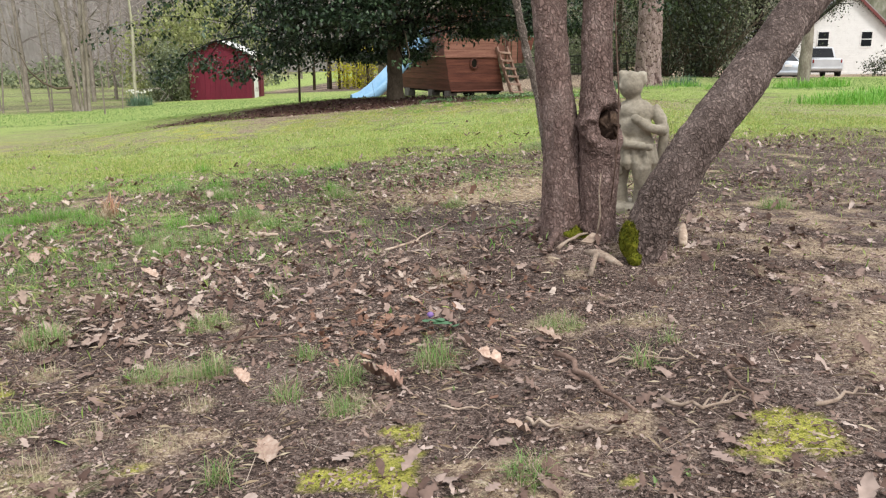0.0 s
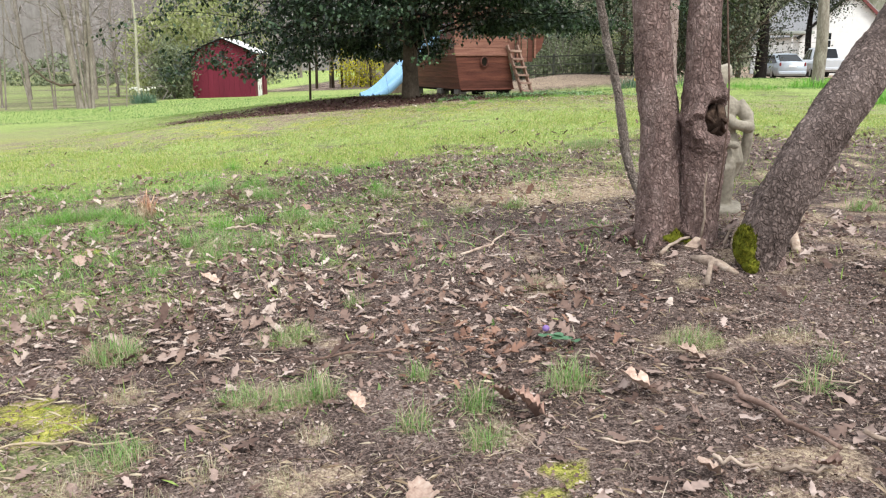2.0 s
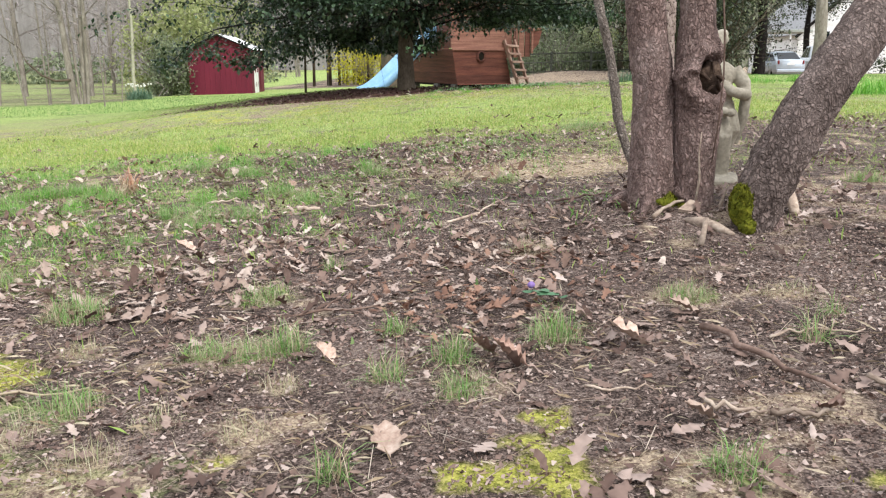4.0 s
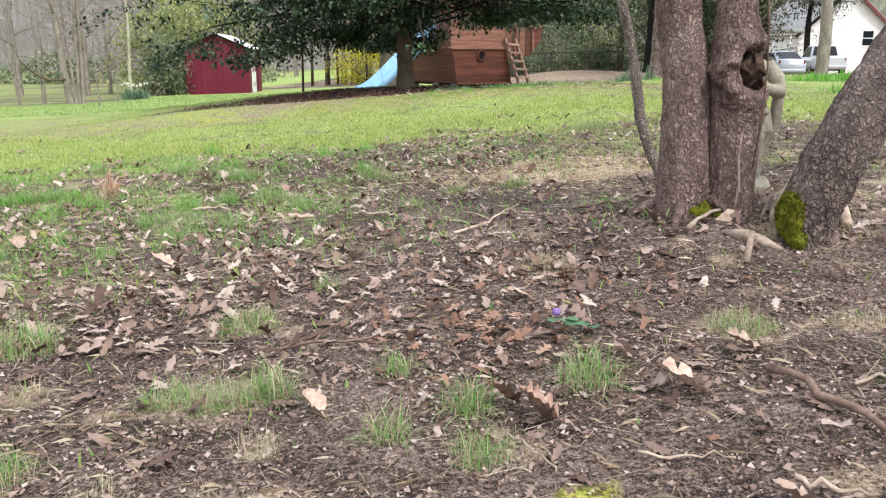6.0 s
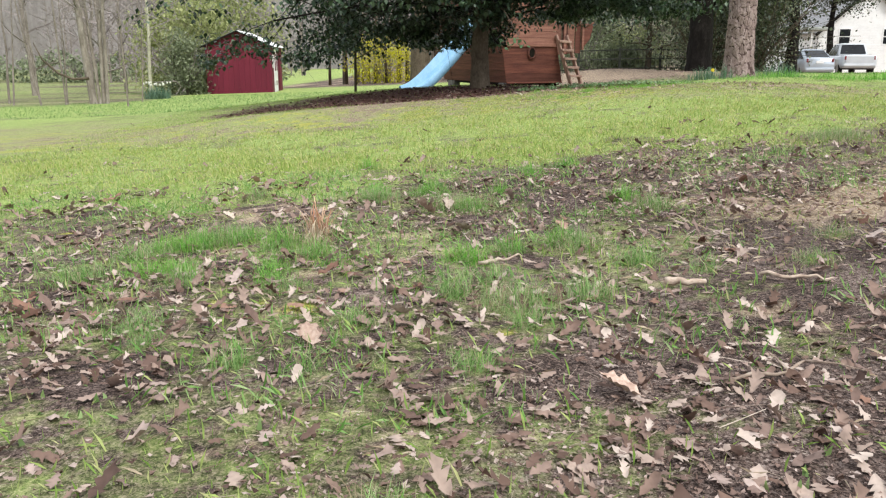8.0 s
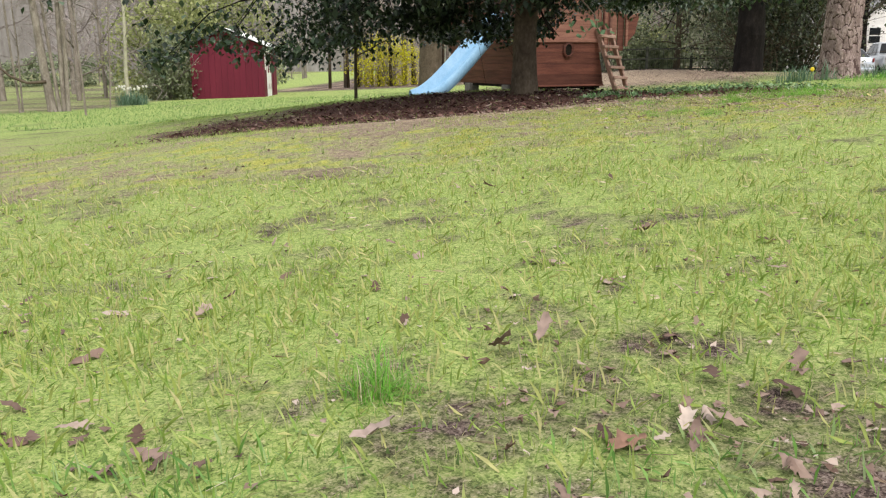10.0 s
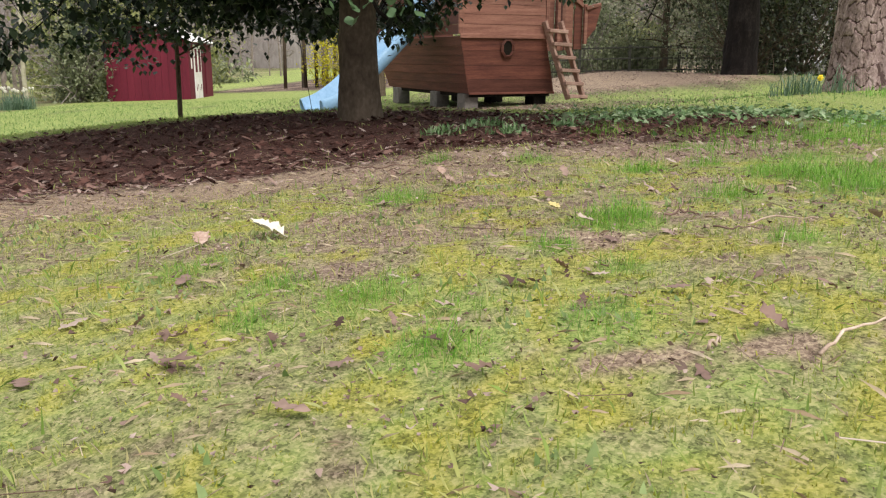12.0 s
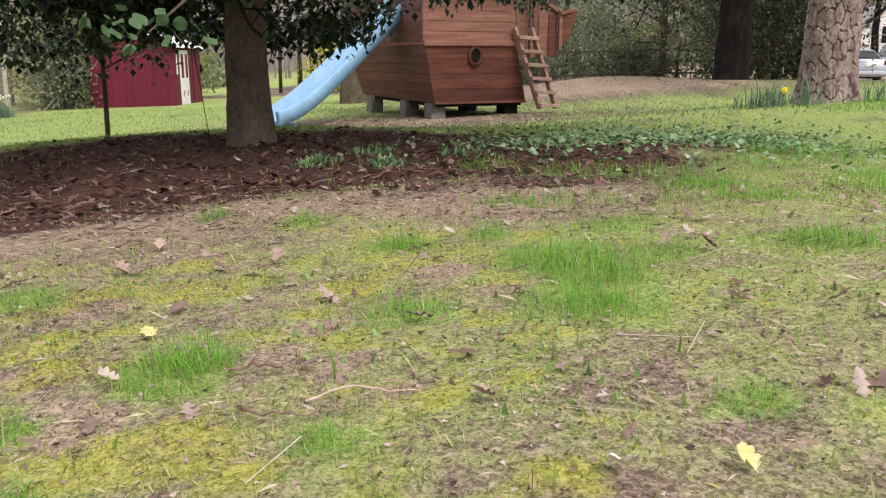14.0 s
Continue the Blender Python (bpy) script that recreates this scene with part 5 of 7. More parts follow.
# ---- playhouse shaped like a ship ----
def playship():
    root = thing("playhouse", "ship-shaped wooden playhouse of red-brown cedar boards raised on blocks", "playhouse", (0.20, 21.28, -0.78), math.degrees(math.atan2(0.39, 0.92)))
    # local x along the porthole side, y along the long side away, z up from the hull's bottom
    W, D, H1, H2, OUT = 1.55, 3.7, 0.88, 2.1, 0.20
    low = [(0, 0), (W, 0), (W, D), (0, D)]
    mid = [(-OUT, -0.12), (W - 0.26, -0.12), (W - 0.05, D + 0.3), (-OUT, D + 0.3)]
    top = [(-OUT + 0.02, -0.10), (W - 0.28, -0.10), (W - 0.07, D + 0.3), (-OUT + 0.02, D + 0.3)]

    def boards(name, a0, a1, b0, b1, z0, z1, count, material, label=""):
        """Horizontal boards between two edges that run from z0 to z1; each its own piece."""
        A0, A1, B0, B1 = Vector((*a0, z0)), Vector((*a1, z1)), Vector((*b0, z0)), Vector((*b1, z1))
        for i in range(count):
            s0, s1 = i / count, (i + 1) / count - 0.005
            p = [A0.lerp(A1, s0), B0.lerp(B1, s0), B0.lerp(B1, s1), A0.lerp(A1, s1)]
            n = (p[1] - p[0]).cross(p[3] - p[0]).normalized()
            p = [q + n * (0.004 * ((i * 7) % 3)) for q in p]
            part(name, Mesh().panel(p, 0.024), material, root, label if i == 0 else "")

    # lower hull: porthole side, with no hole cut in it, and the other three sides
    boards("hull_board", low[3], mid[3], low[0], mid[0], 0, H1, 6, CEDAR)
    boards("hull_board", low[1], mid[1], low[2], mid[2], 0, H1, 6, CEDAR)
    boards("hull_board", low[2], mid[2], low[3], mid[3], 0, H1, 6, CEDAR)
    boards("hull_board", low[0], mid[0], low[1], mid[1], 0, H1, 4, CEDAR)
    boards("wall_board", mid[0], top[0], mid[1], top[1], H1 + 0.03, H2, 8, CEDAR_PALE)
    boards("wall_board", mid[3], top[3], mid[0], top[0], H1 + 0.03, H2, 8, CEDAR)
    boards("wall_board", mid[2], top[2], mid[3], top[3], H1 + 0.03, H2, 8, CEDAR)
    part("rail_trim", Mesh().box(((mid[0][0] + mid[1][0]) / 2, -0.135, H1), (mid[1][0] - mid[0][0] + 0.03, 0.03, 0.07)), CEDAR_PALE, root, "paler weathered trim board")
    part("corner_post", Mesh().box((mid[0][0], mid[0][1] - 0.004, (H1 + H2) / 2 + 0.03), (0.08, 0.05, H2 - H1)), CEDAR_PALE, root)
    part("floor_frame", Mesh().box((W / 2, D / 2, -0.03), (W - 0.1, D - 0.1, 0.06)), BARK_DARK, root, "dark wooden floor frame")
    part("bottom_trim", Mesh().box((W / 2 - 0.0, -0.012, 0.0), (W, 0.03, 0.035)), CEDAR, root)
    # porthole: ring, and a near-black disc that paints the shade inside
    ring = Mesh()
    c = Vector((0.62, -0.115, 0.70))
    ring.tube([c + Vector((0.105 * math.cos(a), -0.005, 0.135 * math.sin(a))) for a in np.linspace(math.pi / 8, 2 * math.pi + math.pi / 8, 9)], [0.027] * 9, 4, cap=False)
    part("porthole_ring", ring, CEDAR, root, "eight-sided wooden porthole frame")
    part("porthole_pane", Mesh().panel([c + Vector((0.10 * math.cos(a), -0.002, 0.13 * math.sin(a))) for a in np.linspace(0, 2 * math.pi, 24, endpoint=False)], 0.01), PORTHOLE_BLACK, root, "near-black disc standing for the unlit inside of the porthole")
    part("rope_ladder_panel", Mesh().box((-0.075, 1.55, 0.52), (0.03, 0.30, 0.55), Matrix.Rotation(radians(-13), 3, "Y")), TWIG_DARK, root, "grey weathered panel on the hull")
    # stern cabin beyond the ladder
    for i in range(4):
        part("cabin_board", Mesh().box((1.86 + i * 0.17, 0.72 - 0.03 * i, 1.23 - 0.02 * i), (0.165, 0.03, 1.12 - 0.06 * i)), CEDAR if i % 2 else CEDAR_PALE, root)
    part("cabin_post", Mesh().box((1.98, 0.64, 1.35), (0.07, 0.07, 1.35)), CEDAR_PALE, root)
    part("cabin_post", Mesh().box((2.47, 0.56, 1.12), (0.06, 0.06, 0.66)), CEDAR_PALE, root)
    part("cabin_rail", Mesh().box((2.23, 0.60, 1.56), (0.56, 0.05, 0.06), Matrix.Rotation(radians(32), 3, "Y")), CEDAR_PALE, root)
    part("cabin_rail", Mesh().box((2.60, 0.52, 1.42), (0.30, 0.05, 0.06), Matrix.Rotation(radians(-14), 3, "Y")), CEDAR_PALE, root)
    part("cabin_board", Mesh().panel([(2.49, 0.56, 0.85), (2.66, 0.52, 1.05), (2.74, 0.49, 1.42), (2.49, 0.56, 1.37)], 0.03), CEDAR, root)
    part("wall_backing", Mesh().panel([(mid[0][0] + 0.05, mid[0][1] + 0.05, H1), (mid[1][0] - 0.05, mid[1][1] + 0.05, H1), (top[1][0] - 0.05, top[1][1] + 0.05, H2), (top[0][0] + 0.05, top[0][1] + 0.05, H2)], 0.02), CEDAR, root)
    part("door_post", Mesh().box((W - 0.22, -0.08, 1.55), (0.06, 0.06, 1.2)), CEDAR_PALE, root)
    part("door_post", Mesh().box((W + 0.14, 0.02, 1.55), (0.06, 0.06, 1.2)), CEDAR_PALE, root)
    # blocks on the left are concrete grey, the others near-black
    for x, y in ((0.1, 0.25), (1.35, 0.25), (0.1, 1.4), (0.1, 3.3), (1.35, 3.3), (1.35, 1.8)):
        part("support_block", Mesh().box((x, y, -0.16), (0.24, 0.3, 0.30), None, 0.012), CONCRETE if x < 0.5 else BARK_DARK, root, "concrete support block" if x < 0.5 else "near-black support block")
    # ladder with flat treads leaning on the hull
    for dx in (0.0, 0.29):
        a, b = Vector((1.62 + dx, -0.34, -0.10)), Vector((1.24 + dx, -0.16, 1.12))
        d = b - a
        turn = Vector((0, 0, 1)).rotation_difference(d).to_matrix()
        part("ladder_rail", Mesh().box((a + b) / 2, (0.045, 0.12, d.length), turn), LADDER_WOOD, root, "weathered ladder rail")
    for i in range(6):
        s = (i + 0.25) / 6
        p = Vector((1.62, -0.34, -0.10)).lerp(Vector((1.24, -0.16, 1.12)), s)
        part("ladder_tread", Mesh().box(p + Vector((0.145, -0.05, 0)), (0.34, 0.15, 0.055), Matrix.Rotation(radians(3), 3, "Y")), LADDER_WOOD, root, "weathered ladder tread")


PORTHOLE_BLACK = surface("dark_opening", [(0.006, 0.005, 0.004), (0.018, 0.015, 0.010)], 5, 4, 0.9, 0)
playship()


def slide():
    """A pale blue plastic slide: a trough with raised rims, steep above and flat at its foot."""
    pts = [Vector(p) for p in ((-0.25, 22.75, 0.95), (-0.55, 22.45, 0.68), (-1.05, 21.85, 0.12), (-1.5, 21.35, -0.38), (-1.85, 20.95, -0.74), (-2.1, 20.65, -0.93), (-2.3, 20.4, -1.0))]
    prof = [(-0.30, -0.03), (-0.30, 0.13), (-0.27, 0.17), (-0.235, 0.16), (-0.20, 0.02), (-0.12, 0.0), (0.12, 0.0), (0.20, 0.02), (0.235, 0.16), (0.27, 0.17), (0.30, 0.13), (0.30, -0.03)]
    m = Mesh()
    fine = []
    for i in range(len(pts) - 1):
        for k in range(5):
            fine.append(pts[i].lerp(pts[i + 1], k / 5))
    fine.append(pts[-1])
    for _ in range(3):
        fine = [fine[0]] + [(fine[i - 1] + fine[i] * 2 + fine[i + 1]) / 4 for i in range(1, len(fine) - 1)] + [fine[-1]]
    v, f = [], []
    side = Vector((0.68, -0.73, 0)).normalized()
    for i, p in enumerate(fine):
        d = (fine[min(i + 1, len(fine) - 1)] - fine[max(0, i - 1)]).normalized()
        up = side.cross(d).normalized()
        if up.z < 0:
            up = -up
        v += [p + side * a + up * b for a, b in prof]
    k = len(prof)
    for i in range(len(fine) - 1):
        for j in range(k):
            f.append((i * k + j, i * k + (j + 1) % k, (i + 1) * k + (j + 1) % k, (i + 1) * k + j))
    f += [tuple(range(k)), tuple(range(len(fine) * k - 1, len(fine) * k - k - 1, -1))]
    m.add(v, f)
    root = thing("slide", "pale blue plastic slide leaning on the playhouse", "slide")
    ob = part("chute", m, SLIDE_BLUE, root, "", True)
    root.location.x = 0.17
    part("foot", Mesh().box((-2.22, 20.48, -1.08), (0.5, 0.3, 0.12), Matrix.Rotation(radians(45), 3, "Z"), 0.03), SLIDE_BLUE, root)


slide()


# ---- red shed ----
def shed():
    root = thing("shed", "dark red painted wooden shed with low gable roof and white doors", "shed", (-10.38, 33.4, -1.62), 4)
    W, D, H, AP = 2.5, 3.4, 1.88, 2.42
    # front gable wall of upright boards
    n = 12
    for i in range(n):
        x0, x1 = W * i / n + 0.003, W * (i + 1) / n - 0.003
        h = lambda x: H + (AP - H) * (1 - abs(x - W / 2) / (W / 2))
        pts = [(x0, 0, 0.0), (x1, 0, 0.0), (x1, 0, h(x1)), (x0, 0, h(x0))]
        part("wall_board", Mesh().panel(pts, 0.03), SHED_RED, root)
    part("wall", Mesh().box((0.02, D / 2, H / 2), (0.04, D - 0.08, H)), SHED_RED, root)
    part("wall", Mesh().box((W - 0.02, D / 2, H / 2), (0.04, D - 0.08, H)), SHED_RED, root)
    part("wall", Mesh().panel([(W, D, 0), (0, D, 0), (0, D, H), (W / 2, D, AP), (W, D, H)], 0.04), SHED_RED, root)
    for s in (-1, 1):
        a, b = Vector((W / 2, 0, AP + 0.03)), Vector((W / 2 + s * (W / 2 + 0.16), 0, H - 0.04))
        pts = [(a.x, -0.14, a.z), (b.x, -0.14, b.z), (b.x, D + 0.14, b.z), (a.x, D + 0.14, a.z)]
        part("roof_slope", Mesh().panel(pts if s < 0 else pts[::-1], 0.018), ROOF_DARK if s < 0 else WHITE_PAINT, root, "" if s < 0 else "pale metal roof slope")
        c = (a + b) / 2
        part("fascia", Mesh().box((c.x, -0.15, c.z - 0.02), ((b - a).length, 0.03, 0.05), Matrix.Rotation(math.atan2((a - b).z, abs((b - a).x)) * s, 3, "Y")), BARK_DARK, root)
    # white double door with rails and dark red panels on the side wall
    door = part("door", Mesh().box((W + 0.012, 1.15, 0.92), (0.03, 1.0, 1.72), None, 0.01), WHITE_PAINT, root, "white double door with red panels")
    for y in (0.9, 1.4):
        part("door_panel", Mesh().box((W + 0.03, y, 1.3), (0.012, 0.26, 0.72)), SHED_RED, door, "dark red door panel")
        part("door_brace", Mesh().box((W + 0.03, y, 0.46), (0.012, 0.24, 0.05), Matrix.Rotation(radians(48), 3, "X")), SHED_RED, door)
    part("trim", Mesh().box((W + 0.012, 0.32, 1.35), (0.03, 0.09, 0.6)), WHITE_PAINT, root, "white trim board")
    part("trim", Mesh().box((W + 0.012, 2.3, 1.0), (0.03, 0.08, 1.6)), SHED_RED, root)


shed()


# ---- pine with plated bark ----
def pine(x, y):
    z = gz(x, y)
    root = thing("pine_tree", "large pine trunk with thick plated grey-brown bark", "tree", (x, y, z))
    rad = lambda h: 0.262 + 0.085 * math.exp(-h / 0.22) - 0.010 * h
    part("trunk", bark_trunk([(0, 0, h) for h in np.linspace(2.3, 9, 10)], [rad(h) for h in np.linspace(2.3, 9, 10)], 40, 80, 31, 0.006), BARK_PINE, root)
    # lower trunk: bark plates as cells of a jittered lattice, with crevices between them
    rng = np.random.default_rng(5)
    around, cells, rowh = 2 * math.pi * 0.28, 19, 0.17
    seeds = []
    for row in range(-3, 24):
        for k in range(cells):
            s = ((k + 0.5 * (row % 2)) / cells) * around + rng.normal(0, 0.028)
            for wrap in (-around, 0, around):
                seeds.append((s + wrap, row * rowh + rng.normal(0, 0.042)))
    seeds = np.array(seeds)
    nx, nz = 168, 220
    A, Z = np.meshgrid(np.linspace(0, 2 * math.pi, nx, endpoint=False), np.linspace(-0.15, 2.4, nz))
    wob = 0.045 * np.stack([fbm(np.cos(A) * 4, np.sin(A) * 4, Z * 9, 3), fbm(np.cos(A) * 4, np.sin(A) * 4, Z * 9, 7)], -1)
    S, T = A / (2 * math.pi) * around + wob[..., 0], (Z + wob[..., 1])
    best = np.full(A.shape, 9.0)
    second, owner = best.copy(), np.zeros(A.shape, int)
    for i, (sx_, sz_) in enumerate(seeds):
        d = np.hypot(S - sx_, (T - sz_) * 0.52)
        closer = d < best
        second = np.where(closer, best, np.minimum(second, d))
        owner = np.where(closer, i, owner)
        best = np.where(closer, d, best)
    edge = second - best
    tone = rng.uniform(-1, 1, len(seeds))[owner]
    R = 0.262 + 0.085 * np.exp(-np.maximum(Z, 0) / 0.22) - 0.010 * Z
    R = R + 0.015 * np.clip(edge / 0.013, 0, 1) - 0.010 + 0.007 * tone + 0.004 * np.round(2.5 * fbm(np.cos(A) * 6, np.sin(A) * 6, Z * 9, 14)) + 0.004 * fbm(np.cos(A) * 9, np.sin(A) * 9, Z * 22, 4)
    R = R * (1 + 0.03 * fbm(np.cos(A) * 1.5, np.sin(A) * 1.5, Z * 1.5, 6))
    V = np.stack([np.cos(A) * R, np.sin(A) * R, Z], -1).reshape(-1, 3)
    k = np.arange(nx * nz).reshape(nz, nx)
    nxt = np.roll(k, -1, 1)
    f = np.stack([k[:-1], nxt[:-1], nxt[1:], k[1:]], -1).reshape(-1, 4)
    lower = Mesh().add(V.tolist(), f.tolist()).data("bark", BARK_PINE)
    lower.materials.append(PINE_CREVICE)
    lower.polygons.foreach_set("material_index", (edge.reshape(-1)[f].mean(1) < 0.0075).astype(np.int32))
    part("bark", lower, None, root, "thick plated bark with dark crevices")


pine(4.40, 17.6)


def plain_tree(name, label, x, y, r, height, material, seed, lean=(0, 0), flare=0.12, low=2.2, kids=18, leaf=None, leafsize=0.09, per=10, cloud=0.25, depth=2, reach=3.0, droop=0.2, category="tree", bend=0.12):
    """A tree: tapered trunk, limbs with twigs, and leaves if it has any."""
    z = gz(x, y)
    rng = np.random.default_rng(seed)
    root = thing(name, label, category, (x, y, z))
    hs = np.linspace(0, height, 8)
    wob = rng.normal(0, 0.03 * height / 6, (8, 2))
    wob[0] = 0
    pts = [(lean[0] * h + wob[i][0] * (h > 0), lean[1] * h + wob[i][1], h) for i, h in enumerate(hs)]
    pts = [(0, 0, -0.2)] + pts
    rr = [r * 1.2] + [r * (1 - 0.8 * h / height) for h in hs]
    part("trunk", bark_trunk(pts, rr, 24, 90, seed, r * 0.04, (5, 10), flare * r * 3), material, root)
    limbs, tips = Mesh(), []
    for k in range(kids):
        h = low + (height - low) * (k / kids) ** 1.1
        a = k * 2.399 + rng.normal(0, 0.3)
        i = np.interp(h, hs, np.arange(8))
        p = Vector((np.interp(h, hs, [q[0] for q in pts[1:]]), np.interp(h, hs, [q[1] for q in pts[1:]]), h))
        branching(limbs, p, (math.cos(a), math.sin(a), 0.45), reach * (1 - 0.6 * h / height) * rng.uniform(0.7, 1.2), max(0.012, r * 0.28 * (1 - 0.6 * h / height)), depth, rng, 5, 0.55, 3, droop, bend, tips)
    part("branch_work", limbs, material if leaf else TWIGS, root)
    if leaf:
        leaf_cloud("crown", [p for p, d in tips], per, cloud, leafsize, leaf, root, seed + 1)
    return root


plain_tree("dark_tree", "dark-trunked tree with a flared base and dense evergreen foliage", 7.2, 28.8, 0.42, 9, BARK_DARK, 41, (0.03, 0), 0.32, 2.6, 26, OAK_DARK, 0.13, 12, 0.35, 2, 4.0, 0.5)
plain_tree("pole_tree", "slim straight grey trunk beside the parked cars", 8.77, 19.9, 0.15, 8, BARK_GREY, 43, (0.02, 0), 0.05, 4.5, 8)
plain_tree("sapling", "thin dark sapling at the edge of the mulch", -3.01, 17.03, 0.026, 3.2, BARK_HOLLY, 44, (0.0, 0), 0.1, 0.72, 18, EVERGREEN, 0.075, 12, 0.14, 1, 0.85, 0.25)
plain_tree("background_tree", "broad brown trunk behind the slide", -2.05, 30.0, 0.38, 8, BARK_HOLLY, 45, (0.01, 0), 0.15, 3.5, 10)


# ---- the tree cluster's knot, moss, sticks and stalks ----
kc = Vector((0.60, 2.925, -0.235))
hollow = Mesh()
# a solid dark ball paints the shade of the hollow
hollow.ball(kc, (0.04, 0.02, 0.055), 24, 16)
hv = np.array(hollow.v)
hollow.v = (hv + 0.016 * np.stack([fbm(hv[:, 0] * 60, hv[:, 1] * 60, hv[:, 2] * 60, s) for s in (1, 2, 3)], -1)).tolist()
for k in range(0, 9, 2):                 # rotten splinters in the hollow
    a = k * 0.7
    hollow.tube([kc + Vector((0.035 * math.cos(a), -0.01, 0.05 * math.sin(a))), kc + Vector((0.012 * math.cos(a + 0.5), -0.03 - 0.004 * (k % 3), 0.02 * math.sin(a + 0.5)))], [0.010, 0.003], 6)
part("knot_hole", hollow, ROTTEN, cluster, "dark ball with rotten splinters standing for the shaded hollow", True)


def moss_patch(c, r, n, seed):
    rng = np.random.default_rng(seed)
    d = rng.normal(0, 1, (n, 3))
    d /= np.linalg.norm(d, axis=1)[:, None]
    vs = np.array([(-0.25, 0, 0), (0.25, 0, 0), (0, 0.1, 1.0)])
    return instances("moss_tuft", vs, [(0, 1, 2)], np.array(c) + d * np.array(r), rots(rng.uniform(0, 6.28, n), rng.normal(0.6, 0.6, n)), rng.uniform(0.006, 0.014, n), MOSS_BARK, "", "")


MOSS_BARK = leafy("dark_yellow_green_moss", [(0.05, 0.06, 0.008), (0.11, 0.115, 0.012), (0.20, 0.19, 0.02)], 0.9, 0.1)
for c, r, n, seed in (((0.637, 2.665, -0.60), (0.036, 0.045, 0.062), 2200, 1), ((0.475, 2.925, -0.635), (0.045, 0.020, 0.030), 800, 2), ((0.650, 2.645, -0.66), (0.025, 0.03, 0.035), 500, 3), ((0.545, 2.91, -0.655), (0.03, 0.016, 0.025), 400, 4)):
    m = Mesh()
    m.ball(c, r, 18, 12)
    v = np.array(m.v)
    v += (0.008 * fbm(v[:, 0] * 40, v[:, 1] * 40, v[:, 2] * 40, seed))[:, None]
    m.v = v.tolist()
    pad = part("moss", m, MOSS, cluster, "yellow-green moss pad on the bark", True)
    fuzz = moss_patch(c, r, n, seed)
    for key in ("kind", "label", "category"):
        if key in fuzz:
            del fuzz[key]
    fuzz.parent = pad
part("vine", Mesh().tube([(0.60, 2.91, 0.6), (0.602, 2.905, 0.16), (0.612, 2.895, 0.02), (0.622, 2.885, -0.10), (0.625, 2.875, -0.22), (0.622, 2.878, -0.36), (0.612, 2.885, -0.5)], [0.0025, 0.0025, 0.003, 0.003, 0.0025, 0.0025, 0.002], 7), TWIG_DARK, cluster, "thin dry vine stem", True)
part("vine", Mesh().tube([(0.56, 2.875, -0.66), (0.572, 2.872, -0.55), (0.565, 2.874, -0.47), (0.57, 2.878, -0.40)], [0.004, 0.004, 0.003, 0.002], 6), STICK, cluster, "", True)
for pts in ([(0.655, 2.86, -0.70), (0.67, 2.85, -0.60), (0.70, 2.84, -0.53)], [(0.66, 2.84, -0.70), (0.66, 2.83, -0.62), (0.685, 2.82, -0.55), (0.74, 2.81, -0.49), (0.78, 2.8, -0.49)], [(0.645, 2.85, -0.70), (0.635, 2.84, -0.63), (0.65, 2.83, -0.57)]):
    part("dead_shoot", Mesh().tube(pts, [0.006] * (len(pts) - 1) + [0.002], 6), STICK, cluster, "pale dead shoot at the foot", True)
for a, rx in ((2.9, 0.12), (4.2, 0.1), (5.6, 0.13)):
    x, y = 0.46 + 0.07 * math.cos(a), 2.98 + 0.07 * math.sin(a)
    x2, y2 = 0.46 + (0.07 + rx) * math.cos(a), 2.98 + (0.07 + rx) * math.sin(a)
    part("root", Mesh().tube([(x, y, gz(x, y) + 0.05), ((x + x2) / 2, (y + y2) / 2, gz(x, y) + 0.015), (x2, y2, gz(x2, y2) - 0.02)], [0.018, 0.014, 0.007], 8), BARK_PINK, cluster, "", True)
part("root", Mesh().tube([(0.735, 2.68, -0.60), (0.74, 2.66, -0.68), (0.742, 2.65, -0.75)], [0.026, 0.03, 0.036], 10), BARK_PINK, cluster, "stub at the foot of the leaning stem", True)


def stick(p0, p1, r, material, label, seed=0, lift=0.006, fork=False, name="stick"):
    """A crooked fallen stick between two places on the ground."""
    rng = np.random.default_rng(seed)
    n = 9
    pts = []
    a, b = np.array(p0), np.array(p1)
    side = np.array([-(b - a)[1], (b - a)[0]])
    w = np.cumsum(rng.normal(0, 0.035, n + 1))
    w -= np.linspace(w[0], w[-1], n + 1)
    for i in range(n + 1):
        q = a + (b - a) * i / n + side * w[i]
        pts.append((q[0], q[1], gz(*q) + r + lift + 0.006 * abs(rng.normal())))
    root = Mesh()
    root.tube(pts, [r * (1 - 0.5 * i / n) * rng.uniform(0.85, 1.15) for i in range(n + 1)], 7)
    if fork:
        for i in (4, 6):
            q = Vector(pts[i])
            d = Vector((side[0], side[1], 0)) * rng.choice([-1, 1]) * 0.35 + Vector((*(b - a), 0)) * 0.2
            root.tube([q, q + d * 0.5 + Vector((0, 0, 0.006)), q + d + Vector((0, 0, 0.0))], [r * 0.6, r * 0.45, r * 0.2], 6)
    return single(name, root, material, label, "stick", smooth=True)


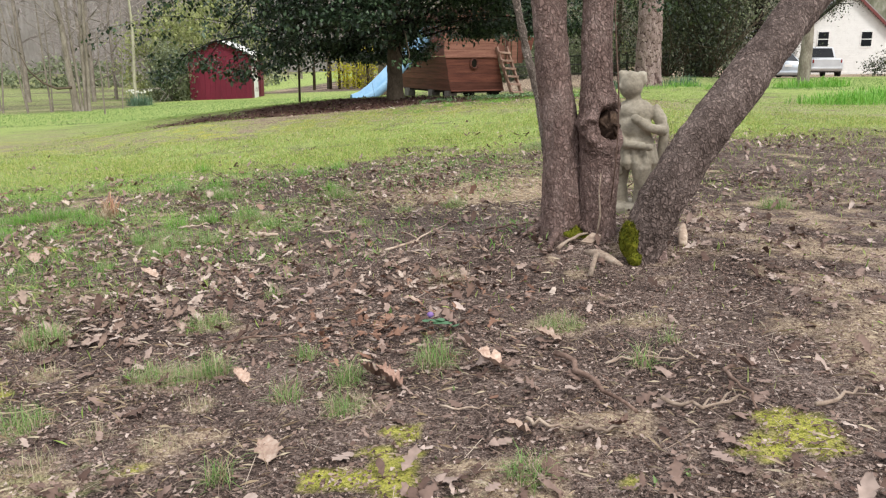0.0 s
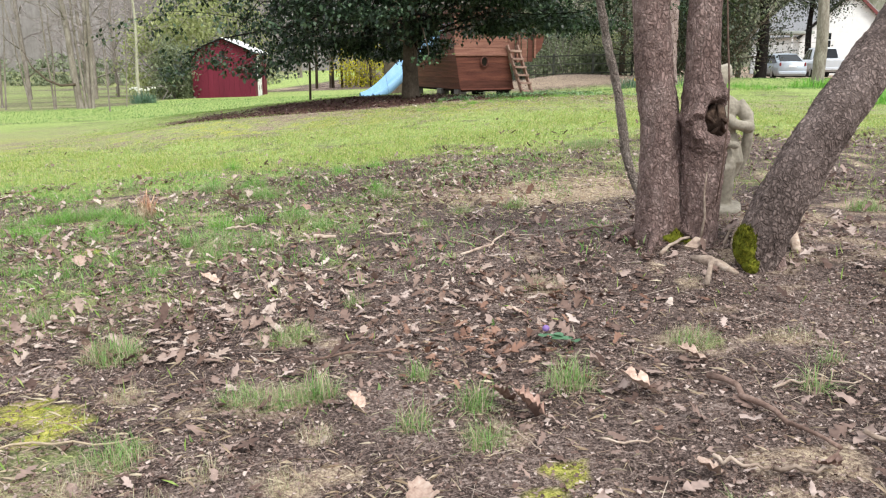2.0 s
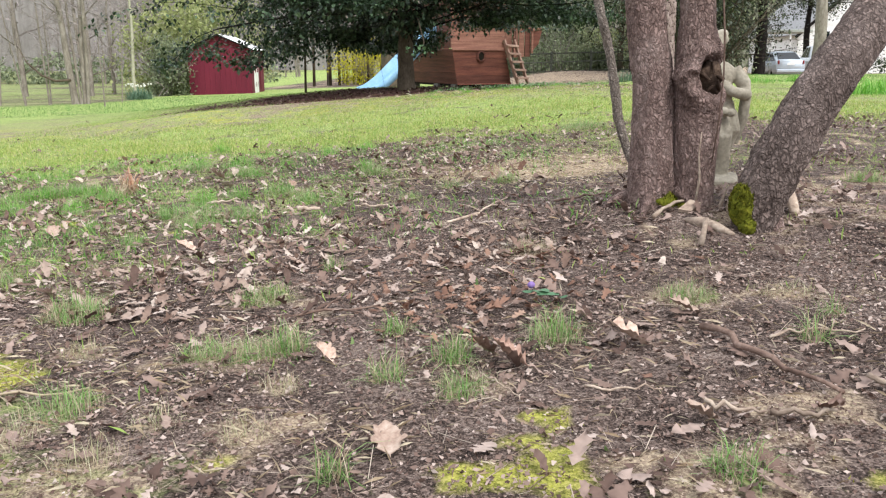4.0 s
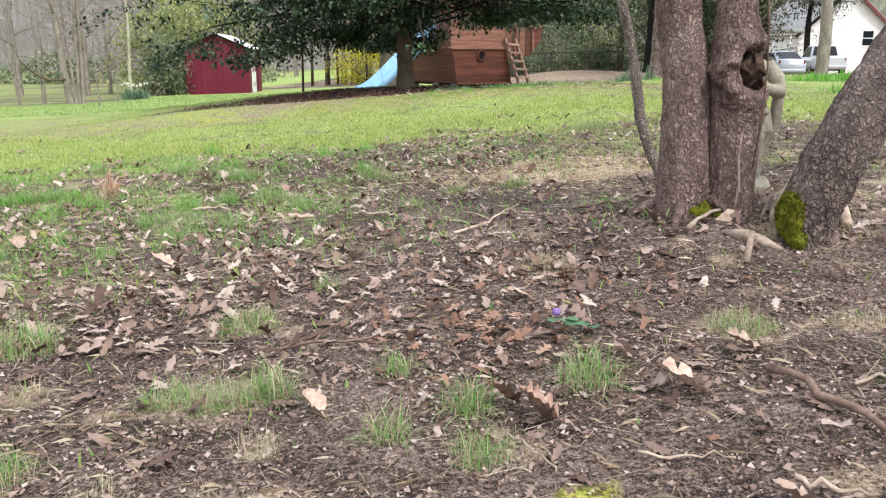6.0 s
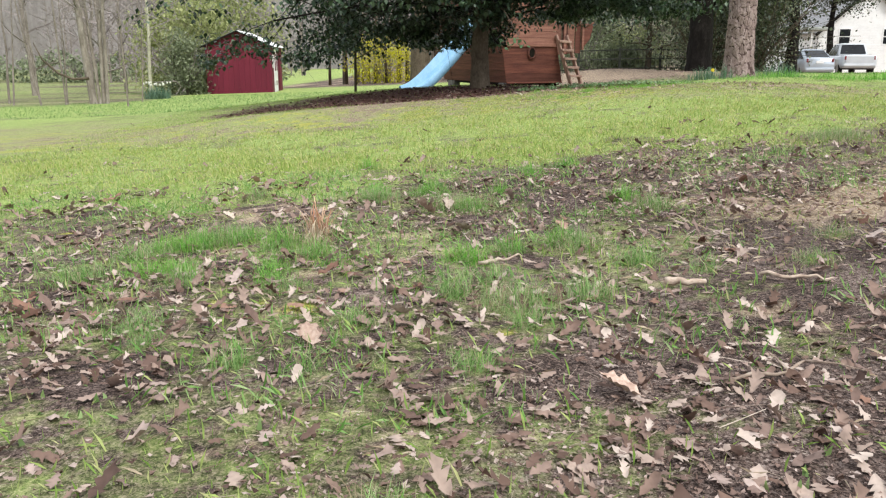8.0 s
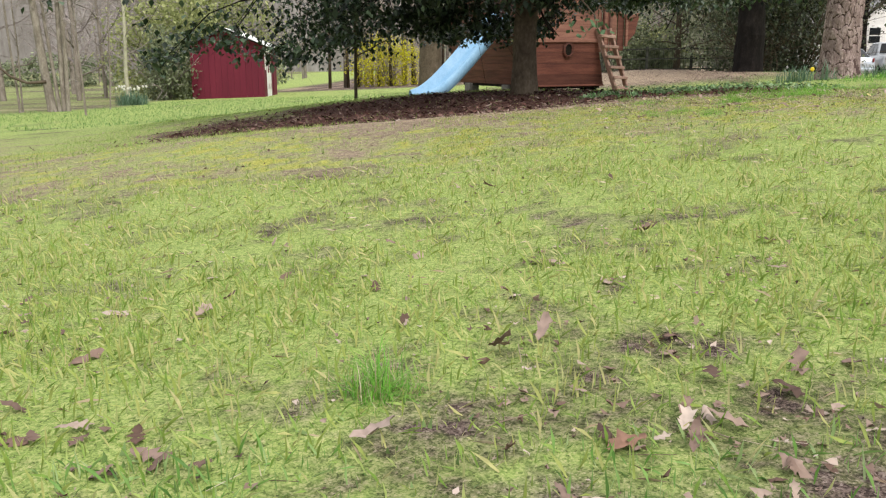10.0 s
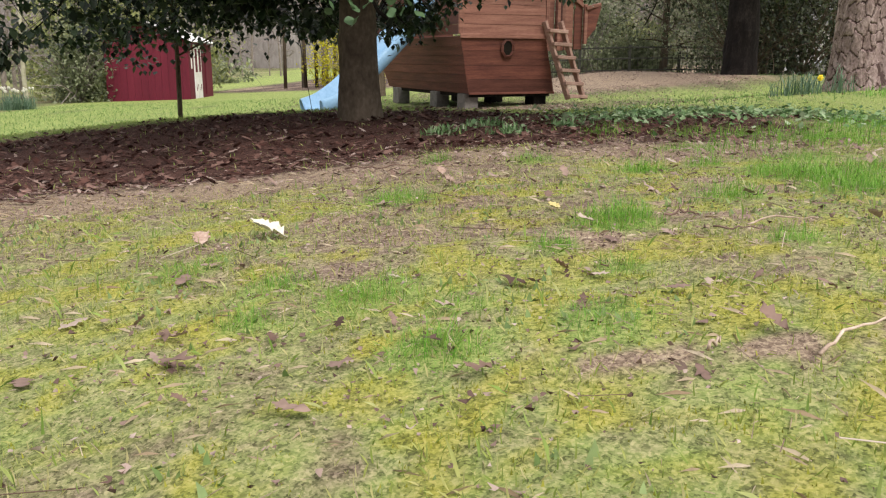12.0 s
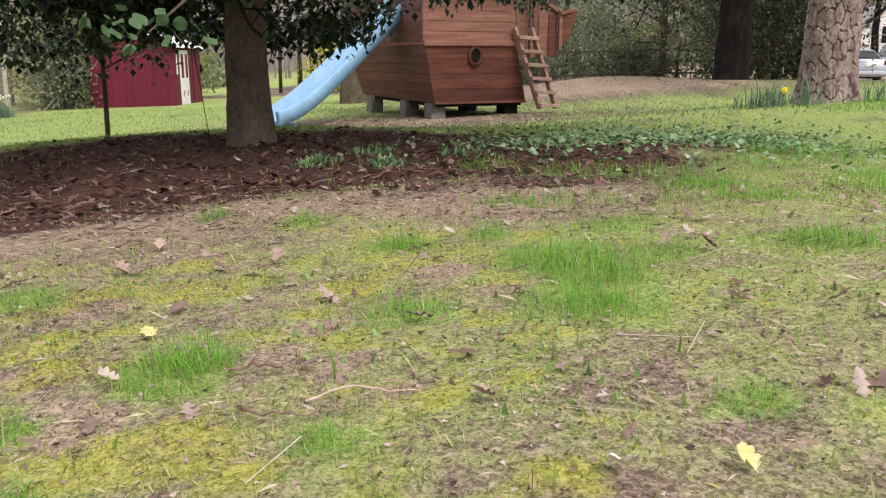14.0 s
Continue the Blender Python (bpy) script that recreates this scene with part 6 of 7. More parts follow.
for i, (p0, p1, r, mat_, lab, fork) in enumerate((
        ((0.28, 1.90), (0.40, 1.54), 0.0075, TWIG_DARK, "crooked dark fallen stick on bare earth", False),
        ((-0.24, 3.18), (0.01, 3.56), 0.0055, STICK, "pale forked fallen twig on leaf litter", True),
        ((-0.67, 2.19), (-0.42, 2.25), 0.0045, TWIG_DARK, "dark forked twig on bare earth", True),
        ((0.41, 2.80), (0.58, 2.93), 0.0075, STICK, "pale stick lying against the tree foot", False),
        ((-0.20, 2.75), (-0.12, 2.62), 0.007, TWIG_DARK, "short dark stick on leaf litter", False),
        ((-0.61, 3.75), (-0.46, 3.65), 0.006, STICK, "pale twig on leaf litter", False),
        ((-0.31, 3.62), (-0.25, 3.34), 0.006, TWIG_DARK, "dark stub of stick on leaf litter", False),
        ((0.26, 1.49), (0.36, 1.48), 0.0055, STICK, "pale stick on bare earth", False),
        ((0.17, 1.54), (0.25, 1.485), 0.0045, STICK, "pale short stick on bare earth", False),
        ((-0.01, 1.64), (0.12, 1.61), 0.0028, STICK, "thin pale twig on bare earth", False),
        ((-0.19, 1.72), (-0.13, 1.60), 0.0022, STICK, "thin curved pale twig on bare earth", False),
        ((0.39, 1.82), (0.58, 1.82), 0.003, STICK, "thin pale twig on bare earth", True),
        ((0.68, 1.76), (0.64, 1.52), 0.005, TWIG_DARK, "dark fallen twig on bare earth", False),
        ((0.46, 1.58), (0.64, 1.56), 0.005, STICK, "pale fallen stick on bare earth", True),
        ((0.76, 1.52), (0.90, 1.60), 0.005, STICK, "pale fallen twig beside the moss", True),
        ((0.11, 9.255), (0.24, 9.33), 0.0024, STICK, "pale bare stick on the lawn", False),
        ((0.0, 9.275), (0.03, 9.325), 0.0022, STICK, "pale bare twig on the lawn", False),
        ((0.19, 9.83), (0.28, 9.82), 0.0020, TWIG_DARK, "thin dark twig on the lawn", False),
        ((0.14, 9.96), (0.21, 9.97), 0.0026, TWIG_DARK, "dark twig on the lawn", True),
        ((0.26, 9.855), (0.39, 9.865), 0.0020, STICK, "thin pale stem lying on the lawn", False),
        ((-1.30, 1.66), (-0.93, 1.72), 0.0035, GRASS_DRY, "long bleached stem lying on moss", False),
        ((-0.62, 11.3), (-0.40, 11.25), 0.0035, TWIG_DARK, "dark twig on the lawn", False),
        ((-0.88, 3.70), (-0.78, 3.68), 0.012, STICK, "pale flat piece of bark on leaf litter", False),
        ((0.18, 3.38), (0.42, 3.22), 0.005, TWIG_DARK, "dark twig on leaf litter", False),
        ((-0.95, 3.05), (-0.70, 3.2), 0.004, STICK, "pale twig on the earth", True),
        ((-1.36, 4.02), (-1.22, 4.08), 0.006, STICK, "pale stick among dead leaves", False))):
    stick(p0, p1, r, mat_, lab, i + 1, fork=fork)

single("broken_stick", Mesh().tube([(0.482, 2.545, gz(0.482, 2.545) + 0.004), (0.495, 2.565, gz(0.495, 2.565) + 0.035), (0.512, 2.60, -0.628)], [0.0095, 0.0085, 0.0075], 8), STICK, "pale broken stick standing in the earth by the tree", "stick", smooth=True)
chip = Mesh().panel([(0.50, 2.84, gz(0.50, 2.84) + 0.014), (0.535, 2.82, gz(0.535, 2.82) + 0.012), (0.575, 2.85, gz(0.57, 2.85) + 0.03), (0.545, 2.87, gz(0.545, 2.87) + 0.035)], 0.012)
single("wood_chip", chip, STICK, "flat pale piece of split wood at the tree foot", "wood chip")
single("wood_chunk", Mesh().tube([(0.505, 2.77, gz(0.505, 2.77) + 0.004), (0.54, 2.72, gz(0.54, 2.72) + 0.010), (0.57, 2.675, gz(0.57, 2.675) + 0.008), (0.605, 2.625, gz(0.605, 2.625) + 0.002)], [0.008, 0.019, 0.017, 0.006], 9), STICK, "pale bark chunk lying by the leaning stem", "wood chunk", smooth=True)
single("wood_chunk", Mesh().tube([(0.86, 2.80, gz(0.86, 2.80) + 0.01), (0.875, 2.86, gz(0.875, 2.86) + 0.03), (0.885, 2.90, gz(0.885, 2.90) + 0.055)], [0.015, 0.018, 0.010], 8), STICK, "broken wood stub beside the leaning stem", "wood chunk", smooth=True)


def lobed_leaf(curl, seed):
    """A detailed oak leaf: midrib, deep lobes on both sides, curled edges."""
    r = np.random.default_rng(seed)
    n = 17
    vs, fs = [], []
    for i in range(n):
        t = i / (n - 1)
        env = 0.36 * math.sin(math.pi * min(1, 0.06 + t * 0.97)) ** 0.8
        lobes = [env * (0.6 + 0.4 * abs(math.sin(math.pi * 3.4 * t + ph))) * r.uniform(0.85, 1.15) for ph in (0.0, 0.35)]
        if t < 0.14:
            lobes = [0.012, 0.012]
        z = curl * 0.4 * t * t + 0.02 * r.normal()
        vs += [(-lobes[0], t + 0.06 * lobes[0] / 0.3, z + curl * lobes[0] * r.uniform(0.5, 1.1)), (-lobes[0] * 0.5, t + 0.02, z + curl * 0.25 * lobes[0]), (0, t, z), (lobes[1] * 0.5, t + 0.02, z + curl * 0.25 * lobes[1]), (lobes[1], t + 0.06 * lobes[1] / 0.3, z + curl * lobes[1] * r.uniform(0.3, 0.9))]
    for i in range(n - 1):
        for k in range(4):
            a = i * 5 + k
            fs.append((a, a + 1, a + 6, a + 5))
    return np.array(vs) - (0, 0.5, 0), fs


def big_leaf(x, y, size, curl, seed, material, label, rz=0.0, tilt=0.15):
    vs, fs = lobed_leaf(curl, seed)
    m = Mesh()
    rt = rots(np.array([radians(rz)]), np.array([tilt]))[0]
    top = (vs * size) @ rt.T
    low = top[:, 2].min()
    k = len(vs)
    m.add((top + (0, 0, -low + 0.001)).tolist() + (top + (0, 0, -low)).tolist(), fs + [tuple(i + k for i in f[::-1]) for f in fs])
    return single("fallen_leaf", m, material, label, "leaf", (x, y, gz(x, y) + 0.008), smooth=True)


LEAF_TAN = surface("tan_dead_leaf", [(0.26, 0.17, 0.13), (0.40, 0.29, 0.23), (0.52, 0.42, 0.35)], 30, 5, 0.75, 0.3, 120, vary=0.2)
LEAF_CREAM = surface("cream_dead_leaf", [(0.33, 0.26, 0.20), (0.46, 0.385, 0.31), (0.55, 0.48, 0.40)], 30, 5, 0.75, 0.3, 120, vary=0.15)
LEAF_RUST = surface("rust_brown_leaf", [(0.17, 0.10, 0.075), (0.28, 0.175, 0.135), (0.38, 0.265, 0.215)], 30, 5, 0.75, 0.3, 120, vary=0.2)
LEAF_PALE = surface("pale_bleached_leaf", [(0.55, 0.52, 0.42), (0.70, 0.68, 0.57), (0.78, 0.76, 0.66)], 30, 5, 0.75, 0.2, 120)
LEAF_GOLD = surface("pale_yellow_leaf", [(0.45, 0.36, 0.13), (0.60, 0.51, 0.22), (0.70, 0.62, 0.33)], 30, 5, 0.75, 0.2, 120)
for x, y, s, c, mat_, rz, lab in (
        (-0.35, 1.45, 0.080, 0.5, LEAF_TAN, 10, "large tan dead oak leaf on bare earth"), (-0.13, 1.79, 0.085, 1.2, LEAF_RUST, 70, "curled rust-brown dead leaf on bare earth"), (-0.18, 1.84, 0.07, 1.4, LEAF_RUST, 120, "rolled brown dead leaf on bare earth"),
        (0.15, 1.49, 0.07, 0.9, LEAF_TAN, 100, "tan curled dead oak leaf on bare earth"), (0.12, 1.86, 0.10, 0.9, LEAF_TAN, 80, "pale tan dead leaf on bare earth"), (-0.10, 2.45, 0.075, 0.4, LEAF_TAN, 100, "salmon tan dead leaf on leaf litter"),
        (0.35, 1.48, 0.06, 0.9, LEAF_RUST, 200, "rust-brown dead leaf on bare earth"), (0.28, 2.01, 0.09, 0.6, LEAF_TAN, 80, "tan dead oak leaf on old grass"), (-0.50, 1.85, 0.06, 1.0, LEAF_TAN, 40, "small tan dead leaf on bare earth"), (-1.15, 3.02, 0.09, 0.7, LEAF_TAN, 70, "tan dead leaf on the earth"),
        (-1.53, 4.83, 0.11, 1.2, LEAF_TAN, 120, "pale curled oak leaf among grass"), (-1.44, 4.87, 0.065, 1.6, LEAF_CREAM, 10, "bleached leaf curled upright among grass"), (-1.85, 4.52, 0.07, 0.6, LEAF_CREAM, 80, "bleached pale leaf on the earth"), (-2.33, 4.86, 0.065, 0.8, LEAF_CREAM, 60, "grey-white bleached leaf on bare soil"),
        (-1.04, 4.46, 0.07, 0.6, LEAF_RUST, 30, "orange-brown dead leaf on the earth"), (-1.39, 4.50, 0.09, 0.8, LEAF_CREAM, 150, "bleached pale leaf among dead leaves"), (-1.58, 3.53, 0.08, 0.9, LEAF_CREAM, 140, "bleached pale leaf on leaf litter"), (-1.77, 3.36, 0.08, 0.9, LEAF_TAN, 20, "large tan dead leaf on leaf litter"),
        (-0.63, 10.04, 0.085, 0.5, LEAF_PALE, 75, "bleached white leaf on the lawn"), (-0.77, 10.05, 0.055, 0.6, LEAF_TAN, 20, "tan dead leaf on the lawn"), (0.59, 9.65, 0.042, 0.8, LEAF_PALE, 160, "pale cream fallen leaf on the lawn"), (0.71, 9.66, 0.034, 0.8, LEAF_GOLD, 10, "yellow fallen leaf on the lawn"),
        (-0.04, 10.16, 0.036, 0.4, LEAF_GOLD, 40, "pale yellow fallen leaf on moss"), (0.47, 9.83, 0.036, 0.9, LEAF_TAN, 110, "greyish dead leaf on the lawn"), (-0.26, 10.60, 0.05, 0.8, LEAF_TAN, 60, "tan curled leaf on moss"), (-0.28, 10.88, 0.045, 0.8, LEAF_TAN, 15, "tan dead leaf at the edge of the dirt"),
        (0.97, 10.60, 0.045, 1.2, LEAF_RUST, 60, "brown curled leaf on the lawn"), (-0.10, 9.66, 0.03, 1.0, LEAF_RUST, 90, "small brown leaf on the lawn")):
    big_leaf(x, y, s, c, int(1000 + 100 * x + 10 * y), mat_, lab, rz)

# violet plant, red dry weed, small leafy weeds
def violet(x, y):
    root = thing("violet_plant", "small violet plant with round green leaves in leaf litter", "plant", (x, y, gz(x, y)))
    rng = np.random.default_rng(3)
    rim = [(0.0, 0.0, 0.0)] + [(0.5 * math.sin(a), 0.5 - 0.5 * math.cos(a), 0.05 * math.sin(2 * a)) for a in np.linspace(0.6, 2 * math.pi - 0.6, 11)]
    blade = Mesh().add([(0.0, 0.5, -0.06)] + rim, [(0, i + 1, (i + 1) % 12 + 1) for i in range(12)]).data("leaf", VIOLET_LEAF, True)
    for k in range(8):
        ob = part("leaf", blade, None, root)
        s = rng.uniform(0.022, 0.036)
        ob.matrix_local = pose(rng.normal(0, 0.015), rng.normal(0, 0.012), 0.012 + rng.uniform(0, 0.02), rng.uniform(-10, 25), 0, k * 47) @ Matrix.Diagonal((s, s, s, 1))
    part("blossom", Mesh().ball((-0.03, 0.03, 0.035), (0.010, 0.008, 0.009), 8, 6), PETAL, root, "tiny purple blossom", True)


VIOLET_LEAF = leafy("violet_leaves", [(0.07, 0.16, 0.08), (0.12, 0.24, 0.13)], 0.5, 0.25)
PETAL = surface("violet_petals", [(0.16, 0.09, 0.28), (0.27, 0.17, 0.42)], 40, 4, 0.6, 0.1)
violet(-0.01, 2.2)
RED_WEED = leafy("reddish_dry_stems", [(0.33, 0.16, 0.10), (0.45, 0.27, 0.17), (0.56, 0.40, 0.27)], 0.8, 0.15)
tuft(-1.92, 4.55, 0.035, 70, 0.16, RED_WEED, "dry_weed", "upright clump of reddish dry grass stems", "plant", 401, 0.018, 0.16)
tuft(-1.92, 4.45, 0.09, 160, 0.10, GRASS_DRY, "dry_weed", "bleached dry grass clump round reddish stems", "plant", 402, 0.03, 0.6)

# ---- plants by the pine, ivy at the mulch ----
for i, (x, y, s, n) in enumerate(((3.6, 17.3, 0.30, 170), (3.95, 17.0, 0.15, 60), (5.05, 17.2, 0.38, 240))):
    tuft(x, y, s, n, 0.33, DAFFODIL_LEAF, "daffodil_clump", "blue-green daffodil leaves beside the pine", "plant", 420 + i, 0.022, 0.22)
DAFF_YELLOW = surface("daffodil_yellow", [(0.70, 0.52, 0.02), (0.80, 0.64, 0.05)], 20, 4, 0.6, 0.1)


def daffodil(x, y, h):
    z = gz(x, y)
    root = thing("daffodil", "yellow daffodil in flower beside the pine", "flower", (x, y, z))
    part("stem", Mesh().tube([(0, 0, 0), (0.01, 0, h * 0.6), (0, -0.02, h)], [0.005, 0.005, 0.004], 6), DAFFODIL_LEAF, root)
    m = Mesh()
    for k in range(6):
        a = k * math.pi / 3
        c = Vector((0.02 * math.cos(a), -0.03, h + 0.02 * math.sin(a)))
        m.ball(c, (0.014, 0.005, 0.014), 8, 6)
    part("petal_ring", m, DAFF_YELLOW, root, "", True)
    part("trumpet", Mesh().tube([(0, -0.03, h), (0, -0.06, h)], [0.009, 0.013], 10), DAFF_YELLOW, root)


daffodil(3.66, 16.9, 0.17)
for i, (x, y, s) in enumerate(((0.95, 12.2, 0.22), (1.3, 12.1, 0.26), (1.2, 11.3, 0.20), (0.8, 11.35, 0.16), (1.75, 12.5, 0.30), (2.2, 13.0, 0.34), (2.6, 12.3, 0.32), (1.9, 11.6, 0.28), (2.9, 13.6, 0.36), (0.6, 12.6, 0.16))):
    tuft(x, y, s, int(5200 * s * s) + 60, 0.075, GRASS_LUSH, "grass_tuft", "fresh green grass at the edge of the dirt", "grass", 1440 + i, 0.02, 0.6, 0.7)
for i, (x, y, s, n, h) in enumerate(((4.9, 16.7, 0.35, 260, 0.17), (4.2, 16.3, 0.45, 300, 0.12), (5.6, 15.8, 0.6, 420, 0.15), (5.9, 11.9, 0.7, 900, 0.24), (6.9, 12.6, 0.8, 900, 0.26), (8.3, 19.2, 0.5, 350, 0.3), (9.2, 19.4, 0.5, 350, 0.3), (7.6, 13.6, 0.7, 600, 0.26))):
    tuft(x, y, s, n, h, GRASS_FRESH, "daylily_clump", "fresh bright green strap leaves in the lawn", "plant", 440 + i, 0.03, 0.4)
r_ = np.random.default_rng(9)
n_ = 4200
ix, iy = r_.normal(1.75, 0.62, n_), r_.normal(14.0, 0.62, n_)
iy = iy + 0.18 * (ix - 1.85)
pos_ = np.stack([ix, iy, ground_z(ix, iy) + r_.uniform(0.01, 0.07, n_)], -1)
instances("ground_ivy", np.array([(0, -0.5, 0), (0.45, -0.1, 0.06), (0, 0.5, 0), (-0.45, -0.1, 0.06)]), [(0, 1, 2), (0, 2, 3)], pos_, rots(r_.uniform(0, 6.28, n_), r_.normal(0.2, 0.5, n_)), r_.uniform(0.02, 0.046, n_), IVY, "grey-green ground ivy at the edge of the mulch", "ground cover")
for i, (x, y) in enumerate(((-0.25, 13.1), (0.1, 12.9), (0.5, 13.3), (0.0, 13.5), (0.9, 13.7))):
    tuft(x, y, 0.13, 160, 0.07, IVY, "weed_clump", "green weeds growing through the brown leaves", "plant", 470 + i, 0.12, 0.9)

# ---- left side: bare trees, saplings, bushes ----
def stem_group(name, label, x, y, stems, material, seed, category="tree", twigs=3):
    """Several stems from one foot: (lean x, lean y, radius, height)."""
    z = gz(x, y)
    rng = np.random.default_rng(seed)
    root = thing(name, label, category, (x, y, z))
    for k, (ox, lx, ly, r, h) in enumerate(stems):
        pts = [(ox + lx * s * h + rng.normal(0, 0.02) * s * h * 0.5, ly * s * h, -0.15 + s * (h + 0.15)) for s in np.linspace(0, 1, 7)]
        stem = part("trunk", bark_trunk(pts, [r * (1.15 - 0.75 * s) for s in np.linspace(0, 1, 7)], 16, 50, seed + k, r * 0.06, (6, 12), r * 0.3), material, root)
        limbs = Mesh()
        for j in range(twigs * 3):
            i = rng.integers(2, 7)
            a = rng.uniform(0, 6.28)
            branching(limbs, pts[i], (math.cos(a), math.sin(a), 0.6), h * rng.uniform(0.12, 0.3), r * 0.25, 2, rng, 4, 0.5, 3, 0.1, 0.15)
        tagged(part("twig_work", limbs, TWIGS, root), kind="stuff")
    return root


stem_group("bare_tree", "leafless tree with several pale grey trunks", -11.15, 24.7, [(0.0, -0.09, 0, 0.092, 8), (0.17, -0.08, 0.05, 0.04, 7), (0.27, 0.0, 0.05, 0.055, 8), (0.36, 0.03, 0, 0.048, 8)], BARK_GREY, 61, twigs=6)
part_arch = Mesh().tube([(-11.2, 24.6, -0.75), (-11.6, 24.5, -0.78), (-12.0, 24.5, -0.62), (-12.4, 24.5, -0.25), (-12.6, 24.5, 0.2)], [0.04, 0.035, 0.03, 0.022, 0.012], 8)
single("fallen_branch", part_arch, BARK_HOLLY, "dark curved branch leaning on bare tree", "branch", smooth=True)
for i, (x, y, h, r, lx) in enumerate(((-12.9, 25.2, 4, 0.03, -0.08), (-12.5, 24.4, 4.5, 0.03, -0.16), (-12.05, 25.0, 5, 0.025, 0.02), (-11.9, 24.6, 5, 0.035, -0.05), (-9.15, 21.9, 2.2, 0.026, -0.02), (-13.6, 25.0, 4, 0.03, 0.08), (-10.1, 25.5, 4.5, 0.022, 0.06), (-14.5, 26.5, 5, 0.04, 0.03))):
    stem_group("bare_sapling", "slender leafless grey sapling", x, y, [(0, lx, 0.02, r * 0.8, h)], BARK_GREY, 70 + i, twigs=5)
PALE_BARK = surface("pale_olive_bark", [(0.26, 0.25, 0.17), (0.38, 0.37, 0.27), (0.48, 0.47, 0.36)], 8, 6, 0.9, 0.3, 40)
plain_tree("slim_tree", "slim pale-barked leafless tree beside the shrubs", -11.9, 31.5, 0.07, 7, PALE_BARK, 81, (0.01, 0), 0.05, 1.5, 16, None, depth=2, reach=1.6)


def shrub(name, label, x, y, w, h, leaf, seed, size=0.1, count=160, per=14):
    rng = np.random.default_rng(seed)
    root = thing(name, label, "shrub", (x, y, gz(x, y)))
    limbs, tips = Mesh(), []
    for k in range(16):
        a = rng.uniform(0, 6.28)
        branching(limbs, (0, 0, 0), (math.cos(a) * 0.6, math.sin(a) * 0.6, 1), h * rng.uniform(0.6, 0.95), 0.03, 1, rng, 4, 0.5, 3, 0.1, 0.15)
    part("stem_work", limbs, BARK_HOLLY if leaf is OAK_DARK else TWIGS, root)
    c = []
    for k in range(count):
        a, s, t = rng.uniform(0, 6.28), math.sqrt(rng.uniform(0, 1)), rng.uniform(0.05, 1)
        rr = w * 0.5 * s * (0.75 + 0.5 * math.sin(math.pi * min(1, t * 1.1)) * rng.uniform(0.7, 1.2))
        c.append((rr * math.cos(a), rr * math.sin(a), h * t * rng.uniform(0.75, 1.05)))
    leaf_cloud("foliage", c, per, 0.16 * max(1, h / 2), size, leaf, root, seed + 1)
    return root


shrub("shrub", "dull grey-green leafy shrub beside the shed", -11.2, 33.4, 1.5, 2.3, GREY_GREEN, 91, 0.13, 200, 18)
shrub("shrub", "yellow-green leafy shrub behind the shed", -12.2, 36.5, 3.6, 4.2, SPRING, 92, 0.18, 360, 18)
shrub("shrub", "yellow-green leafy shrub behind the shed", -11.2, 41.5, 4.2, 5.5, SPRING, 93, 0.20, 380, 16)
shrub("forsythia", "bright yellow forsythia bush in blossom", -4.3, 46.0, 3.4, 2.4, FORSYTHIA, 95, 0.10, 330, 20)
WHITE_PETAL = leafy("white_petals", [(0.62, 0.62, 0.52), (0.76, 0.76, 0.66)], 0.6, 0.2)
for k in range(16):
    a = k * 2.4
    fx, fy = -10.7 + 0.13 * math.sqrt(k) * math.cos(a), 28.6 + 0.08 * math.sqrt(k) * math.sin(a)
    ob = thing("white_daffodil", "white daffodil flower above blue-green leaves", "flower", (fx, fy, gz(fx, fy)), k * 40, group="white daffodils before the shed")
    part("stem", Mesh().tube([(0, 0, 0), (0, 0, 0.44 + 0.02 * (k % 5))], [0.006, 0.005], 5), DAFFODIL_LEAF, ob)
    part("blossom", Mesh().ball((0, -0.02, 0.45 + 0.02 * (k % 5)), (0.04, 0.025, 0.04), 8, 6), WHITE_PETAL, ob, "white blossom")
tuft(-10.7, 28.6, 0.42, 420, 0.46, DAFFODIL_LEAF, "daffodil_clump", "clump of daffodil leaves with white flowers before the shed", "plant", 480, 0.025, 0.3)


# ---- woods all round, far off ----
def wood_tree_meshes(seed, height, r, spread_):
    rng = np.random.default_rng(seed)
    trunk = Mesh()
    pts = [(rng.normal(0, 0.02) * h, rng.normal(0, 0.02) * h, h) for h in np.linspace(-0.3, height, 7)]
    trunk.tube(pts, [r * (1 - 0.75 * i / 6) for i in range(7)], 7, cap=False)
    twigs = Mesh()
    for k in range(15):
        h = height * (0.10 + 0.85 * (k / 15))
        a = k * 2.399
        branching(twigs, (0, 0, h), (math.cos(a), math.sin(a), 0.7), spread_ * rng.uniform(0.6, 1.1), r * 0.42, 2, rng, 3, 0.5, 3, 0.05, 0.2)
    return trunk.data("trunk", BARK_GREY, True), twigs.data("twig_work", TWIGS)


WOOD_KINDS = [wood_tree_meshes(500 + k, 9 + 2 * (k % 3), 0.10 + 0.03 * (k % 3), 2.4 + 0.5 * (k % 2)) for k in range(5)]


def wood_tree(x, y, kind, rz, s, label):
    root = thing("woodland_tree", label, "tree", (x, y, gz(x, y)), rz, group="bare woodland trees")
    root.scale = (s, s, s)
    for me_ in WOOD_KINDS[kind]:
        part(me_.name.split(".")[0], me_, None, root)
    return root


